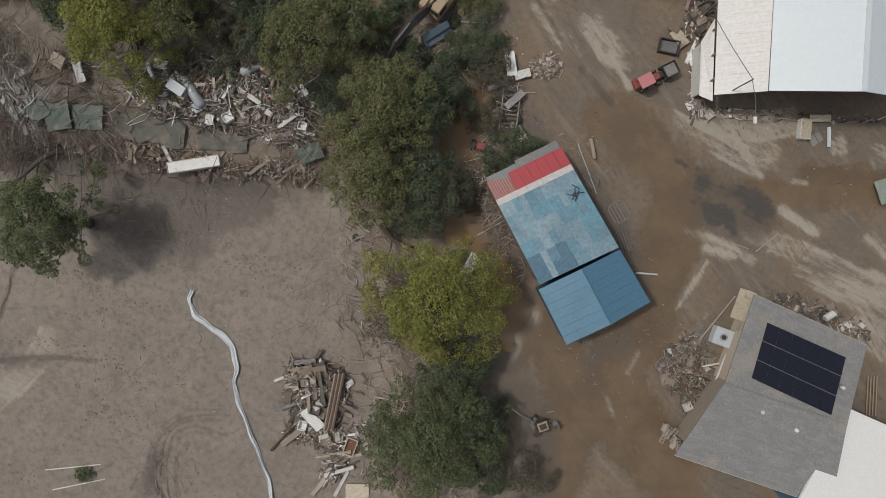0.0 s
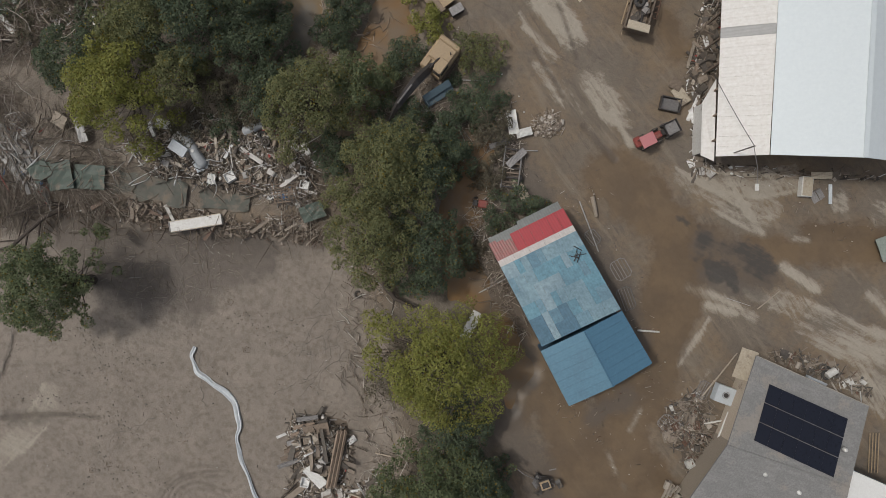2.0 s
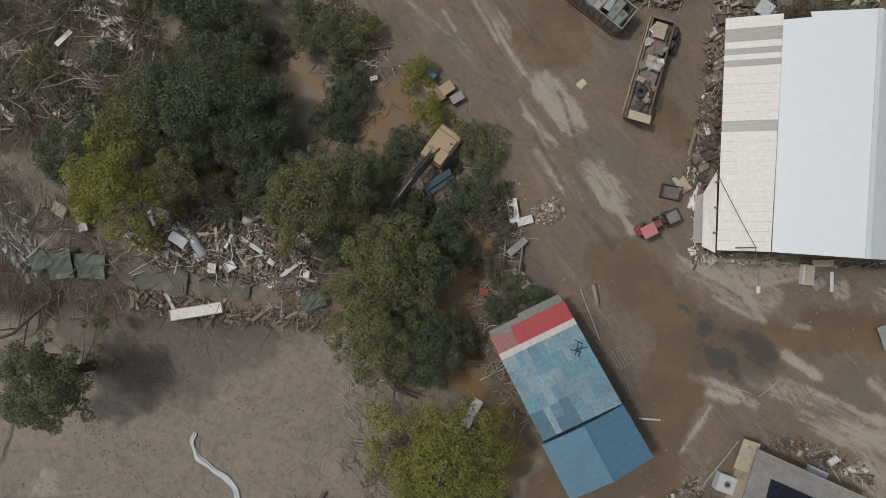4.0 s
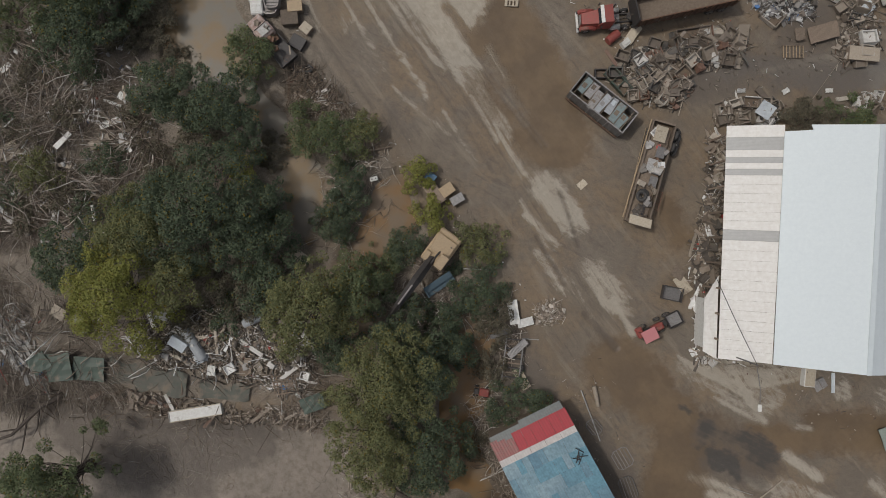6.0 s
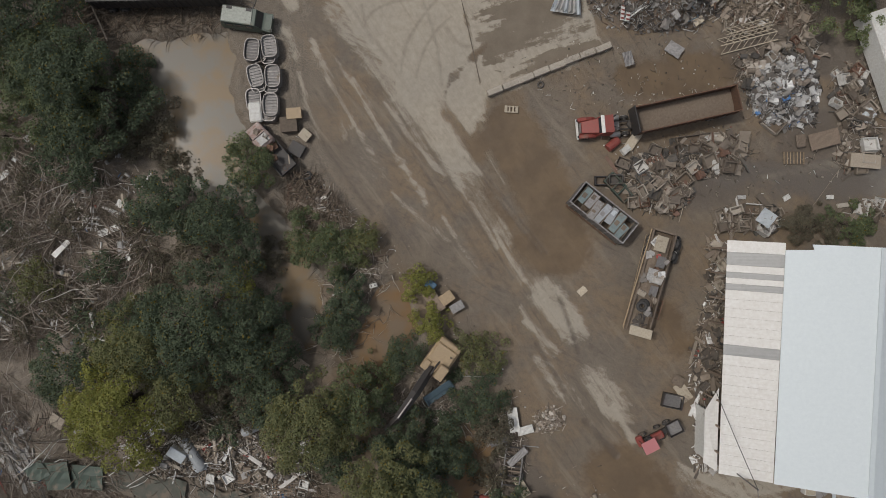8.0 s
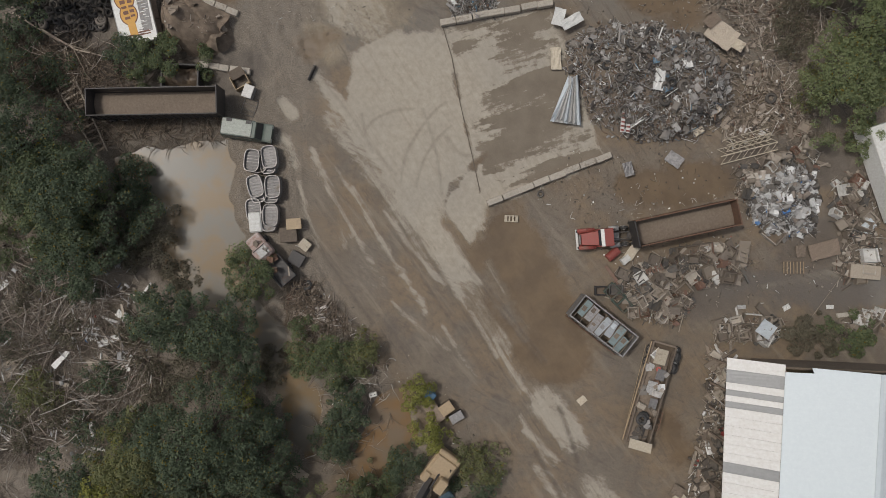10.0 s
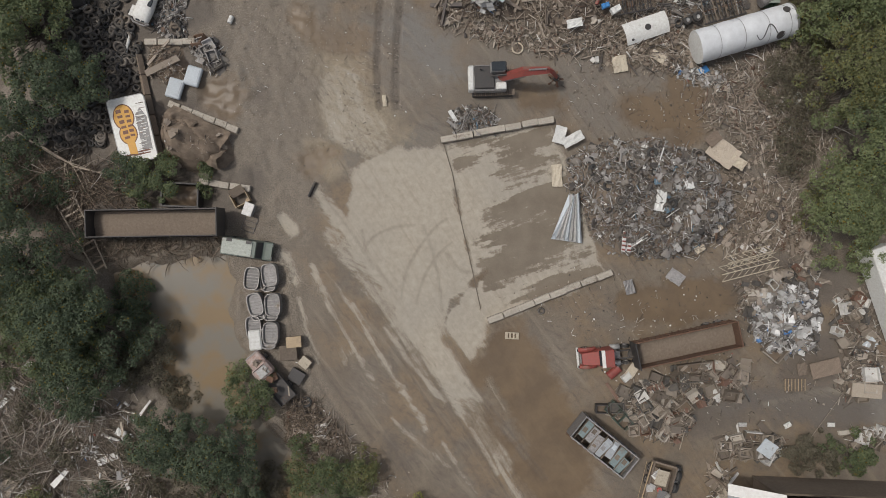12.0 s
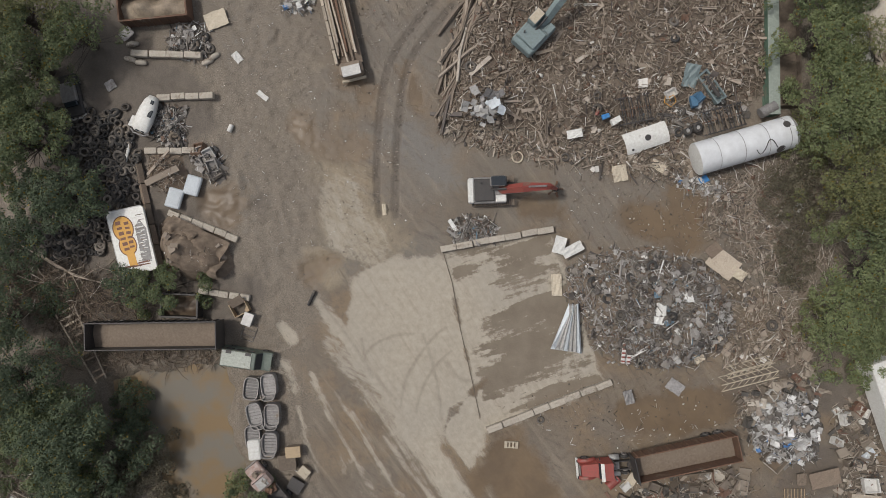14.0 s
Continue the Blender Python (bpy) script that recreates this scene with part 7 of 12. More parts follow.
def tub(m, material="grey", ribs=6, label="upturned oval stock tank of dull metal"):
    """Oval tub with a rolled rim and ribs across."""
    t = thing("stock_tank", m, label, "tank", "oval stock tanks beside the pond")
    l, w, h = 2.3, 1.55, 0.75
    ring = []
    for k in range(24):
        a = 2 * math.pi * k / 24
        c, s = math.cos(a), math.sin(a)
        ring.append((math.copysign(abs(c) ** 0.55, c) * l / 2, math.copysign(abs(s) ** 0.55, s) * w / 2))
    vs = [(x, y, 0) for x, y in ring] + [(x * 0.96, y * 0.95, h) for x, y in ring] + [(x * 0.88, y * 0.84, h - 0.02) for x, y in ring] + [(x * 0.86, y * 0.82, h - 0.25) for x, y in ring]
    fs = [(24 * j + k, 24 * j + (k + 1) % 24, 24 * (j + 1) + (k + 1) % 24, 24 * (j + 1) + k) for j in range(3) for k in range(24)] + [tuple(range(72, 96))]
    body = part("body", Geo().add(vs, fs), M[material], t)
    part("rim", Geo().tube([(x * 0.94, y * 0.93, h) for x, y in ring] + [(ring[0][0] * 0.94, ring[0][1] * 0.93, h)], 0.05, 6, False), M["steel"], t)
    for k in range(ribs):
        x = -l * 0.33 + l * 0.66 * k / (ribs - 1)
        part("rib", Geo().box((x, 0, h - 0.2), (0.07, w * 0.74, 0.08), 0.02), M["steel"], body)
    return t


tb = tub(pose(-17.25, 55.27, 0.35, 0, 0, 97))
for q, a, z in (((-18.95, 54.93), 84, 0.3), ((-18.62, 52.40), 104, 0.3), ((-16.91, 52.35), 92, 0.35), ((-17.12, 49.54), 90, 0.35),
                ((-18.42, 54.85), 100, 0.0), ((-18.47, 51.90), 100, 0.0), ((-18.87, 50.10), 95, 0.0), ((-17.19, 51.85), 92, 0.0), ((-17.40, 49.07), 92, 0.0), ((-17.48, 54.74), 95, 0.0)):
    copy_thing(tb, pose(*q, max(-0.3, lie(*q)) + z, 0, 0, a))
tb.matrix_basis = pose(-17.25, 55.27, lie(-17.25, 55.27) + 0.35, 0, 0, 97)
t = thing("stock_tank", pose(-18.69, 48.86, 0.55, 4, 0, 96), "white plastic tub lying on a stack", "tank")
part("body", Geo().box((0, 0, 0.1), (2.0, 1.25, 0.55), 0.25), M["white"], t)
part("lid_lip", Geo().box((0, 0, 0.37), (1.5, 0.85, 0.05), 0.02), M["white"], t)


def sign_board(m):
    """Salvaged restaurant sign: ochre lettering on white."""
    s = thing("sign_board", m, "big battered white sign with a peeling ochre emblem", "sign")
    ring = []
    for cx, cy, a0 in ((1.45, 2.8, 0), (-1.45, 2.8, 90), (-1.45, -2.8, 180), (1.45, -2.8, 270)):
        ring += [(cx + 0.35 * math.cos(radians(a0 + 18 * k)), cy + 0.35 * math.sin(radians(a0 + 18 * k))) for k in range(6)]
    part("board", Geo().slab(ring, [0.4] * len(ring), 0.3), M["white"], s)
    part("rim", Geo().tube([(x, y, 0.38) for x, y in ring + ring[:1]], 0.05, 5, False), M["silver"], s)
    oval = lambda cx, cy, rx, ry, n=26: [(cx + rx * math.cos(2 * math.pi * k / n), cy + ry * math.sin(2 * math.pi * k / n)) for k in range(n)]
    for cx, cy, rx, ry, z, c, lab in ((-0.5, 1.3, 1.02, 1.25, 0.418, "letter", "brown outline of an oval emblem"), (-0.5, 1.3, 0.92, 1.15, 0.426, "yellow", "ochre oval emblem"),
                                      (-0.42, -0.35, 0.88, 1.05, 0.414, "letter", "brown outline of an oval emblem"), (-0.42, -0.35, 0.78, 0.95, 0.422, "yellow", "ochre oval emblem")):
        part("emblem", Geo().slab(oval(cx, cy, rx, ry), [z] * 26, 0.016), M[c], s, lab)
    part("emblem", Geo().slab([(-0.75, -1.1), (-0.7, -2.3), (0.05, -2.4), (0.0, -1.1)], [0.418] * 4, 0.016), M["yellow"], s, "ochre foot of an emblem")
    for k in range(6):
        part("print_bar", Geo().box((-0.78 + 0.03 * k, 1.95 - k * 0.52, 0.436), (0.5, 0.34 - 0.1 * (k % 2), 0.014), 0.003, pose(0, 0, 0, 0, 0, 3)), M["letter"], s)
        part("print_bar", Geo().box((-0.16 + 0.03 * k, 1.75 - k * 0.46, 0.436), (0.44, 0.28 - 0.08 * (k % 2), 0.014), 0.003, pose(0, 0, 0, 0, 0, -2)), M["letter"], s)
    part("peeled_field", Geo().slab([(0.62, 1.3), (0.55, -2.1), (1.5, -2.3), (1.66, 0.9), (1.2, 1.9)], [0.407] * 5, 0.008), M["grey"], s, "bare grey-brown patch where the face has peeled")
    rnd = random.Random(2)
    for k in range(30):
        part("peeled_patch", Geo().box((rnd.uniform(0.55, 1.35), 2.5 - k * 0.16, 0.412), (rnd.uniform(0.25, 0.9), rnd.uniform(0.03, 0.09), 0.008), 0.002, pose(0, 0, 0, 0, 0, rnd.uniform(-4, 4))), M[("white", "brown", "white")[k % 3]], s)
    for k in range(7):
        part("peeled_patch", Geo().box((rnd.uniform(-0.8, 0.9), -2.35 + rnd.uniform(-0.25, 0.25), 0.411), (rnd.uniform(0.4, 1.2), rnd.uniform(0.06, 0.2), 0.008), 0.002), M["letter"], s)
    for sx in (-1.2, 1.2):
        for sy in (-2.2, 2.2):
            part("prop", Geo().box((sx, sy, -0.75), (0.16, 0.16, 1.7), 0.02), M["wood"], s, "timber prop under the sign")
    return s


sign_board(pose(-30.22, 69.35, 1.5, 3, 0, 12.5))


def block_wall(p, q, n, label, z=0.0, h=0.62, w=0.62):
    wall = thing("block_wall", Matrix.Identity(4), label, "wall")
    d = Vector((q[0] - p[0], q[1] - p[1]))
    a = math.degrees(math.atan2(d.y, d.x))
    L = d.length / n
    rnd = random.Random(int(p[0] * 10))
    me = Geo().box((0, 0, h / 2), (L - 0.04, w, h), 0.05).box((0, 0, h + 0.02), (L * 0.5, 0.1, 0.05), 0.02).mesh("concrete_block")
    for k in range(n):
        x, y = lerp(p, q, (k + 0.5) / n)
        b = part("concrete_block", me, M["concrete"], wall)
        b.matrix_basis = pose(x + rnd.uniform(-0.05, 0.05), y + rnd.uniform(-0.05, 0.05), z, 0, 0, a + rnd.uniform(-1.5, 1.5))


block_wall((4.16, 50.74), (16.44, 55.62), 8, "row of pale concrete blocks edging the slab")
block_wall((-0.45, 68.63), (10.67, 70.67), 7, "row of muddy concrete blocks edging the slab")
block_wall((-30.97, 87.89), (-24.07, 87.58), 4, "short row of concrete blocks", z=0.1)
block_wall((-28.40, 83.45), (-22.90, 83.75), 4, "short row of concrete blocks", z=0.1)
block_wall((-29.66, 78.17), (-24.66, 78.29), 4, "row of half-buried concrete blocks", z=0.0)
block_wall((-27.31, 72.17), (-20.46, 69.52), 6, "crooked row of concrete blocks by a soil heap", z=0.0)
block_wall((-24.26, 64.48), (-19.26, 63.76), 5, "row of concrete blocks beside a black trailer", z=0.1)

# ---- trees and bushes ----
def leaf_mesh(name, centres, radii, count, size, rng, squash=0.75, up=0.35):
    """Pointed leaves on the shells of many lobes."""
    w = radii ** 2
    k = rng.choice(len(radii), count, p=w / w.sum())
    d = rng.normal(size=(count, 3))
    d[:, 2] = np.abs(d[:, 2]) * (1 - up * 0.3) - 0.35 * rng.random(count)
    d /= np.linalg.norm(d, axis=1)[:, None]
    pos = centres[k] + d * (radii[k] * rng.uniform(0.6, 1.15, count) ** 0.8)[:, None] * np.array([1, 1, squash])
    nrm = d + rng.normal(scale=0.55, size=(count, 3)) + np.array([0, 0, up])
    nrm /= np.linalg.norm(nrm, axis=1)[:, None]
    t = np.cross(nrm, rng.normal(size=(count, 3)))
    t /= np.linalg.norm(t, axis=1)[:, None]
    b = np.cross(nrm, t)
    s = rng.uniform(0.6, 1.25, count)[:, None] * size
    v = np.stack([pos - t * s * 0.62, pos + t * s * 0.42 + b * s * 0.42, pos + t * s * 0.42 - b * s * 0.42], 1).reshape(-1, 3)
    me = bpy.data.meshes.new(name)
    me.vertices.add(len(v))
    me.vertices.foreach_set("co", v.ravel())
    me.loops.add(count * 3)
    me.loops.foreach_set("vertex_index", np.arange(count * 3))
    me.polygons.add(count)
    me.polygons.foreach_set("loop_start", np.arange(0, count * 3, 3))
    me.update(calc_edges=True)
    return me


def tree(x, y, r, h, leaf, seed, label, stretch=1.0, turn=0.0, thick=1.0, low=0.3, leaf_size=0.195, name="tree"):
    """Tapered trunk, limbs reaching into lobes, and a ragged crown of leaves."""
    rng = np.random.default_rng(seed)
    z0 = lie(x, y) - 0.15
    t = thing(name, pose(x, y, z0), label, "tree" if name == "tree" else "bush")
    n = int(16 + r * r * 2.6)
    i = np.arange(n)
    a = i * 2.39996 + rng.normal(0, 0.45, n) + rng.random() * 6.28
    ragged = 1 + 0.16 * np.sin(2 * a + rng.random() * 6) + 0.12 * np.sin(3 * a + rng.random() * 6) + rng.normal(0, 0.07, n)
    rho = np.sqrt((i + rng.random(n)) / n) * 0.92
    rho = rho * np.where(rho > 0.45, ragged, 1.0)
    c, s = math.cos(radians(turn)), math.sin(radians(turn))
    ex, ey = rho * np.cos(a) * r * stretch, rho * np.sin(a) * r
    cz = h * (low + (0.92 - low) * np.sqrt(np.clip(1 - rho ** 2, 0, 1)) * rng.uniform(0.5, 1.0, n))
    cen = np.stack([ex * c - ey * s, ex * s + ey * c, cz], 1)
    rad = (0.34 + 0.085 * r) * rng.uniform(0.6, 1.5, n) * (1 - 0.2 * rho)
    if name == "tree":  # a full heart to the crown
        cen, rad = np.vstack([cen, [[0, 0, h * (low + 0.42)]]]), np.append(rad, r * 0.5)
    count = int(thick * 84 * math.pi * r * r * stretch * (0.3 / leaf_size) ** 1.6)
    me = leaf_mesh("crown", cen, rad, count, leaf_size, rng)
    part("crown", me, M[leaf], t)
    g = Geo()
    tr = 0.05 + 0.035 * h
    top = h * (low + 0.25)
    sway = rng.uniform(-0.3, 0.3, 2) * (h / 8)
    g.tube([(0, 0, -0.3), (sway[0] * 0.3, sway[1] * 0.3, top * 0.5), (sway[0], sway[1], top)], [tr * 1.3, tr, tr * 0.65], 8)
    for k in range(n):
        f = rng.uniform(0.2, 0.6)
        p0 = Vector((sway[0] * f, sway[1] * f, top * f))
        p2 = Vector(cen[k])
        p1 = p0.lerp(p2, 0.5) - Vector((0, 0, 0.06 * r))
        g.tube([p0, p1, p2], [tr * 0.13, tr * 0.06, tr * 0.03], 4, False)
        e = p2 + Vector(rng.normal(size=3)) * rad[k] * 0.7
        g.tube([p2, e], [tr * 0.05, 0.012], 3, False)
    part("trunk", g, M["bark"], t)
    return t


COUNT = itertools.count(100)


def grow(x, y, r, h, leaf, stretch, turn, density, label):
    """A tree: place, crown radius, height, leaves, stretch, turn, density."""
    tree(x, y, r, h, leaf, next(COUNT), label, stretch, turn, density)


def bush(x, y, r, h, leaf, stretch, turn, density, label):
    tree(x, y, r, h, leaf, 200 + next(COUNT), label, stretch, turn, density, low=0.15, leaf_size=0.175, name="bush")


grow(-0.30, -4.70, 6.7, 10.0, "leaf_yellow", 1.0, 0, 1.0, "tall tree with yellowing autumn leaves")
grow(-0.95, -17.40, 6.2, 9.0, "leaf_green", 1.1, 0, 1.1, "dense green broadleaf tree beside the field")
grow(2.48, -15.84, 3.6, 7.0, "leaf_dark", 1.0, 0, 1.0, "dark green tree beside the field")
grow(-5.35, 12.83, 4.9, 10.0, "leaf_olive", 1.2, 0, 1.0, "tall olive-green tree on the creek bank")
grow(-6.74, 6.81, 4.4, 8.5, "leaf_olive", 1.25, 90, 1.0, "olive-green tree on the creek bank")
grow(-1.85, 5.98, 3.9, 6.0, "leaf_dark", 1.5, 100, 1.0, "dark shaded tree on the creek bank")
grow(-2.36, 13.30, 3.8, 7.5, "leaf_dark", 1.2, 30, 1.0, "dark green tree on the creek bank")
grow(-12.27, 19.46, 4.7, 9.5, "leaf_olive", 1.1, 70, 1.0, "olive tree rising from flood debris")
grow(-8.59, 21.13, 3.0, 8.0, "leaf_green", 1.2, 80, 1.0, "green tree rising from flood debris")
grow(-30.39, 20.76, 4.9, 9.0, "leaf_yellow", 1.25, 80, 1.0, "yellow-green tree above flood debris")
grow(-24.92, 22.06, 3.0, 7.5, "leaf_olive", 1.2, 80, 0.9, "olive tree above flood debris")
grow(-36.60, 2.60, 5.0, 12.0, "leaf_green", 1.1, 40, 1.2, "sparse green tree leaning over the field")
grow(-22.76, 28.35, 6.0, 9.0, "leaf_dark", 1.25, 10, 1.0, "large dark green tree beside the creek")
grow(-28.44, 26.27, 4.5, 8.0, "leaf_olive", 1.1, 0, 0.9, "olive-green tree over dead brush")
grow(-18.42, 25.72, 4.0, 7.0, "leaf_dark", 1.1, 60, 1.0, "dark green tree beside the creek")
grow(-35.17, 23.87, 3.6, 6.0, "leaf_dark", 1.3, 0, 0.8, "dark green tree over dead brush")
grow(-21.93, 38.05, 4.2, 5.5, "leaf_dark", 1.4, -15, 1.1, "dark rounded thicket beside the pond")
grow(-26.76, 39.67, 3.4, 6.0, "leaf_dark", 1.1, 0, 0.9, "dark green small tree by the pond")
grow(-34.20, 51.00, 5.2, 8.5, "leaf_dark", 1.15, 20, 1.0, "tall dark green tree west of the pond")
grow(-34.60, 45.90, 4.2, 5.5, "leaf_dark", 1.1, 60, 1.0, "dark green tree overhanging the pond")
grow(-40.60, 56.20, 5.4, 8.5, "leaf_dark", 1.1, 50, 1.0, "tall dark green tree west of the yard")
grow(-35.39, 49.58, 4.6, 6.5, "leaf_green", 1.1, 80, 1.0, "green tree overhanging the pond")
bush(-28.40, 47.20, 2.5, 1.9, "leaf_dull", 1.3, 80, 0.7, "muddy dark bush at the edge of the pond")
grow(-36.37, 73.57, 4.0, 6.5, "leaf_dark", 1.2, 0, 1.1, "dark green tree over a heap of tyres")
grow(-39.20, 78.40, 4.6, 8.5, "leaf_green", 1.2, 70, 1.1, "feathery grey-green tree west of the yard")
grow(-39.20, 86.00, 4.8, 8.5, "leaf_green", 1.2, 80, 1.1, "feathery dark tree west of the yard")
grow(-34.58, 88.52, 3.2, 6.5, "leaf_green", 1.2, 50, 0.7, "thin green tree west of the yard")
grow(37.20, 61.58, 4.6, 8.0, "leaf_bright", 1.1, 70, 1.0, "bright green tree at the yard's edge")
grow(39.76, 66.74, 5.0, 9.0, "leaf_bright", 1.1, 70, 1.0, "green tree at the yard's edge")
grow(38.71, 74.46, 5.4, 8.5, "leaf_olive", 1.1, 70, 0.9, "green tree east of the scrap heaps")
grow(36.62, 82.19, 4.8, 7.5, "leaf_bright", 1.1, 80, 0.85, "bright green tree east of the scrap heaps")
grow(39.00, 80.94, 5.0, 9.0, "leaf_bright", 1.0, 0, 0.9, "green tree east of the scrap heaps")
grow(35.06, 88.36, 3.9, 7.5, "leaf_bright", 1.1, 70, 1.0, "bright leafy tree beside a green girder")
grow(35.56, 93.52, 4.5, 8.0, "leaf_green", 1.1, 0, 1.0, "green tree beside a green girder")
grow(42.07, 69.82, 5.5, 10.0, "leaf_green", 1.0, 0, 0.9, "green tree east of the yard")
grow(42.02, 86.01, 5.0, 10.0, "leaf_olive", 1.0, 0, 0.8, "olive tree east of the yard")
grow(0.88, -11.34, 3.4, 6.5, "leaf_dark", 1.2, 60, 1.0, "dark green tree between two larger trees")
grow(-40.40, 81.90, 4.0, 7.0, "leaf_green", 1.1, 30, 1.1, "dark tree west of the yard")
grow(-40.30, 69.88, 3.2, 7.0, "leaf_dark", 1.2, 10, 0.9, "dark tree behind a salvaged sign")
grow(-39.65, 90.21, 4.4, 8.5, "leaf_olive", 1.1, 10, 0.9, "feathery olive tree west of the yard")
grow(-41.80, 62.00, 3.2, 6.0, "leaf_dark", 1.1, 10, 0.9, "dark tree beside the pond")

bush(-42.60, 50.80, 2.6, 2.6, "leaf_green", 1.2, 30, 0.6, "grey-green bush at the edge of the wood")
bush(-43.40, 46.60, 2.2, 2.2, "leaf_green", 1.2, 70, 0.5, "grey-green bush at the edge of the wood")
grow(-37.60, 52.60, 4.4, 7.0, "leaf_green", 1.1, 10, 1.0, "green tree in the western wood")
bush(-27.20, 32.40, 2.4, 2.2, "leaf_dull", 1.20, 20, 0.50, "half-dead growth in dead brush")
bush(-31.20, 29.20, 2.4, 2.2, "leaf_dark", 1.20, 60, 0.50, "dark growth in dead brush")
grow(-16.80, 21.80, 3.2, 5.0, "leaf_dark", 1.2, 60, 0.9, "dark tree rising from flood debris")

bush(-11.94, 35.76, 3.4, 3.6, "leaf_green", 1.3, 0, 0.9, "green willow bush on the creek bank")
bush(-8.11, 36.03, 2.2, 3.2, "leaf_olive", 1.0, 0, 0.9, "olive bush on the creek bank")
bush(-9.84, 29.77, 2.8, 2.6, "leaf_dark", 1.3, 80, 1.0, "dark bramble bush beside brown water")
bush(-10.95, 27.29, 2.2, 2.4, "leaf_dark", 1.2, 80, 1.0, "dark bramble bush beside brown water")
bush(-2.66, 31.92, 1.7, 3.0, "leaf_yellow", 1.2, 60, 1.0, "bright yellow-green bush at the road edge")
bush(-1.46, 28.10, 1.9, 2.8, "leaf_yellow", 1.1, 60, 1.0, "bright yellow-green bush at the road edge")
bush(3.92, 24.79, 2.1, 2.4, "leaf_olive", 1.3, 40, 0.6, "thin olive bush at the road edge")
bush(2.27, 25.89, 1.5, 2.5, "leaf_olive", 1.2, 70, 0.7, "thin olive bush at the road edge")
bush(3.38, 20.63, 2.9, 2.0, "leaf_dark", 1.3, 60, 0.8, "low dark thicket beside the creek")
bush(-4.09, 24.79, 2.2, 2.4, "leaf_dark", 1.1, 0, 0.9, "dark bush beside an excavator")
bush(-6.50, 22.92, 2.6, 3.5, "leaf_green", 1.1, 0, 0.9, "green bush under the creek trees")
bush(6.95, 9.59, 2.6, 2.2, "leaf_dark", 1.5, 20, 0.8, "dark green bush behind the shed")
bush(1.14, 14.61, 2.2, 3.4, "leaf_dark", 1.0, 0, 1.0, "dark green bush beside brown water")
bush(-5.14, -6.54, 3.3, 3.6, "leaf_dull", 1.1, 60, 0.35, "half-bare muddy bush at the field's edge")
bush(8.68, -22.33, 2.4, 3.0, "leaf_dull", 1.3, -40, 0.45, "half-bare muddy bush beside the road")
bush(4.22, -19.69, 2.4, 3.4, "leaf_dull", 1.2, -60, 0.6, "muddy bush beside the road")
bush(-18.98, 43.70, 2.6, 3.4, "leaf_green", 1.2, -45, 1.0, "green bush growing over a wrecked truck")
bush(-20.34, 45.77, 1.2, 2.6, "leaf_bright", 1.2, 80, 0.7, "sprig of green bush by the pond")
bush(-27.34, 64.65, 3.1, 3.8, "leaf_green", 1.4, 0, 0.8, "green bush over the black trailer")
bush(-30.60, 65.19, 2.2, 3.0, "leaf_dark", 1.2, 0, 0.8, "dark bush behind a salvaged sign")
bush(40.97, 57.13, 2.0, 3.2, "leaf_bright", 1.2, 80, 1.1, "bright round bush beside a white trailer")
bush(36.19, 37.48, 2.3, 1.8, "leaf_dull", 1.6, 0, 0.9, "muddy brush behind the warehouse")
bush(39.52, 37.75, 2.2, 1.8, "leaf_green", 1.6, 0, 0.8, "low green brush behind the warehouse")
bush(33.46, 84.12, 1.4, 2.6, "leaf_bright", 1.0, 0, 0.9, "bright weed clump beside a girder")
bush(36.23, 74.82, 3.4, 2.2, "leaf_dull", 1.2, 50, 0.5, "muddy brush under the trees")
bush(34.60, 70.98, 2.6, 1.8, "leaf_dull", 1.2, 50, 0.4, "muddy brush under the trees")
bush(35.67, 79.20, 3.0, 2.4, "leaf_olive", 1.2, 50, 0.6, "olive scrub east of the scrap heaps")
bush(-40.07, 32.26, 2.4, 2.5, "leaf_olive", 1.1, 50, 0.6, "small olive bush in dead brush")
bush(-20.13, 31.68, 1.8, 3.0, "leaf_yellow", 1.1, 50, 0.7, "small yellow-green bush by the creek")
bush(-4.88, 13.08, 3.0, 4.0, "leaf_dark", 1.2, 50, 0.9, "dark undergrowth by the creek")
bush(-4.65, 17.60, 3.0, 4.0, "leaf_dark", 1.2, 50, 0.9, "dark undergrowth by the creek")
bush(-10.68, 15.39, 2.6, 3.6, "leaf_dark", 1.2, 80, 0.9, "dark undergrowth beside flood debris")
bush(-20.02, 21.40, 4.0, 3.6, "leaf_dull", 1.3, 0, 0.5, "half-dead thicket under the trees")
bush(-37.04, -23.29, 0.8, 0.8, "leaf_green", 1.2, 0, 1.0, "small clump of weeds in the field mud")
bush(4.36, -17.64, 2.3, 3.2, "leaf_dark", 1.4, 90, 1.0, "dark green bush beside the road")
bush(4.70, -22.06, 2.2, 3.0, "leaf_dark", 1.2, 90, 1.0, "dark green bush beside the road")
bush(4.74, 17.86, 2.4, 2.2, "leaf_dull", 1.2, 90, 0.7, "muddy bush beside a wrecked frame")
bush(4.66, 13.18, 1.6, 1.8, "leaf_dull", 1.2, 90, 0.7, "muddy bush beside a wrecked frame")
bush(33.66, 74.84, 2.6, 1.8, "leaf_dull", 1.2, 60, 0.6, "dull scrub beside the scrap yard")
bush(34.23, 67.14, 2.2, 1.6, "leaf_dull", 1.2, 60, 0.6, "dull scrub beside the scrap yard")
bush(36.45, 62.19, 2.0, 1.8, "leaf_olive", 1.2, 60, 0.7, "olive scrub beside the scrap yard")
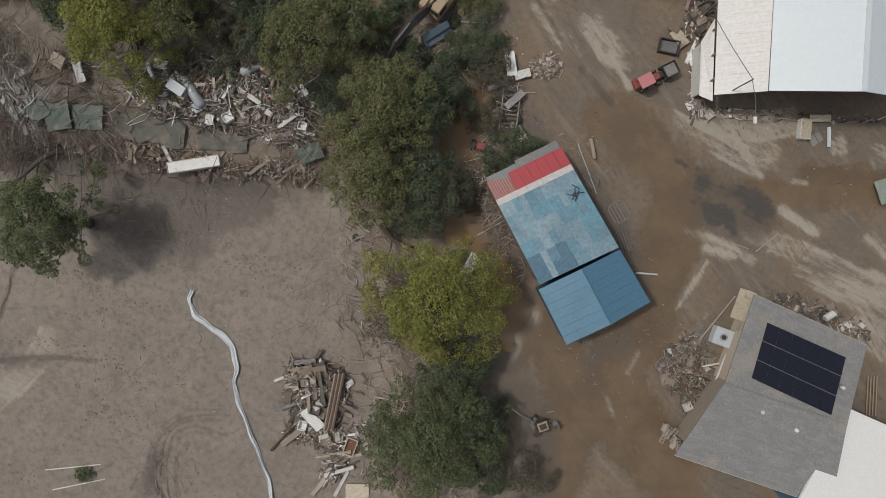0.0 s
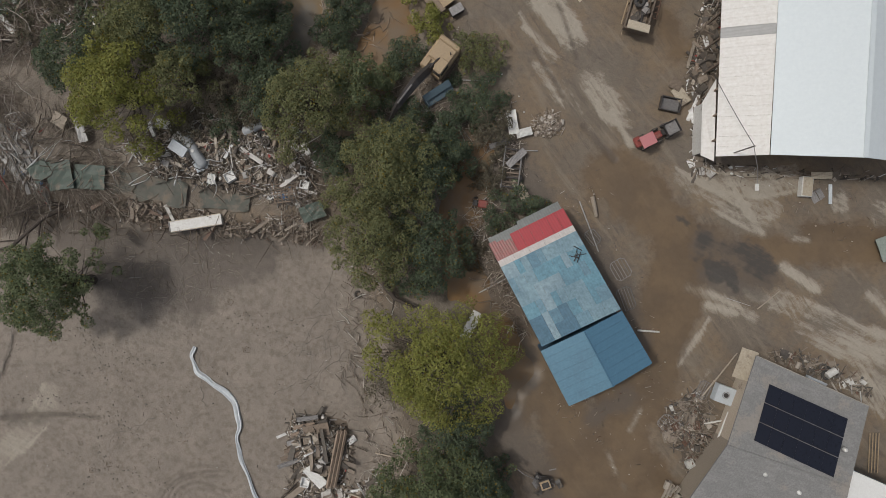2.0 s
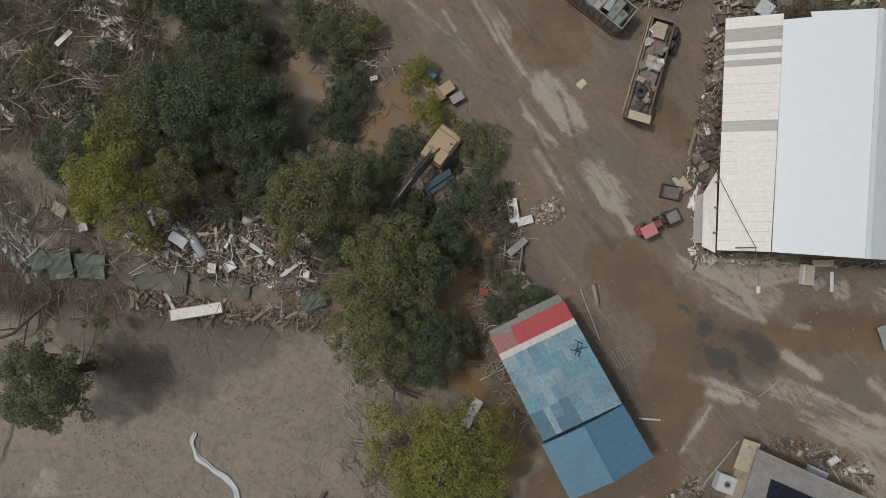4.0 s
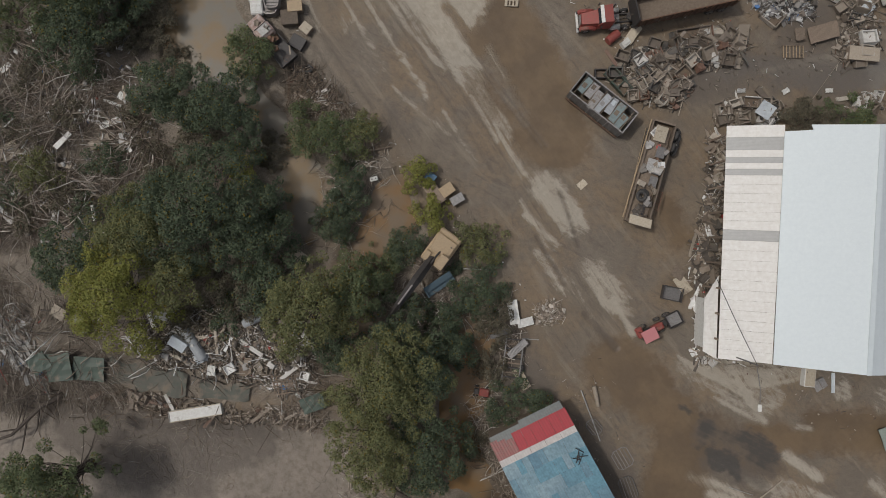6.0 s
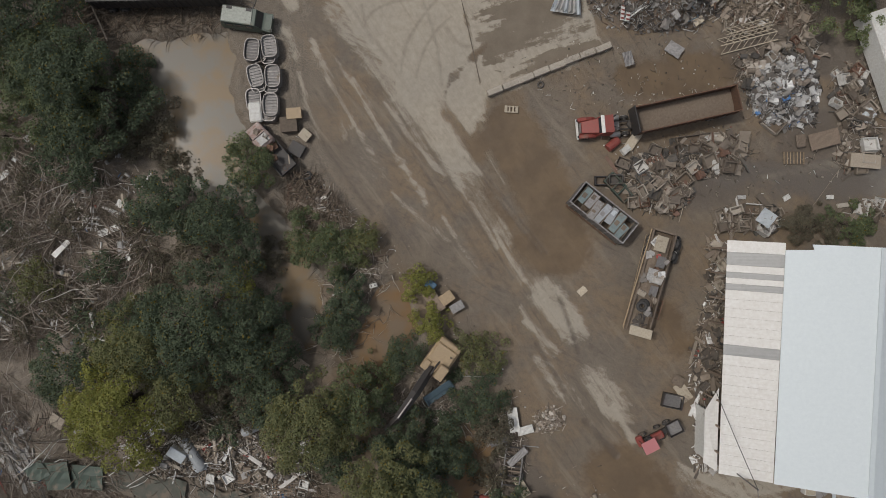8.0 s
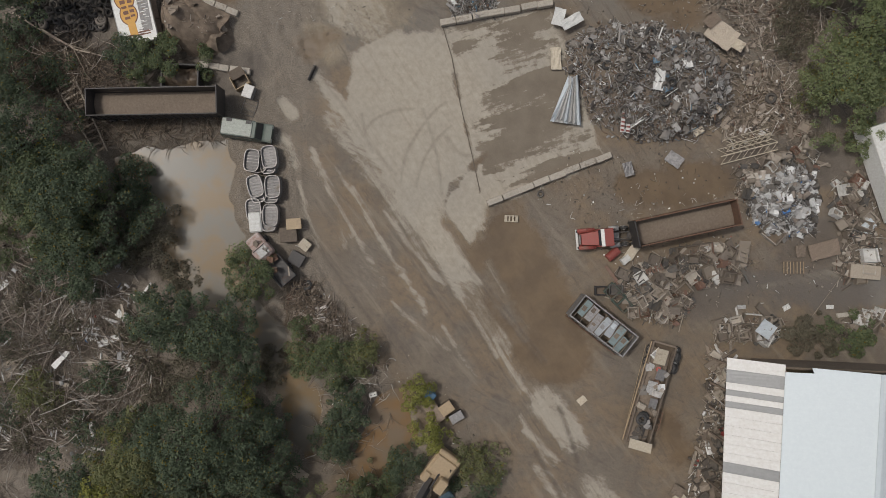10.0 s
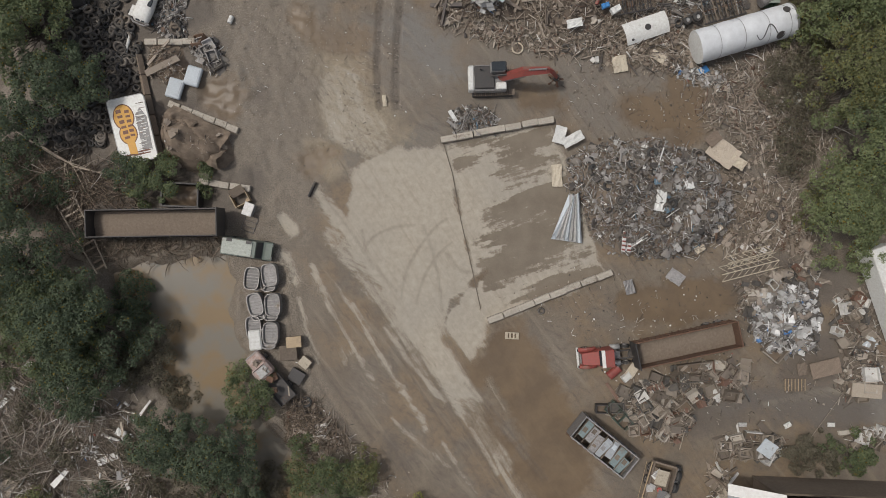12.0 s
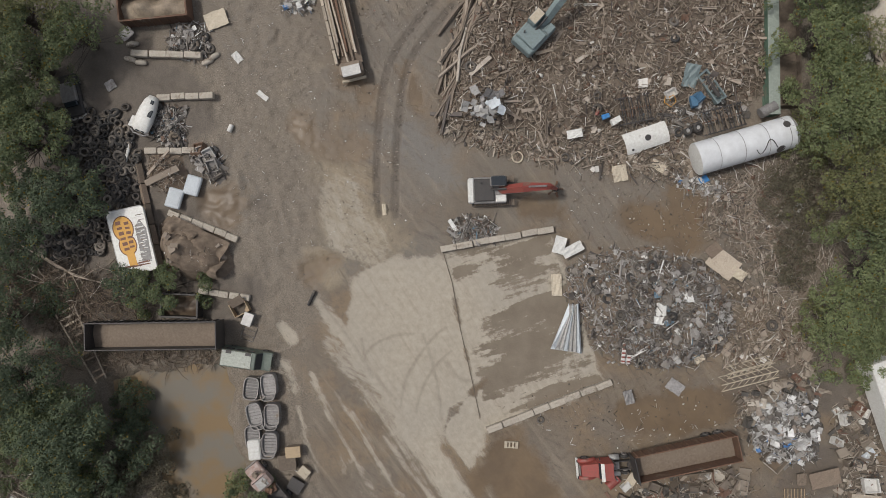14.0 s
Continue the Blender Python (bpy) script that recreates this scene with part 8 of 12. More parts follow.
bush(0.61, 18.39, 2.2, 2.4, "leaf_dark", 1.2, 40, 0.9, "dark bramble bush over muddy water")
bush(-0.79, 15.61, 2.4, 2.6, "leaf_dark", 1.2, 80, 0.9, "dark bramble bush over muddy water")
bush(3.66, 12.78, 1.2, 1.4, "leaf_dull", 1.2, 40, 0.7, "muddy weeds beside the creek")
bush(2.84, 5.38, 1.8, 1.4, "leaf_dull", 1.4, 60, 0.6, "muddy weeds beside the shed")
bush(-37.24, 37.93, 1.9, 1.8, "leaf_dull", 1.3, 30, 0.5, "half-dead brown undergrowth in dead brush")
bush(-40.58, 41.84, 2.1, 1.8, "leaf_dull", 1.3, 60, 0.5, "half-dead brown undergrowth in dead brush")
bush(-33.63, 33.47, 2.0, 1.8, "leaf_dark", 1.3, 5, 0.5, "half-dead dark green undergrowth in dead brush")
bush(-30.84, 37.92, 1.6, 1.8, "leaf_dull", 1.3, 55, 0.5, "half-dead brown undergrowth in dead brush")
bush(-41.72, 27.91, 2.0, 1.8, "leaf_dull", 1.3, 40, 0.5, "half-dead brown undergrowth in dead brush")
bush(-35.56, 42.39, 1.7, 1.8, "leaf_dark", 1.3, 60, 0.5, "half-dead dark green undergrowth in dead brush")
bush(-37.82, 30.13, 1.8, 1.8, "leaf_dull", 1.3, 20, 0.5, "half-dead brown undergrowth in dead brush")
bush(-31.00, 53.00, 2.4, 2.8, "leaf_dark", 1.25, 112, 0.90, "dark bush overhanging the pond")
bush(-30.40, 50.20, 2.2, 2.4, "leaf_dark", 1.25, 79, 0.90, "dark bush overhanging the pond")
bush(-31.40, 46.00, 2.4, 2.2, "leaf_dull", 1.25, 18, 0.80, "half-dead brush at the pond's edge")
bush(-26.60, 43.40, 2.0, 1.8, "leaf_dull", 1.25, 17, 0.70, "half-dead brush at the pond's edge")
bush(-23.60, 34.60, 2.8, 3.0, "leaf_dull", 1.25, 104, 0.50, "half-dead thicket beside the creek")
bush(-17.60, 34.40, 2.2, 2.4, "leaf_dull", 1.25, 144, 0.70, "muddy thicket beside the creek")
bush(-17.20, 29.40, 2.2, 2.6, "leaf_dark", 1.25, 81, 0.80, "dark thicket beside the creek")
bush(-44.20, 38.20, 2.0, 1.8, "leaf_dark", 1.25, 7, 0.27, "low dark growth in dead brush")
bush(-41.40, 36.20, 1.9, 1.7, "leaf_dull", 1.25, 0, 0.27, "low brown growth in dead brush")
bush(-29.20, 35.20, 1.7, 1.7, "leaf_dull", 1.25, 73, 0.30, "low brown growth in dead brush")
bush(-43.20, 30.60, 2.0, 1.7, "leaf_dark", 1.25, 95, 0.27, "low dark growth in dead brush")
bush(-35.20, 28.60, 2.0, 2.0, "leaf_dark", 1.25, 125, 0.33, "low dark growth in dead brush")
bush(-39.60, 44.20, 1.9, 1.8, "leaf_dark", 1.25, 117, 0.30, "low dark growth in dead brush")
bush(-25.20, 17.60, 2.2, 2.2, "leaf_dull", 1.25, 52, 0.45, "half-dead growth in flood debris")
bush(-21.40, 18.40, 2.2, 2.4, "leaf_dark", 1.25, 89, 0.50, "dark growth in flood debris")
bush(-38.60, 63.60, 2.2, 1.8, "leaf_dark", 1.25, 16, 0.50, "low dark growth under the trees")
bush(-42.60, 66.80, 2.4, 2.2, "leaf_dark", 1.25, 30, 0.60, "low dark growth under the trees")
# ---- heaps of scrap ----
pile("scrap_heap", "large heap of mixed grey scrap metal and engine parts", "scrap heap",
     [(12.4, 66.8), (15.3, 68.5), (20.3, 69.0), (24.0, 67.9), (26.5, 66.8), (28.5, 63.7), (28.8, 60.4), (25.4, 57.5), (22.6, 56.7), (17.6, 57.2), (14.7, 59.2), (13.3, 62.6), (11.9, 64.2)], 2.2, 300, 3600, "metal", 11,
     [("bent_sheet", 4), ("engine_block", 4), ("twisted_bar", 5), ("beam", 2), ("pipe", 2), ("tyre", 2), ("wheel_ring", 3), ("appliance", 1.2), ("drum", 0.5), ("frame", 0.5)], size=(0.5, 1.1), bit=(0.1, 0.45))
pile("scrap_heap", "wide brown heap of rusty bars, pipes and timber", "scrap heap",
     [(0.6, 90.0), (2.3, 93.1), (6.2, 95.7), (17.4, 97.9), (32.3, 96.9), (32.5, 85.1), (30.4, 83.4), (23.7, 82.0), (22.0, 80.0), (16.9, 81.4), (12.4, 79.1), (9.6, 79.9), (6.5, 80.8), (3.4, 80.5), (0.6, 80.8), (-1.0, 81.3), (0.1, 85.5)], 1.1, 300, 6500, "brown", 12,
     [("pipe", 5), ("plank", 4), ("beam", 3), ("bent_sheet", 3), ("engine_block", 2), ("twisted_bar", 2), ("tyre", 0.8), ("wheel_ring", 1), ("frame", 0.6), ("crate", 0.4)], bit=(0.1, 0.5), size=(0.5, 1.1))
pile("bale_heap", "heap of pale crushed aluminium with blue scraps", "scrap heap",
     [(30.2, 51.7), (31.3, 53.9), (34.4, 54.8), (36.9, 54.2), (37.2, 50.8), (36.7, 47.7), (32.2, 47.3), (30.5, 49.1)], 1.7, 210, 1100, "bale", 13,
     [("bent_sheet", 6), ("appliance", 3), ("engine_block", 2), ("drum", 1), ("twisted_bar", 1)], size=(0.5, 1.05), bit=(0.12, 0.4), base="grey")
pile("crate_row", "row of broken crates, bins and frames in mud", "junk",
     [(16.7, 43.5), (19.2, 44.6), (23.2, 45.8), (25.4, 46.6), (29.3, 46.6), (30.5, 44.9), (29.3, 43.3), (26.0, 42.6), (22.6, 43.0), (20.4, 41.8), (17.5, 42.1)], 0.5, 110, 700, "crate", 14,
     [("crate", 5), ("appliance", 4), ("bent_sheet", 3), ("plank", 4), ("pallet", 1.2), ("frame", 2), ("engine_block", 4), ("beam", 1.5)], size=(0.5, 1.45), tilt=18, base="dark_mud")
pile("crate_row", "jumble of muddy bins and appliances beside a container", "junk",
     [(17.0, 42.1), (20.4, 42.7), (24.0, 41.8), (24.8, 40.4), (23.2, 38.5), (20.4, 39.0), (18.7, 39.6), (16.4, 41.0)], 0.4, 70, 300, "crate", 15,
     [("crate", 6), ("appliance", 5), ("bent_sheet", 3), ("engine_block", 4), ("drum", 0.8), ("plank", 3), ("twisted_bar", 1)], size=(0.5, 1.4), tilt=16, base="dark_mud")
pile("junk_row", "broken boards, crates and bins along the fence", "junk",
     [(38.6, 53.1), (41.4, 54.0), (42.8, 49.5), (43.7, 45.0), (40.0, 42.2), (38.9, 43.8), (40.0, 46.6), (38.3, 49.5)], 0.5, 70, 420, "crate", 16,
     [("crate", 6), ("plank", 3), ("appliance", 3), ("bent_sheet", 1), ("frame", 1.5)], size=(0.5, 1.4), tilt=18, base="dark_mud")
pile("junk_row", "mixed junk and timber beside the bale heap", "junk",
     [(28.8, 54.2), (30.5, 54.7), (34.4, 56.4), (37.2, 55.9), (37.2, 54.2), (31.0, 53.5), (30.5, 50.8), (28.8, 51.4)], 0.5, 60, 300, "crate", 17,
     [("crate", 3), ("plank", 3), ("appliance", 3), ("bent_sheet", 2), ("frame", 1), ("drum", 1)], size=(0.5, 1.3), tilt=18, base="dark_mud")
pile("scrap_spill", "thin spill of scrap and timber on mud", "junk",
     [(25.7, 66.5), (30.4, 65.4), (34.4, 62.6), (36.9, 59.8), (37.2, 55.9), (33.3, 57.6), (28.8, 56.4), (27.1, 58.7), (28.8, 62.0)], 0.12, 90, 900, "brown", 18,
     [("plank", 4), ("pipe", 3), ("bent_sheet", 3), ("wheel_ring", 1), ("tyre", 0.6), ("twisted_bar", 2), ("crate", 1)], size=(0.4, 1.0), tilt=10)
pile("debris_row", "splintered boards and boxes along a torn warehouse wall", "debris",
     [(26.5, 36.0), (28.2, 36.0), (28.0, 29.5), (27.6, 22.7), (26.0, 20.5), (24.3, 21.3), (25.4, 27.2), (26.3, 30.6)], 0.7, 120, 900, "flood", 19,
     [("plank", 5), ("crate", 2), ("appliance", 2), ("bent_sheet", 3), ("beam", 2), ("frame", 1), ("tyre", 0.5)], size=(0.5, 1.3), tilt=18)
pile("debris_row", "broken boards below the warehouse corner", "debris",
     [(25.0, 19.9), (25.9, 20.5), (25.8, 14.2), (26.7, 13.1), (24.8, 13.7)], 0.4, 36, 260, "flood", 20, [("plank", 6), ("beam", 2), ("bent_sheet", 2)], size=(0.6, 1.3), tilt=14, aim=95)
pile("flood_debris", "flood-borne heap of splintered timber and household scraps", "debris",
     [(-32.3, 16.4), (-27.5, 18.4), (-20.7, 19.0), (-16.2, 19.6), (-13.6, 16.5), (-12.7, 13.6), (-13.6, 10.0), (-17.3, 10.5), (-20.1, 11.4), (-21.8, 11.6), (-25.2, 12.8), (-29.2, 12.7), (-30.0, 14.7)], 0.9, 260, 2300, "flood", 21,
     [("plank", 7), ("bent_sheet", 4), ("appliance", 1.5), ("pipe", 2), ("crate", 1.2), ("frame", 0.6), ("beam", 1), ("drum", 0.3), ("tyre", 0.3)], size=(0.4, 1.0), tilt=18, bit=(0.1, 0.5), base="dark_mud")
pile("flood_debris", "pale broken household scraps in flood debris", "debris",
     [(-18.7, 14.2), (-13.9, 14.5), (-13.4, 10.1), (-16.1, 10.1), (-18.7, 11.6)], 0.5, 70, 700, "bright", 22, [("bent_sheet", 5), ("appliance", 2), ("plank", 4)], size=(0.3, 0.8), bit=(0.08, 0.35))
pile("flood_debris", "tangled pale pipes and sheeting washed against brush", "debris",
     [(-44.5, 18.7), (-42.0, 19.2), (-41.1, 14.1), (-39.1, 11.3), (-41.1, 10.7), (-44.5, 13.6)], 0.7, 70, 500, "bright", 23, [("pipe", 5), ("bent_sheet", 4), ("twisted_bar", 2), ("plank", 3)], size=(0.6, 1.3), tilt=25, aim=-62)
pile("flood_debris", "line of debris caught along the field's edge", "debris",
     [(-41.1, 10.5), (-34.9, 11.3), (-28.0, 10.2), (-20.7, 8.5), (-17.3, 9.1), (-11.9, 8.0), (-12.2, 6.0), (-17.3, 6.9), (-27.5, 7.9), (-36.0, 9.3), (-41.1, 9.3)], 0.4, 60, 900, "brown", 24, [("plank", 5), ("twisted_bar", 2), ("frame", 1), ("bent_sheet", 1), ("crate", 0.5)], size=(0.5, 1.1), tilt=16, base="dark_mud")
pile("wreck_heap", "wrecked small building heaped with boards and white panels", "wreck",
     [(-16.2, -11.6), (-13.0, -11.1), (-10.0, -11.9), (-9.6, -15.1), (-10.4, -18.9), (-13.0, -19.1), (-15.3, -18.0), (-16.5, -15.1)], 1.2, 110, 700, "flood", 25, [("plank", 7), ("bent_sheet", 3), ("appliance", 1.5), ("crate", 1), ("frame", 1)], size=(0.5, 1.3), tilt=18)
pile("wreck_heap", "trail of splintered boards from a wreck", "wreck",
     [(-16.7, -18.3), (-10.6, -19.1), (-7.2, -17.7), (-6.9, -19.1), (-9.5, -20.9), (-10.6, -24.4), (-12.4, -23.8), (-11.8, -20.3), (-16.5, -19.4)], 0.35, 50, 420, "flood", 26, [("plank", 7), ("bent_sheet", 2), ("beam", 2)], size=(0.5, 1.4), tilt=12)
pile("house_clutter", "flood-wrecked belongings heaped beside the house", "debris",
     [(21.6, -11.8), (23.1, -9.5), (25.0, -8.5), (26.3, -9.8), (27.1, -11.8), (26.2, -14.6), (24.5, -16.9), (23.9, -14.6), (21.9, -12.9)], 0.3, 70, 500, "crate", 27, [("plank", 3), ("frame", 4), ("crate", 1), ("appliance", 1), ("bent_sheet", 2), ("twisted_bar", 3)], size=(0.5, 1.1), tilt=14)
pile("house_clutter", "clutter along the back wall of the house", "debris",
     [(32.1, -4.7), (34.9, -4.4), (38.9, -6.1), (41.8, -7.8), (42.9, -9.2), (39.5, -8.1), (36.7, -6.7)], 0.15, 26, 200, "crate", 28, [("drum", 1), ("plank", 4), ("tyre", 1), ("appliance", 1), ("bent_sheet", 2)], size=(0.5, 1.0), tilt=12)
pile("rubble_heap", "small heap of pale rubble at the road edge", "rubble", [(8.8, 18.8), (10.8, 19.7), (11.9, 18.0), (11.1, 17.0), (9.1, 17.4)], 0.3, 40, 300, "bone", 29, [("engine_block", 5), ("appliance", 2)], size=(0.3, 0.6), bit=(0.1, 0.3))
pile("scrap_heap", "small heap of bent scrap against concrete blocks", "scrap heap", [(0.6, 71.3), (3.5, 71.9), (4.9, 71.0), (4.7, 69.9), (2.3, 69.2), (0.7, 69.3)], 0.7, 45, 420, "metal", 30, [("bent_sheet", 3), ("twisted_bar", 3), ("beam", 2), ("plank", 2), ("wheel_ring", 1)], size=(0.4, 1.0))
pile("scrap_heap", "bright heap of crushed sheet metal", "scrap heap", [(1.8, 83.9), (4.0, 84.4), (5.7, 83.6), (6.0, 82.2), (4.0, 81.3), (2.0, 81.9)], 2.0, 70, 420, "bright", 31, [("bent_sheet", 5), ("appliance", 1), ("twisted_bar", 2)], size=(0.5, 1.1))
pile("pipe_stack", "stack of long rusty pipes and bars", "scrap heap", [(-0.8, 81.3), (0.1, 81.3), (2.6, 86.7), (4.5, 92.3), (4.0, 94.0), (1.4, 93.1), (0.3, 88.3)], 0.7, 70, 260, "brown", 32, [("pipe", 8), ("beam", 2)], size=(1.4, 2.4), tilt=6, aim=72)
pile("scrap_heap", "dark heap of vehicle parts behind a concrete wall", "scrap heap", [(-28.3, 82.4), (-25.8, 82.7), (-25.7, 79.0), (-28.0, 78.7), (-29.1, 80.4)], 0.6, 60, 500, "metal", 33, [("engine_block", 4), ("bent_sheet", 3), ("tyre", 1), ("twisted_bar", 2)], size=(0.4, 0.9))
pile("scrap_heap", "tipped bin and scrap beside concrete blocks", "scrap heap", [(-25.5, 78.2), (-22.9, 78.7), (-21.8, 76.5), (-22.4, 75.1), (-24.6, 76.5)], 0.4, 30, 160, "metal", 34, [("crate", 3), ("bent_sheet", 2), ("frame", 1)], size=(0.7, 1.3))
pile("scrap_heap", "scrap heaped beside a rusty container", "scrap heap", [(-27.5, 89.9), (-24.7, 91.1), (-23.2, 88.8), (-24.6, 87.4), (-27.5, 88.0)], 0.5, 40, 300, "metal", 35, [("engine_block", 3), ("pipe", 2), ("bent_sheet", 3), ("tyre", 1)], size=(0.4, 1.0))
pile("bank_debris", "dark scrap and sticks on the creek bank", "debris", [(-16.0, 42.6), (-13.4, 43.1), (-10.6, 39.7), (-9.2, 38.0), (-12.9, 37.5), (-15.4, 38.6)], 0.4, 34, 500, "brown", 36, [("plank", 3), ("bent_sheet", 2), ("pipe", 2), ("tyre", 0.6)], size=(0.4, 0.9), base="dark_mud")
stems("dead_brush", "dark sticks heaped on the creek bank", [(-16.0, 42.6), (-13.4, 43.1), (-10.6, 39.7), (-9.2, 38.0), (-12.9, 37.5), (-15.4, 38.6)], 420, 81, length=(0.5, 1.8), lift=0.8, material="dead_wood")
pile("bank_debris", "muddy bins and boards behind the warehouse", "debris", [(26.9, 38.8), (29.5, 39.4), (31.4, 39.9), (33.7, 38.8), (33.4, 37.1), (28.9, 36.9), (26.7, 37.3)], 0.25, 34, 200, "crate", 37, [("crate", 4), ("plank", 2), ("appliance", 2)], size=(0.8, 1.5), tilt=12)
pile("bank_debris", "broken crates at the end of the brush", "debris", [(40.2, 39.9), (43.6, 39.9), (43.6, 38.5), (40.5, 38.2)], 0.25, 20, 150, "crate", 38, [("crate", 4), ("plank", 2), ("frame", 2)], size=(0.8, 1.4), tilt=12)
pile("bank_debris", "white scraps and blue plastic in front of the tank", "debris", [(22.5, 76.1), (25.9, 76.1), (28.2, 74.4), (26.5, 73.9), (23.9, 74.4)], 0.15, 26, 160, "bright", 39, [("bent_sheet", 3), ("plank", 3), ("appliance", 1)], size=(0.4, 0.9))
pile("bank_debris", "vehicle axles and frames behind the white tank", "debris", [(16.9, 82.8), (22.0, 83.9), (26.5, 82.8), (28.7, 83.4), (30.4, 82.3), (28.7, 81.4), (24.8, 80.8), (23.4, 80.0), (17.5, 81.4)], 0.5, 60, 400, "metal", 40, [("frame", 3), ("tyre", 1.5), ("beam", 3), ("twisted_bar", 3), ("engine_block", 2)], size=(0.6, 1.3))

# tyres
rnd = random.Random(77)
rng = np.random.default_rng(77)
heap_of = thing("tyre_heap", Matrix.Identity(4), "sprawling heap of old car tyres under trees", "tyre heap")
zone = [(-39.0, 82.6), (-35.9, 83.2), (-32.2, 81.8), (-30.5, 79.8), (-29.9, 76.5), (-30.8, 72.3), (-33.5, 71.4), (-33.3, 68.0), (-36.4, 66.9), (-40.9, 67.3), (-43.1, 69.7), (-40.3, 71.9), (-38.1, 76.4), (-39.5, 79.8)]
q = spots(zone, 300, rng, 1.0)
for x, y in q:
    d = float(inside(np.array([x]), np.array([y]), zone)[0])
    put_piece("tyre", x, y, lie(x, y) + 0.05 + 0.35 * min(1, max(0, d / 2)) * rnd.random() + 0.1 * rnd.random(), rnd.uniform(0.95, 1.35), rnd.uniform(0, 360), 28, rnd.choice(("rubber", "dusty_rubber", "silted_rubber")), heap_of, rnd)

g = Geo()
for x, y in spots(zone, 260, rng, 2.2):
    g.ring((0, 0, 0.1), 0.27, 0.1, 10, 5, "z", pose(x, y, lie(x, y) + 0.02 + 0.25 * rnd.random(), rnd.uniform(-35, 35), rnd.uniform(-35, 35), 0) @ Matrix.Diagonal((1.2, 1.2, 1.2, 1)))
tagged(part("buried_tyre", g, M["dusty_rubber"], heap_of, "more tyres half buried in the heap", True), kind="stuff")

# ---- dead brush and litter ----
stems("dead_brush", "grey-brown tangle of flattened dead stems", [(-47.9, 48.8), (-33.2, 46.0), (-30.9, 44.3), (-25.9, 33.5), (-30.4, 28.5), (-33.8, 24.0), (-41.1, 25.7), (-47.9, 24.0)], 7600, 51, length=(0.7, 3.2), thick=(0.010, 0.034), lift=0.8, material="bits_brush", clump=5.0)
stems("fallen_branches", "pale bare branches lying over the dead brush", [(-47.9, 46.5), (-34.0, 44.5), (-27.5, 34.0), (-31.5, 28.5), (-35.0, 25.5), (-41.1, 26.5), (-47.9, 25.0)], 950, 61, length=(1.6, 5.0), thick=(0.035, 0.085), lift=1.1, clump=3.0)
stems("dead_brush", "flattened dead stems along the bank", [(-47.9, 23.8), (-38.3, 21.5), (-32.6, 16.4), (-33.7, 10.2), (-47.9, 9.0)], 2000, 52, thick=(0.012, 0.04), lift=0.6, aim=-55, spread=0.8, material="bits_brush", clump=4.0)
stems("dead_brush", "dead stems under the creek trees", [(-24.1, 22.7), (-12.8, 20.4), (-11.0, 8.0), (-13.9, 6.3), (-21.8, 17.6)], 800, 53, thick=(0.012, 0.04), material="bits_brush")
stems("dead_brush", "dead stems between the creek bushes", [(-16.3, 41.4), (-10.6, 40.8), (-5.0, 33.5), (-5.6, 26.7), (0.6, 20.5), (4.6, 20.5), (0.6, 14.9), (-9.5, 20.5), (-14.0, 26.7)], 900, 54, length=(0.6, 2.0))
stems("dead_brush", "dead stems on the bank above the pond", [(-39.8, 65.6), (-33.0, 64.5), (-21.8, 58.9), (-21.8, 57.2), (-33.6, 56.1), (-39.8, 58.3)], 1100, 55, length=(0.6, 2.2), material="dead_wood")
stems("dead_brush", "dead stems and vines along the trees", [(-44.2, 66.9), (-38.6, 66.3), (-33.0, 65.2), (-31.3, 63.5), (-38.6, 61.8), (-44.2, 61.8)], 700, 56, material="dead_wood")
stems("dead_brush", "grey dead brush at the wood's edge", [(31.0, 77.2), (36.6, 81.1), (38.8, 76.7), (38.3, 65.4), (36.6, 67.1), (34.4, 71.0)], 1300, 57, aim=60, spread=0.7)
stems("dead_brush", "dead stems around the shed", [(0.3, 9.1), (4.8, 12.0), (6.6, 8.0), (4.9, 6.3), (6.6, 1.2), (8.9, -3.3), (6.6, -2.2), (3.7, 3.5)], 500, 58, length=(0.5, 1.8))
stems("dead_brush", "dead stems in the creek bed", [(-4.8, 20.5), (6.5, 21.6), (8.2, 14.8), (5.4, 10.3), (-0.3, 12.0)], 500, 59, length=(0.5, 1.8))
stems("dead_brush", "dead stems at the foot of the field trees", [(-11.0, 6.3), (-4.8, 3.4), (-3.6, -6.8), (-2.5, -14.7), (5.5, -24.9), (-8.1, -24.9), (-8.1, -11.3), (-10.4, -6.8)], 900, 60, length=(0.5, 2.0))
stems("dead_brush", "trampled roots in the dark patch of the field", [(-38.3, 8.2), (-28.3, 8.2), (-20.1, 5.9), (-22.5, 1.2), (-31.2, -0.0), (-37.1, 2.3)], 420, 61, length=(0.6, 2.4), thick=(0.01, 0.025), lift=0.06)
scatter("ground_litter", "scattered chips of wood and metal on mud", [(-21.9, 95.0), (0.6, 95.1), (-0.5, 69.8), (-9.4, 67.0), (-17.3, 64.1), (-20.7, 76.5)], 420, "flood", 71, (0.05, 0.16))
scatter("ground_litter", "scattered scrap on the yard mud", [(11.3, 78.8), (36.6, 80.0), (36.6, 66.5), (25.9, 66.5), (11.9, 69.8)], 420, "flood", 72, (0.05, 0.2))
scatter("ground_litter", "scattered scrap on the yard mud", [(4.0, 53.9), (30.4, 58.4), (36.6, 46.1), (43.4, 41.6), (26.0, 40.4), (17.0, 43.8), (11.9, 49.4)], 600, "flood", 73, (0.06, 0.22))
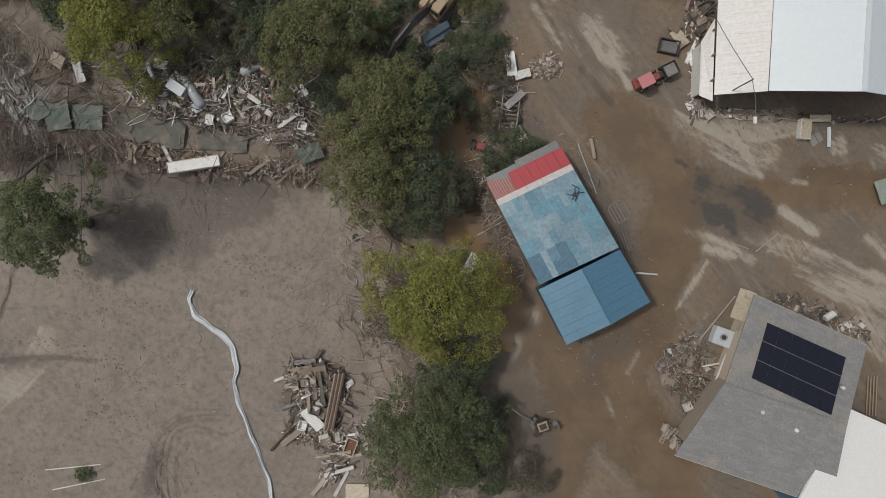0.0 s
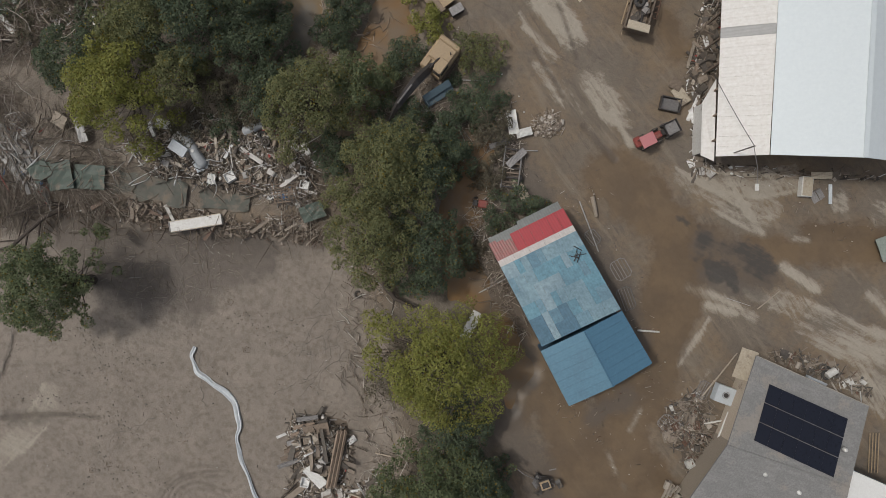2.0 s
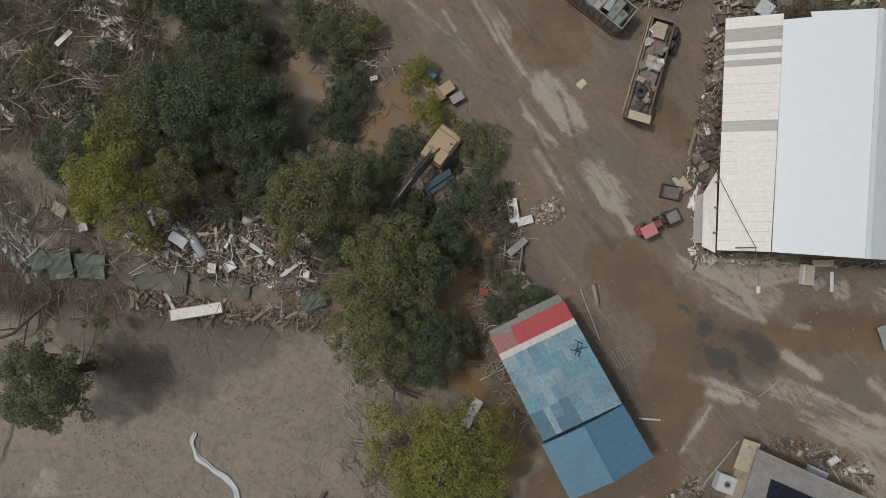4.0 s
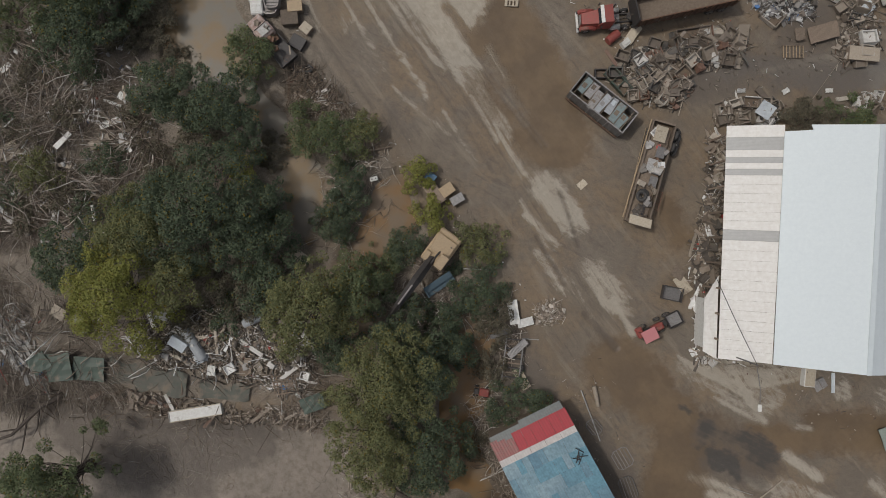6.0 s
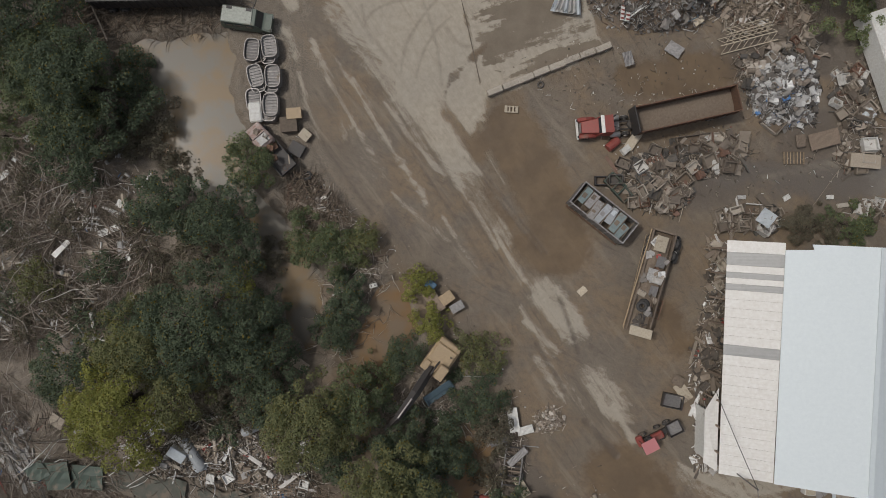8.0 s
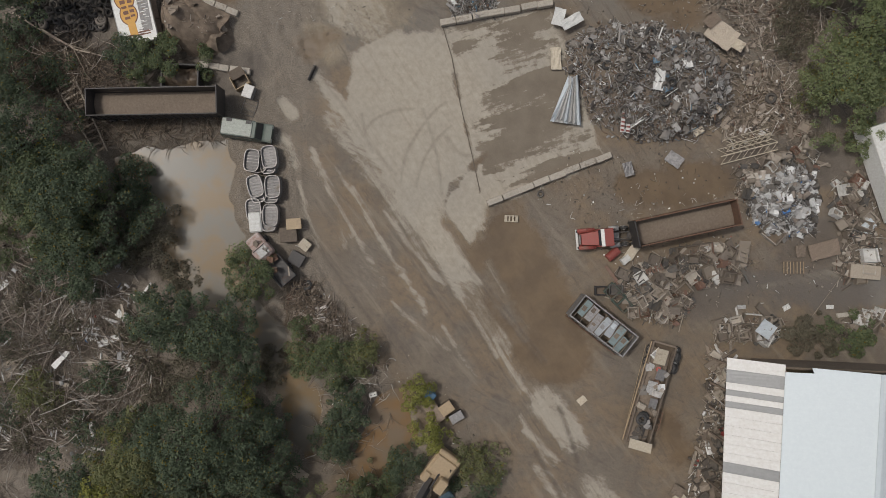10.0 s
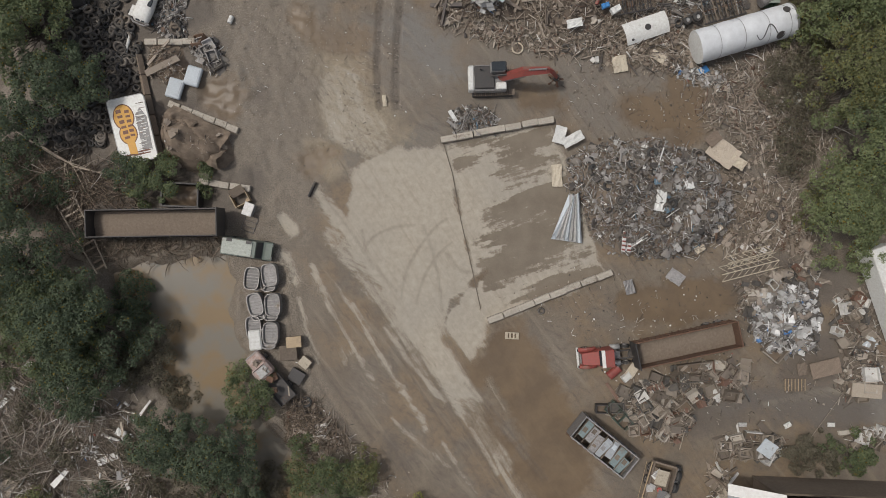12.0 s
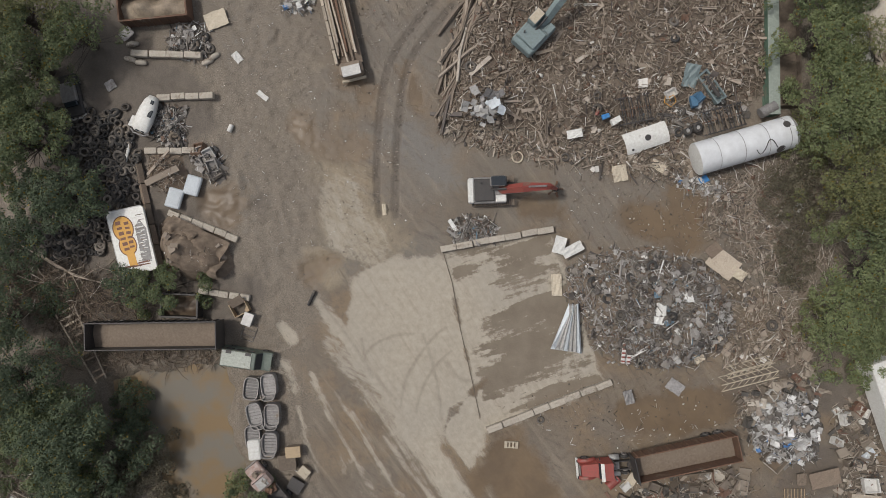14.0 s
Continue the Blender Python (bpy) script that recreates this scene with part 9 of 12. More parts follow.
scatter("ground_litter", "scattered scraps along the drying field", [(-45.8, -0.1), (-13.1, 2.4), (-10.7, -10.5), (-17.7, -11.7), (-16.5, -25.7), (-45.8, -25.8)], 260, "brown", 74, (0.04, 0.14))
scatter("ground_litter", "scattered scraps around the sheds", [(3.7, 13.7), (15.6, 13.7), (22.5, -6.7), (44.0, -6.6), (44.0, 3.6), (23.6, 14.9), (34.9, 14.9), (44.0, 11.5), (44.0, -6.6), (22.5, -18.0), (12.3, -14.7), (8.9, -6.7)], 500, "brown", 75, (0.05, 0.2))
scatter("ground_litter", "white scraps in dead brush", [(-46.8, 46.6), (-31.5, 46.0), (-27.6, 35.2), (-34.4, 25.1), (-46.8, 25.1)], 420, "bright", 76, (0.06, 0.28), 0.6)
scatter("ground_litter", "scraps on the road's edge", [(-17.4, 50.7), (-10.6, 40.6), (-1.6, 33.8), (3.5, 28.1), (9.6, 18.0), (5.1, 18.0), (-1.6, 28.1), (-12.9, 38.9)], 260, "flood", 78, (0.05, 0.2))


stems("fallen_branch", "bleached broken branches over dead brush", [(-47.9, 48.8), (-32.1, 46.0), (-30.9, 44.3), (-25.9, 33.5), (-30.4, 28.5), (-33.8, 24.0), (-41.1, 25.7), (-47.9, 24.0)], 170, 62, length=(1.6, 6.0), thick=(0.03, 0.085), lift=1.1, material="bits_bone")
stems("fallen_branch", "broken branches along the field's edge", [(-46.8, 11.9), (-33.2, 11.3), (-20.7, 8.8), (-11.9, 8.0), (-11.9, 6.0), (-19.0, 6.8), (-30.3, 7.9), (-46.8, 7.9)], 260, 63, length=(1.0, 3.5), thick=(0.02, 0.07), lift=0.5, material="dead_wood")
stems("fallen_branch", "broken poles and branches in flood debris", [(-46.8, 19.2), (-33.2, 18.7), (-27.5, 19.3), (-13.3, 19.9), (-12.2, 9.7), (-21.8, 11.3), (-30.3, 12.5), (-46.8, 11.3)], 420, 64, length=(1.0, 4.0), thick=(0.03, 0.08), lift=1.2, aim=10, spread=0.7, material="bits_flood")
stems("fallen_branch", "broken branches among tyres and trees", [(-44.2, 68.6), (-38.1, 67.5), (-31.3, 66.4), (-31.3, 63.0), (-44.2, 61.8)], 120, 65, length=(1.0, 4.0), thick=(0.02, 0.07), lift=0.7, material="bits_bone")
scatter("ground_litter", "pale scraps caught in dead brush", [(-46.8, 46.6), (-31.5, 46.0), (-27.6, 35.2), (-34.4, 25.1), (-46.8, 25.1)], 160, "bright", 79, (0.2, 0.6), 0.7)
scatter("ground_litter", "gravel and crumbs on the upper yard", [(-25.8, 95.6), (-1.7, 95.6), (-5.0, 76.5), (-8.3, 68.7), (-20.1, 67.5), (-21.8, 79.3)], 1600, "bone", 80, (0.04, 0.1))
scatter("ground_litter", "crumbs of scrap on the eastern yard", [(10.7, 79.4), (36.6, 80.6), (37.8, 54.2), (28.8, 54.2), (25.9, 66.5), (11.9, 69.3)], 800, "brown", 82, (0.05, 0.16))

pile("scrap_spill", "spill of pipes, bars and plates below the brown heap", "junk",
     [(-1.0, 81.3), (6.3, 80.8), (11.9, 79.4), (17.5, 81.9), (23.7, 80.3), (25.4, 76.6), (22.0, 74.9), (15.2, 76.6), (9.6, 77.1), (5.1, 78.0), (-0.5, 79.9)], 0.12, 120, 1500, "brown", 41,
     [("plank", 3), ("pipe", 4), ("bent_sheet", 3), ("wheel_ring", 2), ("tyre", 1), ("twisted_bar", 3), ("engine_block", 3), ("beam", 2)], size=(0.4, 1.0), tilt=12)
pile("scrap_spill", "thin spill of dull scrap at the wood's edge", "junk",
     [(24.8, 76.6), (30.4, 77.2), (34.3, 75.5), (35.5, 69.4), (36.6, 62.1), (31.6, 64.3), (28.7, 68.8), (25.4, 69.9)], 0.12, 60, 1100, "brown", 42,
     [("plank", 4), ("pipe", 3), ("bent_sheet", 2), ("twisted_bar", 3), ("engine_block", 1)], size=(0.3, 0.8), tilt=10)
stems("dead_brush", "loose grey sticks at the wood's edge", [(26.5, 76.6), (34.3, 77.8), (37.2, 69.9), (37.2, 57.6), (33.3, 59.8), (28.7, 68.8)], 700, 83, length=(0.5, 2.0), thick=(0.015, 0.045), lift=0.3)
# ---- the field and the flood line ----
M["wet_tarp"] = mat("muddy_wet_tarp", (0.055, 0.052, 0.048), (0.085, 0.075, 0.065), rough=0.4, mud=0.42, stain=0.9, grain=3)
def flat_sleeve():
    """Long collapsed plastic sleeve snaking over the mud."""
    pts = [(-25.9, -4.3), (-26.2, -5.1), (-26.0, -6.1), (-25.4, -7.1), (-24.3, -7.9), (-23.1, -8.8), (-22.1, -9.6), (-21.6, -10.8), (-21.3, -12.3), (-21.5, -13.7), (-21.3, -15.2), (-20.7, -16.9), (-19.9, -19.0), (-19.2, -20.7), (-18.4, -22.8), (-17.8, -24.7), (-17.5, -27.2)]
    P = [Vector((x, y, lie(x, y) + 0.1)) for x, y in pts]
    fine = []
    for i in range(len(P) - 1):
        a, b, c, d = P[max(i - 1, 0)], P[i], P[i + 1], P[min(i + 2, len(P) - 1)]
        for k in range(8):
            t = k / 8
            fine.append(0.5 * ((2 * b) + (c - a) * t + (2 * a - 5 * b + 4 * c - d) * t * t + (3 * b - a - 3 * c + d) * t ** 3))
    vs, fs, n = [], [], 10
    rnd = random.Random(3)
    for i, p in enumerate(fine):
        d = (fine[min(i + 1, len(fine) - 1)] - fine[max(i - 1, 0)]).normalized()
        s = Vector((-d.y, d.x, 0))
        w = 0.20 + 0.03 * math.sin(i * 0.33) + (0.13 * math.sin((i - 14) / 60 * math.pi) if 14 < i < 74 else 0)
        tw = 0.3 * math.sin(i * 0.21)
        for k in range(n):
            a = 2 * math.pi * k / n
            off = rnd.uniform(-0.012, 0.012) + 0.07 * math.sin(k * 2.6 + i * 0.09) * (k in (1, 2, 3, 4))
            vs.append(p + s * (math.cos(a) * w + 0.05 * math.sin(i * 0.5)) + Vector((0, 0, math.sin(a) * 0.09 + math.cos(a) * tw * 0.2 + off + 0.03)))
    for i in range(len(fine) - 1):
        for k in range(n):
            fs.append((i * n + k, i * n + (k + 1) % n, (i + 1) * n + (k + 1) % n, (i + 1) * n + k))
    ob = part("plastic_sleeve", Geo().add(vs, fs), M["sleeve"])
    tagged(ob, "long crumpled pale blue plastic sleeve on mud", "sleeve")


M["sleeve"] = mat("pale_sleeve_plastic", (0.60, 0.62, 0.63), (0.45, 0.48, 0.50), rough=0.4, mud=0.1, grain=2.5)
flat_sleeve()
x, y = -24.98, 8.42
t = thing("box_trailer_body", pose(x, y, lie(x, y) - 0.05, 0, 0, 9.2), "long narrow white box body on the field's edge", "box")
part("body", Geo().box((0, 0, 0.45), (5.3, 1.1, 0.8), 0.04), M["white"], t)
for sy in (-1, 1):
    part("edge_strip", Geo().box((0, sy * 0.53, 0.87), (5.3, 0.08, 0.06), 0.02), M["cream"], t)
part("end_plate", Geo().box((-2.6, 0, 0.47), (0.12, 1.14, 0.86), 0.02), M["grey"], t)


def gas_tank(p, q, r, label, z=0.75):
    a = Vector((*p, lie(*p) + z))
    b = Vector((*q, lie(*q) + z))
    d = (b - a).normalized()
    t = thing("gas_tank", Matrix.Identity(4), label, "tank")
    part("shell", Geo().tube([a - d * r * 0.55, a - d * r * 0.4, a, b, b + d * r * 0.4, b + d * r * 0.55], [r * 0.3, r * 0.75, r, r, r * 0.75, r * 0.3], 18), M["tank_grey"], t, "", True)
    for k in (0.25, 0.75):
        c = a.lerp(b, k)
        part("saddle", Geo().box((c.x, c.y, c.z - r), (0.35, 0.6, 0.25), 0.03), M["dark_steel"], t)
    c = a.lerp(b, 0.5)
    part("valve_cover", Geo().tube([(c.x, c.y, c.z + r * 0.9), (c.x, c.y, c.z + r * 1.15)], 0.16, 10), M["white"], t)


gas_tank((-25.45, 16.62), (-23.77, 14.11), 0.52, "large grey gas tank stranded in flood debris", 1.1)
gas_tank((-19.75, 17.42), (-18.07, 18.21), 0.48, "grey gas tank beside a red machine", 0.9)
for (x, y), l, w, a, c, lab in (((-26.37, 16.40), 1.6, 1.3, 40, "white", "white appliance panel in flood debris"), ((-24.14, 14.11), 1.3, 1.1, 20, "plastic", "pale plastic crate in flood debris"), ((-23.15, 12.76), 1.0, 0.8, 80, "white", "white square panel in flood debris"),
                             ((-18.85, 15.68), 2.2, 1.0, 15, "cream", "cream foam sheet in flood debris"), ((-27.70, 18.13), 1.8, 0.9, -15, "white", "white crumpled sheet in flood debris"), ((-19.85, 12.77), 1.2, 1.1, 0, "wood", "brown cabinet panel in flood debris"),
                             ((-36.09, 17.60), 0.9, 2.4, 15, "silver", "pale crumpled sheet on dead brush"), ((-38.11, 18.55), 1.5, 1.2, -30, "pale_wood", "wooden box panel on dead brush"),
                             ((-38.15, 13.12), 2.6, 2.8, 5, "tarp_green", "torn dull green tarpaulin on mud"), ((-35.25, 12.95), 3.2, 2.4, -3, "tarp_green", "muddy green tarpaulin on mud"), ((-40.11, 13.53), 2.0, 1.8, 30, "tarp_green", "torn dull green tarpaulin on mud"),
                             ((-13.14, 9.48), 2.4, 1.6, 20, "tarp_green", "grey-green sheet at the field's edge"), ((-14.77, 17.43), 1.2, 0.8, -40, "pale_green", "pale green sheet in flood debris"), ((-13.82, 15.76), 1.3, 0.5, -60, "white", "white gutter piece in flood debris")):
    board(x, y, l, w, a, c, lab, z=lie(x, y) + 0.75, tilt=(6, -5), dent=0.07)
for (x, y), s in (((-23.29, 15.87), 0.9), ((-17.48, 17.45), 1.0)):
    t = thing("red_machine", pose(x, y, lie(x, y) + 0.6, 8, 6, 30), "small wrecked red machine in flood debris", "machine")
    part("body", Geo().box((0, 0, 0.3), (1.1 * s, 0.8 * s, 0.5), 0.12), M["red"], t)
    part("engine", Geo().box((0.2, 0, 0.62), (0.5, 0.45, 0.25), 0.06), M["dark_steel"], t)
    part("handle_bar", Geo().tube([(-0.5, -0.3, 0.5), (-1.0, -0.3, 0.9), (-1.0, 0.3, 0.9), (-0.5, 0.3, 0.5)], 0.03, 5), M["dark_steel"], t)


def fallen_tree(pts, r, label, branches=5, seed=1, material="bark"):
    P = [Vector((x, y, lie(x, y) + z)) for x, y, z in pts]
    rnd = random.Random(seed)
    t = thing("fallen_tree", Matrix.Identity(4), label, "tree")
    part("trunk", Geo().tube(P, [r * (1 - 0.7 * k / (len(P) - 1)) for k in range(len(P))], 9), M[material], t, "", True)
    for k in range(branches):
        f = rnd.uniform(0.25, 0.95) * (len(P) - 1)
        i = min(int(f), len(P) - 2)
        a = P[i].lerp(P[i + 1], f - i)
        d = (P[i + 1] - P[i]).normalized()
        s = Vector((-d.y, d.x, 0)) * rnd.choice((-1, 1))
        b = a + (d * rnd.uniform(0.4, 1) + s * rnd.uniform(0.5, 1.2) + Vector((0, 0, rnd.uniform(-0.05, 0.2)))) * rnd.uniform(0.9, 2.4)
        c = b + (d * rnd.uniform(0.2, 0.9) + s * rnd.uniform(-0.2, 0.8)) * rnd.uniform(0.5, 1.2)
        part("branch", Geo().tube([a, b, c], [r * 0.35, r * 0.22, r * 0.06], 5), M[material], t)


fallen_tree([(-38.48, 10.09, 0.6), (-40.75, 8.96, 1.2), (-43.59, 6.13, 1.8), (-46.99, 5.00, 2.2)], 0.3, "dark bare trunk leaning over the field's edge", 7, 2)
fallen_tree([(-38.76, 10.38, 0.5), (-41.31, 10.21, 0.9), (-44.72, 8.97, 1.2)], 0.22, "dark bare trunk lying on the bank", 6, 3)
fallen_tree([(-17.70, -20.83, 0.15), (-16.54, -19.54, 0.3), (-15.14, -18.19, 0.3)], 0.16, "dark log beside a wreck", 0, 4)
fallen_tree([(-7.17, -15.18, 0.3), (-3.97, -15.29, 0.4), (-2.81, -15.06, 0.5)], 0.09, "bleached pole among bare branches", 2, 5, "pale_wood")
fallen_tree([(-4.84, -16.51, 0.3), (-4.09, -14.19, 0.5), (-3.40, -12.15, 0.6)], 0.09, "bleached pole among bare branches", 3, 6, "pale_wood")
fallen_tree([(-6.00, 2.46, 0.8), (-4.96, 0.91, 1.2), (-2.82, 0.05, 1.6)], 0.35, "dark broken trunk at the field's edge", 2, 7)
fallen_tree([(-2.36, 8.42, 1.0), (-2.20, 10.09, 1.4), (-1.81, 12.05, 1.6)], 0.14, "bleached bare branch over the creek", 3, 8, "pale_wood")
fallen_tree([(-39.78, 67.86, 0.4), (-36.41, 65.90, 0.6), (-30.79, 64.51, 0.7)], 0.13, "long bleached trunk under trees", 4, 9, "pale_wood")
fallen_tree([(-42.60, 69.54, 0.4), (-38.10, 66.74, 0.8), (-34.16, 65.34, 0.9)], 0.10, "long bleached trunk under trees", 4, 10, "pale_wood")
fallen_tree([(39.40, 70.24, 1.5), (42.21, 71.08, 2.5), (45.01, 71.93, 3.2)], 0.12, "pale leaning trunk in the wood's edge", 2, 11, "pale_wood")
fallen_tree([(39.95, 78.38, 1.5), (42.19, 80.63, 3.0), (44.44, 82.60, 4.0)], 0.14, "pale leaning trunk in the wood's edge", 4, 12, "pale_wood")
fallen_tree([(-30.47, 48.29, 0.4), (-30.42, 46.59, 0.5), (-30.31, 45.28, 0.4)], 0.10, "straight brown pole standing in the pond's edge", 0, 13, "wood")

def pole(p, q, r, c, lab):
    a, b = Vector((*p, lie(*p) + r + 0.12)), Vector((*q, lie(*q) + r + 0.12))
    ob = part("pole", Geo().tube([a, a.lerp(b, 0.5) + Vector((0, 0, 0.04)), b], [r, r * 0.95, r * 0.85], 8), M[c])
    tagged(ob, lab, "pole")


pole((-41.00, -22.90), (-35.27, -22.31), 0.06, "white", "long white pole on field mud")
pole((-40.23, -24.95), (-34.86, -23.83), 0.06, "white", "long white pole on field mud")
pole((13.47, 10.58), (15.36, 5.54), 0.07, "silver", "long pale metal pole beside the shed")
pole((19.29, -2.34), (21.45, -2.50), 0.10, "white", "white pipe beside the blue shed")
pole((3.29, 1.31), (6.12, 2.85), 0.07, "silver", "pale pole against the shed")
pole((14.72, 11.04), (15.12, 9.05), 0.22, "pale_wood", "pale log beside the shed")
pole((-10.08, 34.07), (-5.47, 34.89), 0.10, "wood", "grey pole across the creek bushes")
pole((-8.77, 32.22), (-6.86, 33.67), 0.08, "pale_wood", "pale pole in creek bushes")
pole((-11.23, 30.77), (-10.23, 31.16), 0.07, "white", "white pipe in creek bushes")
pole((1.74, 22.74), (4.43, 22.62), 0.06, "silver", "pale pole in bushes")
pole((-30.98, 79.08), (-31.80, 76.04), 0.17, "white", "white pipe across tyres")
pole((-33.84, 39.53), (-32.11, 38.91), 0.16, "white", "white plank in dead brush")
pole((23.24, 37.96), (24.89, 44.17), 0.05, "pale_wood", "long thin pole beside the crates")
pole((35.80, 38.50), (39.44, 43.56), 0.03, "pale_wood", "thin pole in mud")
pole((4.51, 15.90), (9.29, 15.64), 0.06, "silver", "pale pole across a wrecked frame")
pole((20.01, 36.79), (17.65, 27.24), 0.03, "tan", "thin rail beside the wrecked trailer")
pole((24.29, 14.79), (27.40, 13.38), 0.08, "pale_wood", "pale plank before the warehouse")
pole((25.76, -8.91), (29.27, -4.65), 0.08, "pale_wood", "plank leaning by the house")
pole((25.92, -11.68), (28.16, -11.28), 0.10, "white", "white post beside the house")
pole((-14.19, 6.13), (-12.68, 7.55), 0.07, "pale_wood", "pale plank at the field's edge")
pole((-26.27, 10.17), (-26.33, 12.12), 0.08, "wood", "upright plank in flood debris")
pole((-32.05, 15.68), (-27.18, 17.65), 0.09, "silver", "long pale metal rail in flood debris")
pole((-31.38, 16.24), (-26.06, 17.10), 0.07, "silver", "long pale metal rail in flood debris")

# wreck on the field
t = thing("wrecked_wall", Matrix.Identity(4), "leaning remains of a timber wall beside a wreck", "wall")
p, q = (-10.12, -12.65), (-11.25, -18.42)
for k in range(3):
    part("wall_board", Geo().tube([(p[0] - 0.35 * k, p[1], -0.9 + 0.15 * k), (q[0] - 0.35 * k, q[1], -0.8 + 0.15 * k)], 0.17, 4), M["wood"], t)
for k in range(7):
    x, y = lerp((-14.08, -11.54), (-16.10, -16.17), k / 6)
    board(x, y, 2.2, 0.45, 8 + 2 * k, "wood" if k % 3 else "grey", "grey wall board of a wrecked building", name="wall_board", z=-1.2 + 0.05 * (k % 2), category="board")
board(-13.16, -17.27, 2.6, 1.2, -50, "white", "white wall panel on a wreck", z=-0.6, tilt=(10, 8))
board(-13.11, -12.66, 2.6, 1.3, 10, "brown", "muddy brown panel on a wreck", z=-0.75, tilt=(5, 3))
board(-12.30, -14.38, 1.1, 0.7, 30, "white", "white panel on a wreck", z=-0.6, tilt=(5, 3))
t = thing("wooden_box", pose(-9.47, -20.33, -1.75, 0, 0, 70), "pale wooden box with a dark hollow on mud", "box")
part("box_shell", crate_geo(1.8, 1.2, 0.5, 0.12), M["cream"], t)
part("box_back", Geo().box((0, 0, 0.2), (1.5, 0.9, 0.06)), M["letter"], t)
board(-8.77, -25.07, 2.4, 1.6, 0, "cream", "pale concrete slab under a tree", z=-1.75)
loose("tyre", -8.88, 1.15, 1.0, 0, "dusty_rubber", "old tyre half sunk in the field", "tyre")
loose("drum", -11.70, -22.78, 0.7, 30, "silver", "pale metal drum on field mud", "drum")

# ---- round the sheds ----
def gate_frame(x, y, l, w, yaw, label, tilt=(0, 0), z=0.25):
    t = thing("livestock_gate", pose(x, y, lie(x, y) + z, tilt[0], tilt[1], yaw), label, "gate", "tubular gates beside the shed")
    ring = [(-l / 2 + 0.3, -w / 2), (l / 2 - 0.3, -w / 2), (l / 2, -w / 2 + 0.3), (l / 2, w / 2 - 0.3), (l / 2 - 0.3, w / 2), (-l / 2 + 0.3, w / 2), (-l / 2, w / 2 - 0.3), (-l / 2, -w / 2 + 0.3), (-l / 2 + 0.3, -w / 2)]
    part("outer_tube", Geo().tube([(a, b, 0) for a, b in ring], 0.045, 6, False), M["grey"], t)
    for k in range(4):
        yy = -w / 2 + w * (k + 1) / 5
        part("bar", Geo().tube([(-l / 2 + 0.05, yy, 0), (l / 2 - 0.05, yy, 0)], 0.03, 5), M["grey"], t)


gate_frame(18.11, 0.83, 2.3, 1.5, -70, "oval tubular steel gate lying beside the shed")
gate_frame(14.75, 6.97, 1.6, 1.2, -50, "bent tubular steel gate lying beside the shed", (6, 0))
gate_frame(17.63, 3.77, 2.0, 1.7, -60, "mud-sunk tubular gate beside the shed", (0, 0), 0.03)
gate_frame(22.38, -11.74, 2.2, 1.5, -40, "tangled tubular bed frame beside the house", (8, 5))
gate_frame(24.18, -11.00, 1.8, 1.4, 20, "tangled tubular bed frame beside the house", (-8, 5))
gate_frame(25.84, -8.32, 1.8, 1.3, 60, "tubular frame leaning by the air conditioner", (10, 5))
board(6.70, 18.44, 2.4, 1.0, -81.2, "white", "white sheet laid across a frame", z=0.55, tilt=(3, 0))
board(7.88, 17.43, 1.6, 0.8, 15, "white", "white sheet laid across a frame", z=0.5)
board(7.07, 14.85, 2.3, 0.7, 42, "grey", "grey plank across a wrecked frame", z=0.72)
board(7.52, 11.79, 2.2, 0.9, -60, "cream", "pale slatted panel on mud", z=0.3)
board(5.37, 16.30, 2.0, 0.5, 20, "grey", "grey plank lying on mud", z=0.5)
t = thing("stripped_trailer", pose(6.62, 13.88, 0.1, 0, 0, 83), "dark wrecked trailer frame with slats", "trailer")
for sy in (-0.85, 0.85):
    part("side_rail", Geo().box((0, sy, 0.5), (4.2, 0.12, 0.2)), M["grey"], t)
for k in range(9):
    part("cross_slat", Geo().box((-1.9 + k * 0.47, 0, 0.45), (0.14, 1.7, 0.08), 0.02), M["brown" if k % 2 else "dark_steel"], t)
for sy in (-1, 1):
    wheel(t, -0.9, sy * 1.05, 0.36, 0.36, 0.2)
t = thing("ride_on_mower", pose(3.53, 10.38, lie(3.53, 10.38) + 0.02, 0, 0, -10), "small wrecked dark red ride-on mower", "mower")
part("bonnet", Geo().box((0.3, 0, 0.5), (1.0, 0.8, 0.4), 0.1), M["red"], t)
part("seat", Geo().box((-0.5, 0, 0.55), (0.5, 0.6, 0.3), 0.08), M["dark_steel"], t)
for sx in (-0.5, 0.5):
    for sy in (-1, 1):
        wheel(t, sx, sy * 0.5, 0.25, 0.25, 0.15)
x, y = 9.89, -17.47
t = thing("wrecked_machine", pose(x, y, lie(x, y), 0, 0, 20), "mud-caked engine machine wrapped in torn tarpaulin", "machine")
part("engine_box", Geo().box((0, 0, 0.8), (1.2, 1.0, 0.7), 0.08), M["dark_steel"], t)
part("seat_pad", Geo().box((0, 0, 1.2), (1.0, 0.85, 0.12), 0.05), M["tan"], t, "worn tan cover")
part("seat_inset", Geo().box((0, 0, 1.27), (0.7, 0.55, 0.05), 0.03), M["dark_steel"], t)
rnd = random.Random(12)
for k in range(16):
    a, r = rnd.uniform(0, 6.28), rnd.uniform(0.4, 1.25)
    put_piece(rnd.choice(("bent_sheet", "bent_sheet", "twisted_bar", "plank")), math.cos(a) * r * 1.2 + 0.3, math.sin(a) * r, 0.2 + 0.5 * rnd.random(), rnd.uniform(0.6, 1.2), rnd.uniform(0, 360), 22, rnd.choice(("grey", "wet_tarp", "dark_steel", "wet_tarp")), t, rnd)
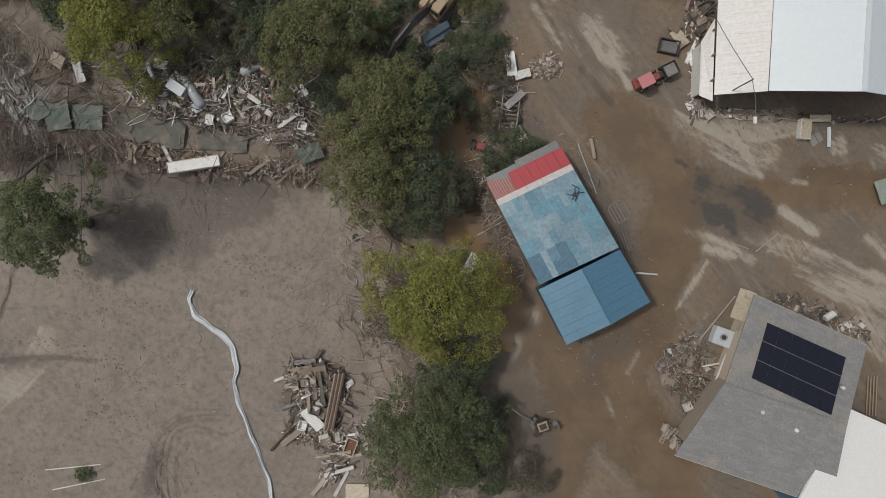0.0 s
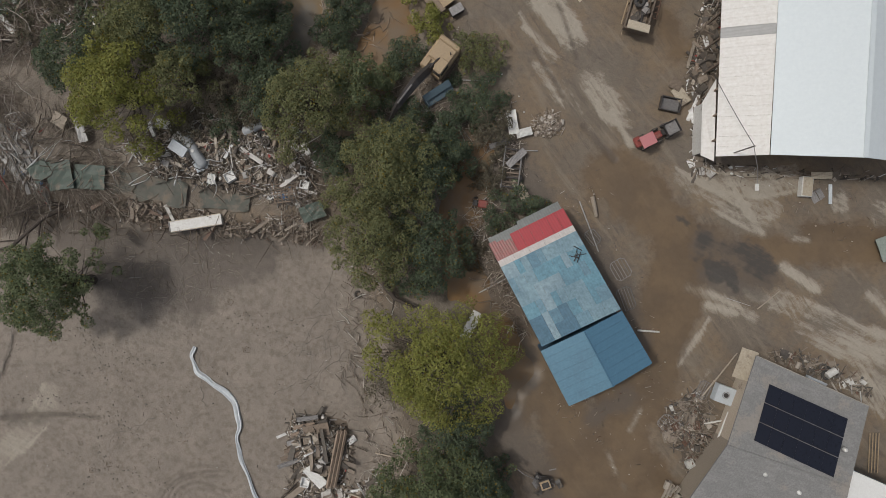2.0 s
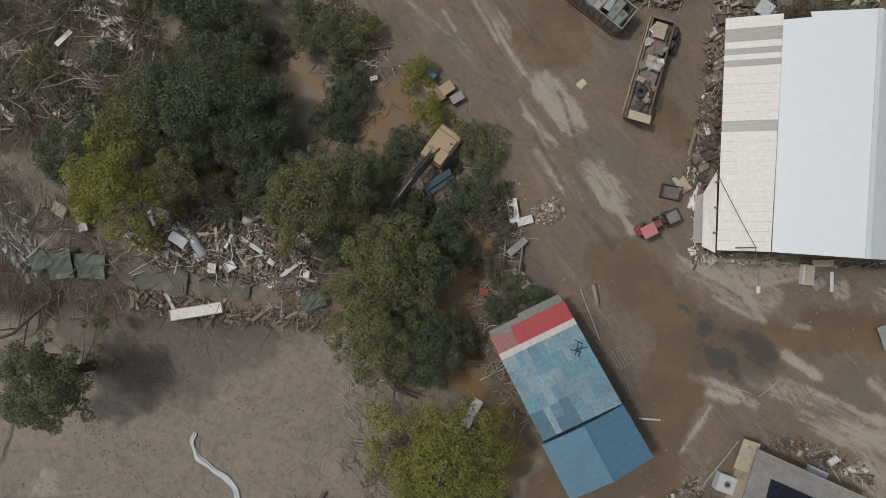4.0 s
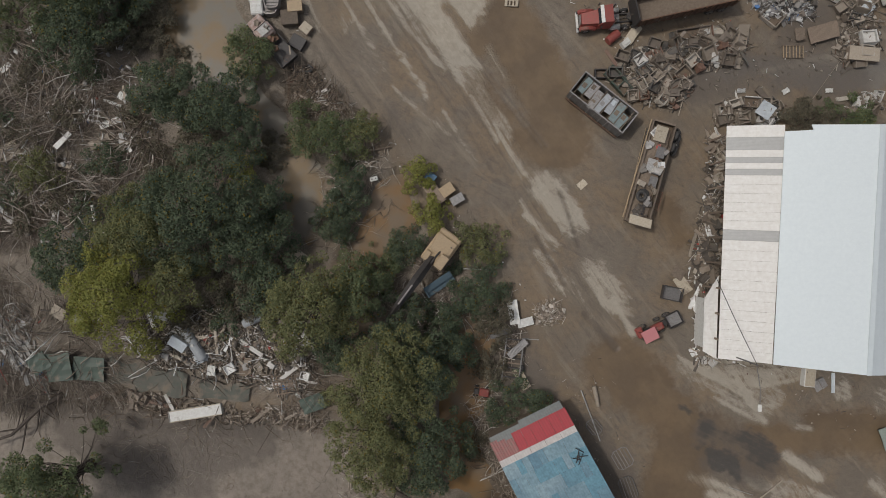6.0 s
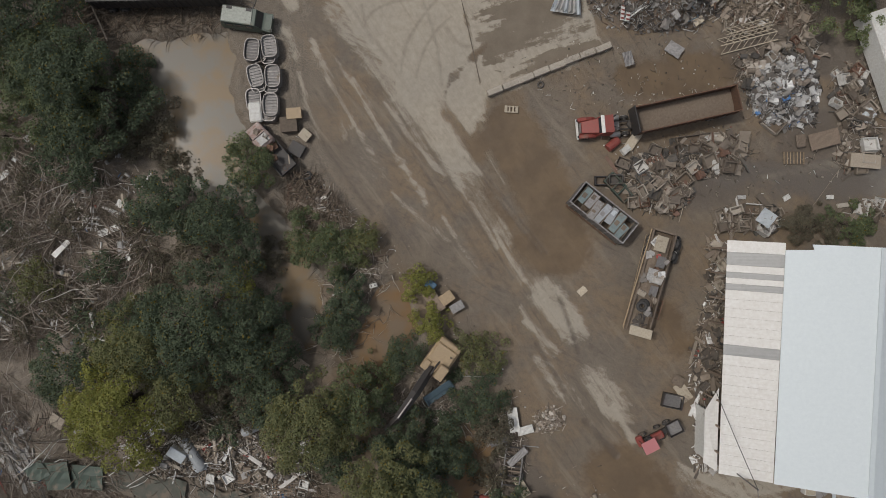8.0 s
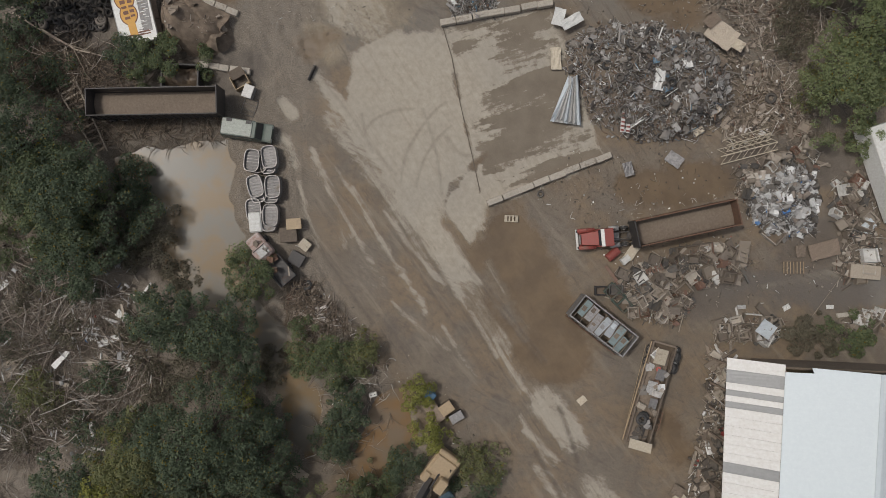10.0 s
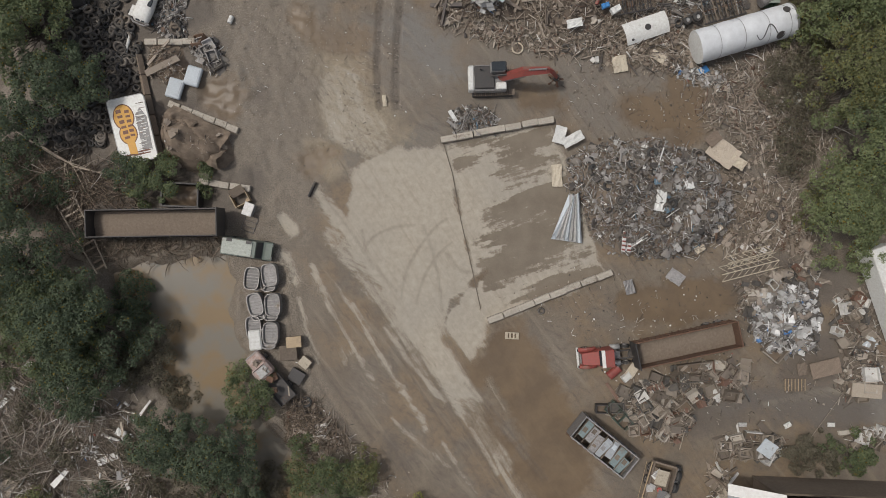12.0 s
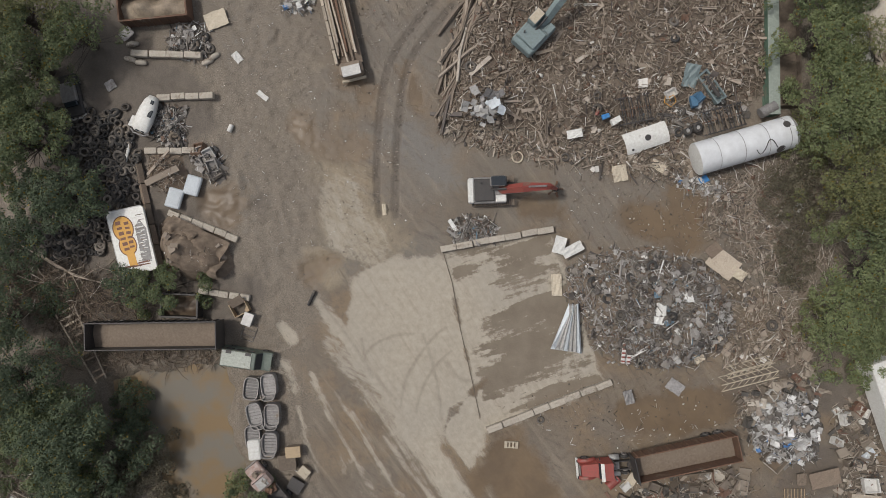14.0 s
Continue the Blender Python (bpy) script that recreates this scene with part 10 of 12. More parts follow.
part("boom_arm", Geo().tube([(-0.3, 0.3, 0.8), (-1.6, 1.6, 0.9), (-2.3, 2.6, 0.7)], 0.06, 6), M["steel"], t)
x, y = 2.60, -1.84
board(x, y, 3.0, 1.0, 61.4, "white", "white narrow trough panel in shallow water", z=0.0, tilt=(0, 4))


# front of the warehouse
t = thing("steel_cabinet", pose(35.97, 12.01, 0.0, 0, 0, 85), "white metal cabinet lying in mud", "cabinet")
part("body", Geo().box((0, 0, 0.4), (2.0, 1.1, 0.8), 0.05), M["white"], t)
part("door", Geo().box((0, 0, 0.82), (1.85, 0.95, 0.04), 0.02), M["cream"], t)
part("door_handle", Geo().box((0.5, 0.35, 0.86), (0.2, 0.04, 0.04), 0.01), M["dark_steel"], t)
board(37.61, 13.13, 2.1, 0.7, 0, "cream", "cream board before the warehouse", z=0.35)
board(38.59, 11.29, 0.35, 2.0, 0, "plastic", "pale lilac strip in mud", z=0.15)
loose("bent_sheet", 37.34, 11.17, 1.3, 30, "grey", "bent grey sheet in mud", "sheet")
board(43.93, 5.87, 1.6, 2.4, 20, "pale_green", "pale green sheet at the yard's edge", z=0.6)
for (x, y), l, w, a, c, lab in (((23.55, 21.14), 1.9, 1.1, -55, "cream", "cream mattress board by the warehouse"), ((23.07, 22.22), 1.2, 1.0, -30, "brown", "brown board by the warehouse"),
                             ((25.11, 23.69), 1.4, 0.5, 80, "wood", "wooden board against the lean-to"), ((24.53, 25.06), 2.4, 0.3, 75, "pale_wood", "long board against the lean-to")):
    board(x, y, l, w, a, c, lab, z=0.35, tilt=(3, -4))
t = thing("trailer_box", pose(22.49, 20.24, 0.05, 0, 0, -12), "small open dark trailer box in mud", "trailer")
part("body", crate_geo(2.0, 1.4, 0.6, 0.08), M["dark_steel"], t)
part("bed_floor", Geo().box((0, 0, 0.12), (1.8, 1.2, 0.05)), M["grey"], t)

# round the house
t = thing("air_conditioner", pose(27.69, -8.64, 0.0, 0, 0, -20), "grey outdoor air-conditioning unit with a round fan", "air conditioner")
part("casing", Geo().box((0, 0, 0.55), (1.85, 1.75, 1.0), 0.06), M["plastic"], t)
part("fan_grille", Geo().ring((0.05, 0, 1.07), 0.34, 0.03, 20, 5), M["steel"], t)
part("fan_hub", Geo().tube([(0.05, 0, 1.05), (0.05, 0, 1.12)], 0.24, 16), M["dark_steel"], t)
t = thing("ribbed_mattress", pose(27.85, -11.74, 0.6, 12, 0, 68), "white ribbed plastic mattress leaning on the house", "mattress")
part("core", Geo().box((0, 0, 0.2), (2.8, 0.9, 0.2), 0.08), M["white"], t)
for k in range(6):
    part("rib", Geo().box((-1.15 + k * 0.46, 0, 0.32), (0.36, 0.85, 0.12), 0.05), M["white"], t)
for k in range(4):
    p, q = (28.05, -13.94), (24.01, -20.14)
    x, y = lerp(p, q, 0.5)
    board(x - 0.22 * k + 0.4, y + 0.1 * k, 7.0 - 0.5 * k, 0.2, -123.2, "tan" if k % 2 else "pale_wood", "tan deck plank along the house", name="deck_plank", z=0.5 + 0.02 * (k % 2), category="plank", dent=0.02)
cb = thing("cinder_block", pose(22.36, -18.37, 0, 0, 0, 60), "grey hollow cinder block in a loose stack", "block", "cinder blocks stacked beside the house")
g = Geo()
for s in (-1, 1):
    plain_box(g, (0, s * 0.17, 0.18), (0.8, 0.05, 0.36))
for k in (-1, 0, 1):
    plain_box(g, (k * 0.37, 0, 0.18), (0.06, 0.30, 0.35))
part("block_web", g, M["concrete"], cb)
rnd = random.Random(6)
for k in range(17):
    x, y = lerp((21.91, -18.20), (23.49, -19.50), (k % 6) / 5)
    copy_thing(cb, pose(x + rnd.uniform(-0.5, 0.6), y + rnd.uniform(-0.5, 0.7), 0.0 + 0.37 * (k // 6), 90 if k % 3 == 0 else 0, 0, 60 + rnd.uniform(-10, 10)))
board(28.98, -5.36, 3.0, 1.7, 70, "cream", "pale porch roof panel by the house", z=2.4)
part_posts = thing("porch_posts", Matrix.Identity(4), "timber posts of a small porch", "post")
for p in ((29.03, -6.29), (29.81, -6.57)):
    part("post", Geo().box((p[0], p[1], 1.2), (0.12, 0.12, 2.5), 0.02), M["wood"], part_posts)
for k in range(4):
    x, y = 42.11, -14.47
    tagged(part("pole", Geo().tube([(x + k * 0.3, y - 2.0, 0.6), (x + k * 0.3 + 0.1, y + 2.0, 0.7)], 0.05, 6), M["tan"]), "yellowish rail leaning by the house", "pole")
for (x, y), k in (((36.64, -6.61), "tyre"), ((38.54, -6.59), "drum"), ((34.16, -4.93), "engine_block"), ((40.40, -7.54), "bent_sheet")):
    loose(k, x, y, 1.2, 30, "white" if k in ("drum", "bent_sheet") else "dusty_rubber", "discarded %s beside the house" % k.replace("_", " "), k.replace("_", " "))
board(36.50, -7.36, 2.0, 0.7, -25, "plastic", "pale blue chest behind the house", z=0.9, thick=0.5)

# ---- creek side ----
t = thing("electric_box", pose(-7.17, 31.73, lie(-7.17, 31.73) + 0.05, 0, 0, 15), "small white electrical box lying in the creek bed", "box")
part("casing", Geo().box((0, 0, 0.15), (0.8, 0.45, 0.3), 0.06), M["white"], t)
for k in (-0.18, 0.18):
    part("socket", Geo().box((k, 0, 0.31), (0.12, 0.12, 0.03), 0.01), M["dark_steel"], t)


def chest(x, y, l, w, h, yaw, material, lid, label):
    t = thing("lidded_bin", pose(x, y, lie(x, y), 0, 0, yaw), label, "bin")
    part("body", Geo().box((0, 0, h / 2), (l, w, h), 0.05), M[material], t)
    part("lid", Geo().box((0, 0, h + 0.04), (l + 0.08, w + 0.08, 0.1), 0.03), M[lid], t)
    part("latch", Geo().box((l / 2 + 0.03, 0, h - 0.1), (0.06, 0.15, 0.12), 0.01), M["dark_steel"], t)


for (x, y), l, w, h, a, c, d, lab in (((0.14, 30.54), 1.3, 1.0, 0.9, 35, "brown", "tan", "tan lidded bin at the road edge"), ((1.14, 29.64), 1.3, 0.8, 0.7, 30, "dark_steel", "grey", "dark bin at the road edge"),
                                   ((-1.14, 30.25), 2.4, 1.2, 0.8, -55, "brown", "wood", "brown wooden bin at the road edge"), ((-1.47, 31.81), 0.9, 0.8, 0.9, -40, "blue", "blue", "blue bin among bushes"),
                                   ((-14.86, 48.70), 1.4, 1.0, 0.9, 5, "brown", "tan", "tan lidded bin beside stock tanks"), ((-15.41, 47.64), 1.6, 1.4, 0.8, 5, "brown", "brown", "brown lidded bin beside stock tanks"),
                                   ((-13.84, 46.63), 1.0, 0.9, 0.6, -40, "wood", "cream", "cream topped bin beside a wreck"), ((-14.70, 45.26), 1.4, 1.2, 0.5, -30, "dark_steel", "dark_steel", "dark low bin beside a wreck")):
    chest(x, y, l, w, h, a, c, d, lab)


def old_truck(m, cab, bed, label):
    t = thing("old_truck", m, label, "truck")
    part("chassis", Geo().box((0, 0, 0.6), (5.6, 0.9, 0.25), 0.03), M["dark_steel"], t)
    part("bonnet", Geo().box((2.1, 0, 1.0), (1.3, 1.6, 0.6), 0.18), M[cab], t)
    c = part("cab", Geo().box((0.9, 0, 1.3), (1.4, 1.8, 1.2), 0.22), M[cab], t)
    part("cab_roof", Geo().box((0.85, -0.1, 1.9), (0.9, 1.1, 0.1), 0.04), M["silver"], c)
    rnd = random.Random(6)
    for k in range(14):
        put_piece(rnd.choice(("bent_sheet", "twisted_bar", "plank", "engine_block")), rnd.uniform(-2.7, 2.3), rnd.uniform(-0.8, 0.8), 1.25 + 0.5 * rnd.random(), rnd.uniform(0.5, 1.0), rnd.uniform(0, 360), 20, rnd.choice(("each_metal", "each_flood", "rust")), t, rnd)
    part("windscreen", Geo().box((1.62, 0, 1.5), (0.06, 1.4, 0.5), 0.02, pose(0, 0, 0, 0, -8, 0)), M["glass"], c)
    part("bed_floor", Geo().box((-1.5, 0, 0.95), (2.8, 1.9, 0.1), 0.02), M[bed], t)
    for sy in (-1, 1):
        part("bed_side", Geo().box((-1.5, sy * 0.92, 1.2), (2.8, 0.08, 0.5), 0.02), M[bed], t)
        for x in (2.0, -1.7):
            wheel(t, x, sy * 0.85, 0.4, 0.4, 0.25)
    part("tailgate", Geo().box((-2.9, 0, 1.2), (0.08, 1.8, 0.5), 0.02), M[bed], t)
    part("bumper", Geo().box((2.85, 0, 0.65), (0.15, 1.8, 0.25), 0.05), M["steel"], t)


old_truck(pose(-17.13, 45.28, 0.0, 0, 0, -49.4 + 180), "faded", "dark_steel", "faded and rusted truck wreck among bushes")
board(-14.47, 23.95, 1.8, 1.0, -35, "pale_wood", "weathered plywood sheet on the creek bank", z=0.3)
t = thing("white_crib", pose(-34.90, 37.96, lie(-34.90, 37.96) + 0.55, 0, 5, -8), "white slatted crib side on dead brush", "crib")
for k in range(3):
    part("rail", Geo().box((0, -0.5 + 0.5 * k, 0), (1.7, 0.16, 0.08), 0.02), M["white"], t)
for k in range(4):
    part("slat", Geo().box((-0.65 + 0.43 * k, 0, 0.06), (0.13, 1.5, 0.05), 0.02), M["white"], t)
for (x, y), l, w, a in (((-42.89, 34.40), 1.8, 1.5, 30), ((-40.92, 46.40), 1.0, 0.6, 50), ((-38.42, 40.81), 0.6, 0.4, 20), ((-32.00, 39.85), 0.7, 0.6, 60), ((-43.44, 42.67), 1.2, 0.5, 40), ((-35.06, 44.05), 1.3, 0.8, 40), ((-32.55, 45.44), 1.9, 0.3, 60), ((-31.82, 45.27), 1.9, 0.3, 60), ((-33.38, 45.66), 1.3, 0.9, 60), ((-41.28, 36.64), 0.8, 0.5, 10), ((-38.21, 36.91), 0.9, 0.3, 30)):
    board(x, y, l, w, a, "silver" if w < 0.5 else "pale_wood" if l > 1.2 else "white", "pale scrap board on dead brush", z=lie(x, y) + 0.5, tilt=(6, 5), dent=0.06)

# ---- yard ----
x, y = 6.60, 49.24
t = thing("white_stand", pose(x, y, lie(x, y) + 0.06, 0, 0, -3), "small pale pallet-like stand on mud", "stand")
for k in range(2):
    part("runner", Geo().box((0, -0.28 + 0.56 * k, 0.08), (1.25, 0.12, 0.12), 0.02), M["cream"], t)
for k in range(4):
    part("slat", Geo().box((-0.55 + 0.36 * k, 0, 0.16), (0.16 if k % 3 else 0.28, 0.68, 0.05), 0.01), M["cream"], t)
loose("tyre", 9.51, 51.70, 0.9, 0, "dusty_rubber", "old tyre beside concrete blocks", "tyre")
x, y = 7.13, 77.76
t = thing("cable_reel", pose(x, y, lie(x, y) + 0.02, 0, 0, 20), "pale round wheel rim lying on mud", "wheel")
part("rim", Geo().ring((0, 0, 0.12), 0.52, 0.09, 22, 6), M["cream"], t)
for k in range(3):
    part("spoke", Geo().box((0, 0, 0.12), (1.0, 0.14, 0.06), 0.02, pose(0, 0, 0, 0, 0, 60 * k)), M["brown"], t)
def sheet(x, y, l, w, a, c, lab, z):
    board(x, y, l, w, a, c, lab, z=z, tilt=(3, -3), thick=0.08, dent=0.05)


sheet(27.20, 67.30, 2.9, 2.1, -38, "pale_wood", "muddy tan vehicle panel on scrap", 0.9)
sheet(28.60, 66.30, 1.5, 1.0, -30, "cream", "torn pale vehicle panel on scrap", 0.95)
sheet(26.20, 68.60, 1.1, 1.4, -50, "wood", "torn brown vehicle panel on scrap", 1.0)
sheet(26.36, 65.43, 3.2, 0.9, -38, "brown", "long brown panel on scrap", 0.6)
sheet(10.87, 84.51, 2.8, 2.2, -8, "brown", "brown steel plate on a scrap heap", 1.1)
sheet(17.24, 76.17, 1.4, 1.6, 10, "cream", "beige square board on mud", 0.25)
sheet(21.04, 76.91, 1.5, 0.8, -30, "cream", "pale board lying on mud", 0.2)
sheet(12.60, 79.92, 1.5, 0.8, 10, "white", "white chest lid on scrap", 1.0)
sheet(20.55, 62.48, 1.0, 2.0, -8, "white", "white appliance on the scrap heap", 2.3)
sheet(11.19, 69.05, 1.1, 1.7, -15, "white", "white sheet on scrap", 0.8)
sheet(12.46, 68.62, 2.1, 1.0, 28, "white", "white sheet on scrap", 0.9)
sheet(11.00, 65.10, 1.0, 2.2, 3, "cream", "beige panel at the slab's edge", 0.3)
sheet(24.99, 57.98, 1.0, 0.9, 35, "cream", "pale cube lid on mud", 0.5)
sheet(24.07, 61.05, 1.8, 1.6, 60, "cream", "crumpled pale board on scrap", 1.3)
sheet(26.36, 59.93, 1.3, 1.1, 40, "pale_wood", "wooden panel on scrap", 0.9)
sheet(18.08, 54.10, 0.9, 1.4, 15, "grey", "grey panel beside concrete blocks", 0.6)
sheet(22.74, 55.09, 1.6, 1.2, -35, "grey", "grey wrecked cabinet on mud", 0.35)
sheet(36.56, 61.08, 1.1, 0.7, 5, "cream", "beige box lid on mud", 0.3)
sheet(34.74, 72.76, 1.0, 0.8, 50, "white", "white scrap at the wood's edge", 0.4)
sheet(38.96, 60.98, 0.6, 0.5, 50, "white", "white scrap at the wood's edge", 0.4)
sheet(37.46, 46.14, 2.9, 1.6, 15, "wood", "tan table board on mud", 0.55)
sheet(35.22, 46.00, 0.9, 1.2, 10, "brown", "brown board lying on mud", 0.4)
sheet(31.52, 38.34, 1.5, 1.5, -35, "plastic", "pale square appliance lid", 0.95)
sheet(32.01, 37.41, 1.2, 1.0, 20, "grey", "grey crumpled metal lid on mud", 0.5)
sheet(29.47, 40.45, 0.8, 0.4, 0, "silver", "pale scrap lying on mud", 0.15)
sheet(33.92, 40.40, 0.7, 0.5, 30, "white", "white scrap lying on mud", 0.15)
sheet(38.26, 40.45, 0.7, 0.4, 0, "white", "white scrap lying on mud", 0.15)
sheet(41.72, 48.48, 1.3, 1.0, 40, "plastic", "pale blue crumpled sheet", 0.7)
sheet(13.62, 31.15, 0.9, 0.7, 40, "cream", "pale flat patch board in mud", 0.04)
sheet(18.65, 46.06, 0.9, 2.0, -35, "cream", "pale torn plastic panel beside the truck", 0.3)
sheet(-20.69, 87.58, 0.7, 1.1, 40, "white", "white board lying on mud", 0.1)
sheet(-18.15, 83.77, 0.5, 1.2, 50, "white", "white board lying on mud", 0.1)
sheet(-6.07, 72.54, 0.4, 1.1, 5, "cream", "pale board lying on mud", 0.08)
sheet(-22.71, 91.27, 2.2, 1.6, 20, "cream", "pale metal sheet beside a container", 0.3)
sheet(-33.07, 84.69, 1.0, 0.9, 30, "grey", "grey square panel on the ground", 0.4)
sheet(-31.47, 89.76, 1.3, 0.9, 40, "grey", "grey panel beside a container", 0.5)
t = thing("corrugated_sheet", pose(12.43, 60.97, 0.5, 0, 0, 82), "crumpled bright corrugated metal sheets", "sheet")
rnd = random.Random(14)
for k in range(7):
    y = -1.0 + k * 0.33
    part("fold", Geo().add([(-2.4, y * 1.35, 0.1), (2.4 - 0.2 * k, y * 0.35, 0.25), (2.4 - 0.2 * k, y * 0.35 + 0.14, 0.45), (-2.4 + 0.1 * k, y * 1.35 + 0.22, 0.42), (-2.4, y * 1.35 + 0.42, 0.1), (2.3, y * 0.35 + 0.26, 0.22)],
                            [(0, 1, 2, 3), (3, 2, 5, 4), (4, 5, 1, 0)]), M["silver" if k % 3 else "plastic"], t)
t = thing("barricade", pose(17.58, 58.56, 1.3, 14, 0, 84), "red and white striped road barricade on scrap", "barricade")
for r in range(2):
    b = part("board", Geo().box((0, -0.3 + 0.6 * r, 0.1), (2.0, 0.4, 0.06), 0.02), M["white"], t)
    for k in range(5):
        part("stripe", Geo().box((-0.8 + k * 0.4, -0.3 + 0.6 * r, 0.135), (0.17, 0.38, 0.012), 0.003), M["red"], b)


def lattice(x, y, l, w, yaw, label, material="silver"):
    t = thing("lattice_truss", pose(x, y, lie(x, y) + 0.3, 3, 0, yaw), label, "truss")
    n = 8
    for s in (-1, 0, 1):
        part("chord", Geo().tube([(-l / 2, s * w / 2, 0.35 * (s == 0)), (l / 2, s * w / 2, 0.35 * (s == 0))], 0.05, 6), M[material], t)
    for k in range(n):
        x0, x1 = -l / 2 + l * k / n, -l / 2 + l * (k + 1) / n
        part("brace", Geo().tube([(x0, -w / 2, 0), (x1, 0, 0.35)], 0.03, 4), M[material], t)
        part("brace", Geo().tube([(x1, 0, 0.35), (x0, w / 2, 0)], 0.03, 4), M[material], t)
    return t


lattice(29.99, 56.06, 5.8, 1.5, 14.5, "pale steel lattice truss lying on mud", "cream")
lattice(29.99, 57.06, 4.6, 1.2, 15.5, "pale steel lattice truss lying on mud", "cream")
t = thing("steel_grate", pose(34.72, 44.35, 0.05, 0, 0, 0), "yellowish steel grate sunk in mud", "grate")
for k in range(7):
    part("bar", Geo().box((-1.0 + k * 0.33, 0, 0.06), (0.07, 1.2, 0.06), 0.01), M["tan"], t)
for sy in (-0.6, 0.6):
    part("edge_bar", Geo().box((0, sy, 0.05), (2.1, 0.07, 0.06), 0.01), M["brown"], t)
for (x, y), l, w, h, a, c, d, lab in (((41.40, 43.94), 2.9, 1.3, 0.7, -5, "brown", "pale_wood", "muddy beige chest in the yard"),):
    chest(x, y, l, w, h, a, c, d, lab)
for (x, y), l, w, a, c, lab in (((32.54, 47.83), 2.0, 1.7, -40, "each_crate", "open muddy wooden crate"), ((27.75, 38.44), 1.2, 0.9, 5, "each_crate", "open muddy bin behind the warehouse"), ((30.45, 39.26), 1.8, 1.1, -5, "each_crate", "open dark bin behind the warehouse"),
                              ((23.58, 42.05), 1.6, 1.3, 40, "each_crate", "open muddy bin among crates"), ((22.31, 39.69), 1.3, 1.0, -30, "rust", "rusty open bin among crates"), ((22.53, 41.15), 1.4, 1.0, 30, "rust", "rusty open bin among crates"), ((18.61, 39.97), 1.1, 1.1, 5, "each_crate", "open muddy bin beside the container"), ((19.67, 40.08), 1.0, 1.2, 10, "rust", "rusty open bin beside the container"),
                              ((15.41, 42.11), 1.2, 0.9, 0, "dark_steel", "dark open bin beside the container"), ((16.79, 41.80), 1.3, 2.0, 45, "tarp_green", "dull green open bin beside the container"), ((17.46, 40.96), 1.2, 1.9, 45, "tarp_green", "dull green open bin beside the container"), ((24.75, 45.71), 3.6, 1.9, 8, "each_crate", "long open frame full of scrap"), ((27.09, 44.03), 2.0, 1.6, 10, "each_crate", "open muddy bin of scraps")):
    t = thing("open_bin", pose(x, y, lie(x, y) + 0.05, 3, -2, a), lab, "bin")
    for s in (-1, 1):
        part("end_panel", Geo().box((s * (l / 2 - 0.05), 0, 0.32), (0.1, w, 0.6), 0.02), M[c], t)
        part("side_panel", Geo().box((0, s * (w / 2 - 0.05), 0.31), (l - 0.22, 0.1, 0.56), 0.02), M[c], t)
    part("bin_floor", Geo().box((0, 0, 0.12), (l * 0.85, w * 0.85, 0.06)), M["mud"], t)
loose("drum", 16.60, 45.69, 1.5, 40, "red", "crushed red drum beside the truck", "drum")
loose("appliance", 17.91, 45.16, 1.2, 40, "white", "white crushed appliance beside the truck", "appliance")

# top of the yard
t = thing("teal_machine", pose(25.93, 84.62, 0.6, 0, 8, -50), "teal machine frame with a wheel on scrap", "machine")
part("frame_box", crate_geo(3.4, 1.2, 0.6, 0.15, 4), M["teal"], t)
part("roller", Geo().tube([(-1.2, 0, 0.5), (1.2, 0, 0.5)], 0.22, 10), M["dark_steel"], t)
wheel(t, 1.9, 0.0, 0.45, 0.36, 0.2, "white")
board(23.83, 85.55, 1.5, 2.2, -10, "teal", "bent teal machine panel on scrap", z=1.3, tilt=(12, 5), dent=0.1)
loose("engine_block", 24.34, 82.89, 2.2, 10, "blue", "crumpled dark blue machine body", "machine", z=0.9)
loose("drum", 31.49, 82.33, 1.8, 30, "grey", "grey drum beside a girder", "drum", z=0.5)
loose("bent_sheet", 25.57, 75.56, 0.9, 30, "bright_blue", "bright blue plastic scrap", "scrap", z=0.2)
loose("appliance", 16.56, 81.18, 1.2, 30, "white", "white tank on scrap", "scrap", z=0.9)
g = thing("steel_girder", pose(31.92, 87.83, 0.0, 0, 0, 91), "long pale green steel box girder", "girder")
part("top_flange", Geo().box((0, 0, 1.25), (12, 1.1, 0.12), 0.03), M["pale_green"], g)
part("web", Geo().box((0, 0.4, 0.65), (12, 0.12, 1.2), 0.02).box((0, -0.4, 0.65), (12, 0.12, 1.2), 0.02), M["green"], g)
part("bottom_flange", Geo().box((0, 0, 0.06), (12, 1.1, 0.1), 0.02), M["green"], g)
g = thing("steel_trough", pose(33.74, 89.29, 0.0, 0, 0, 91), "long brown rusty trough beside a girder", "trough")
part("trough_shell", crate_geo(13, 2.2, 0.9, 0.12, 5), M["brown"], g)

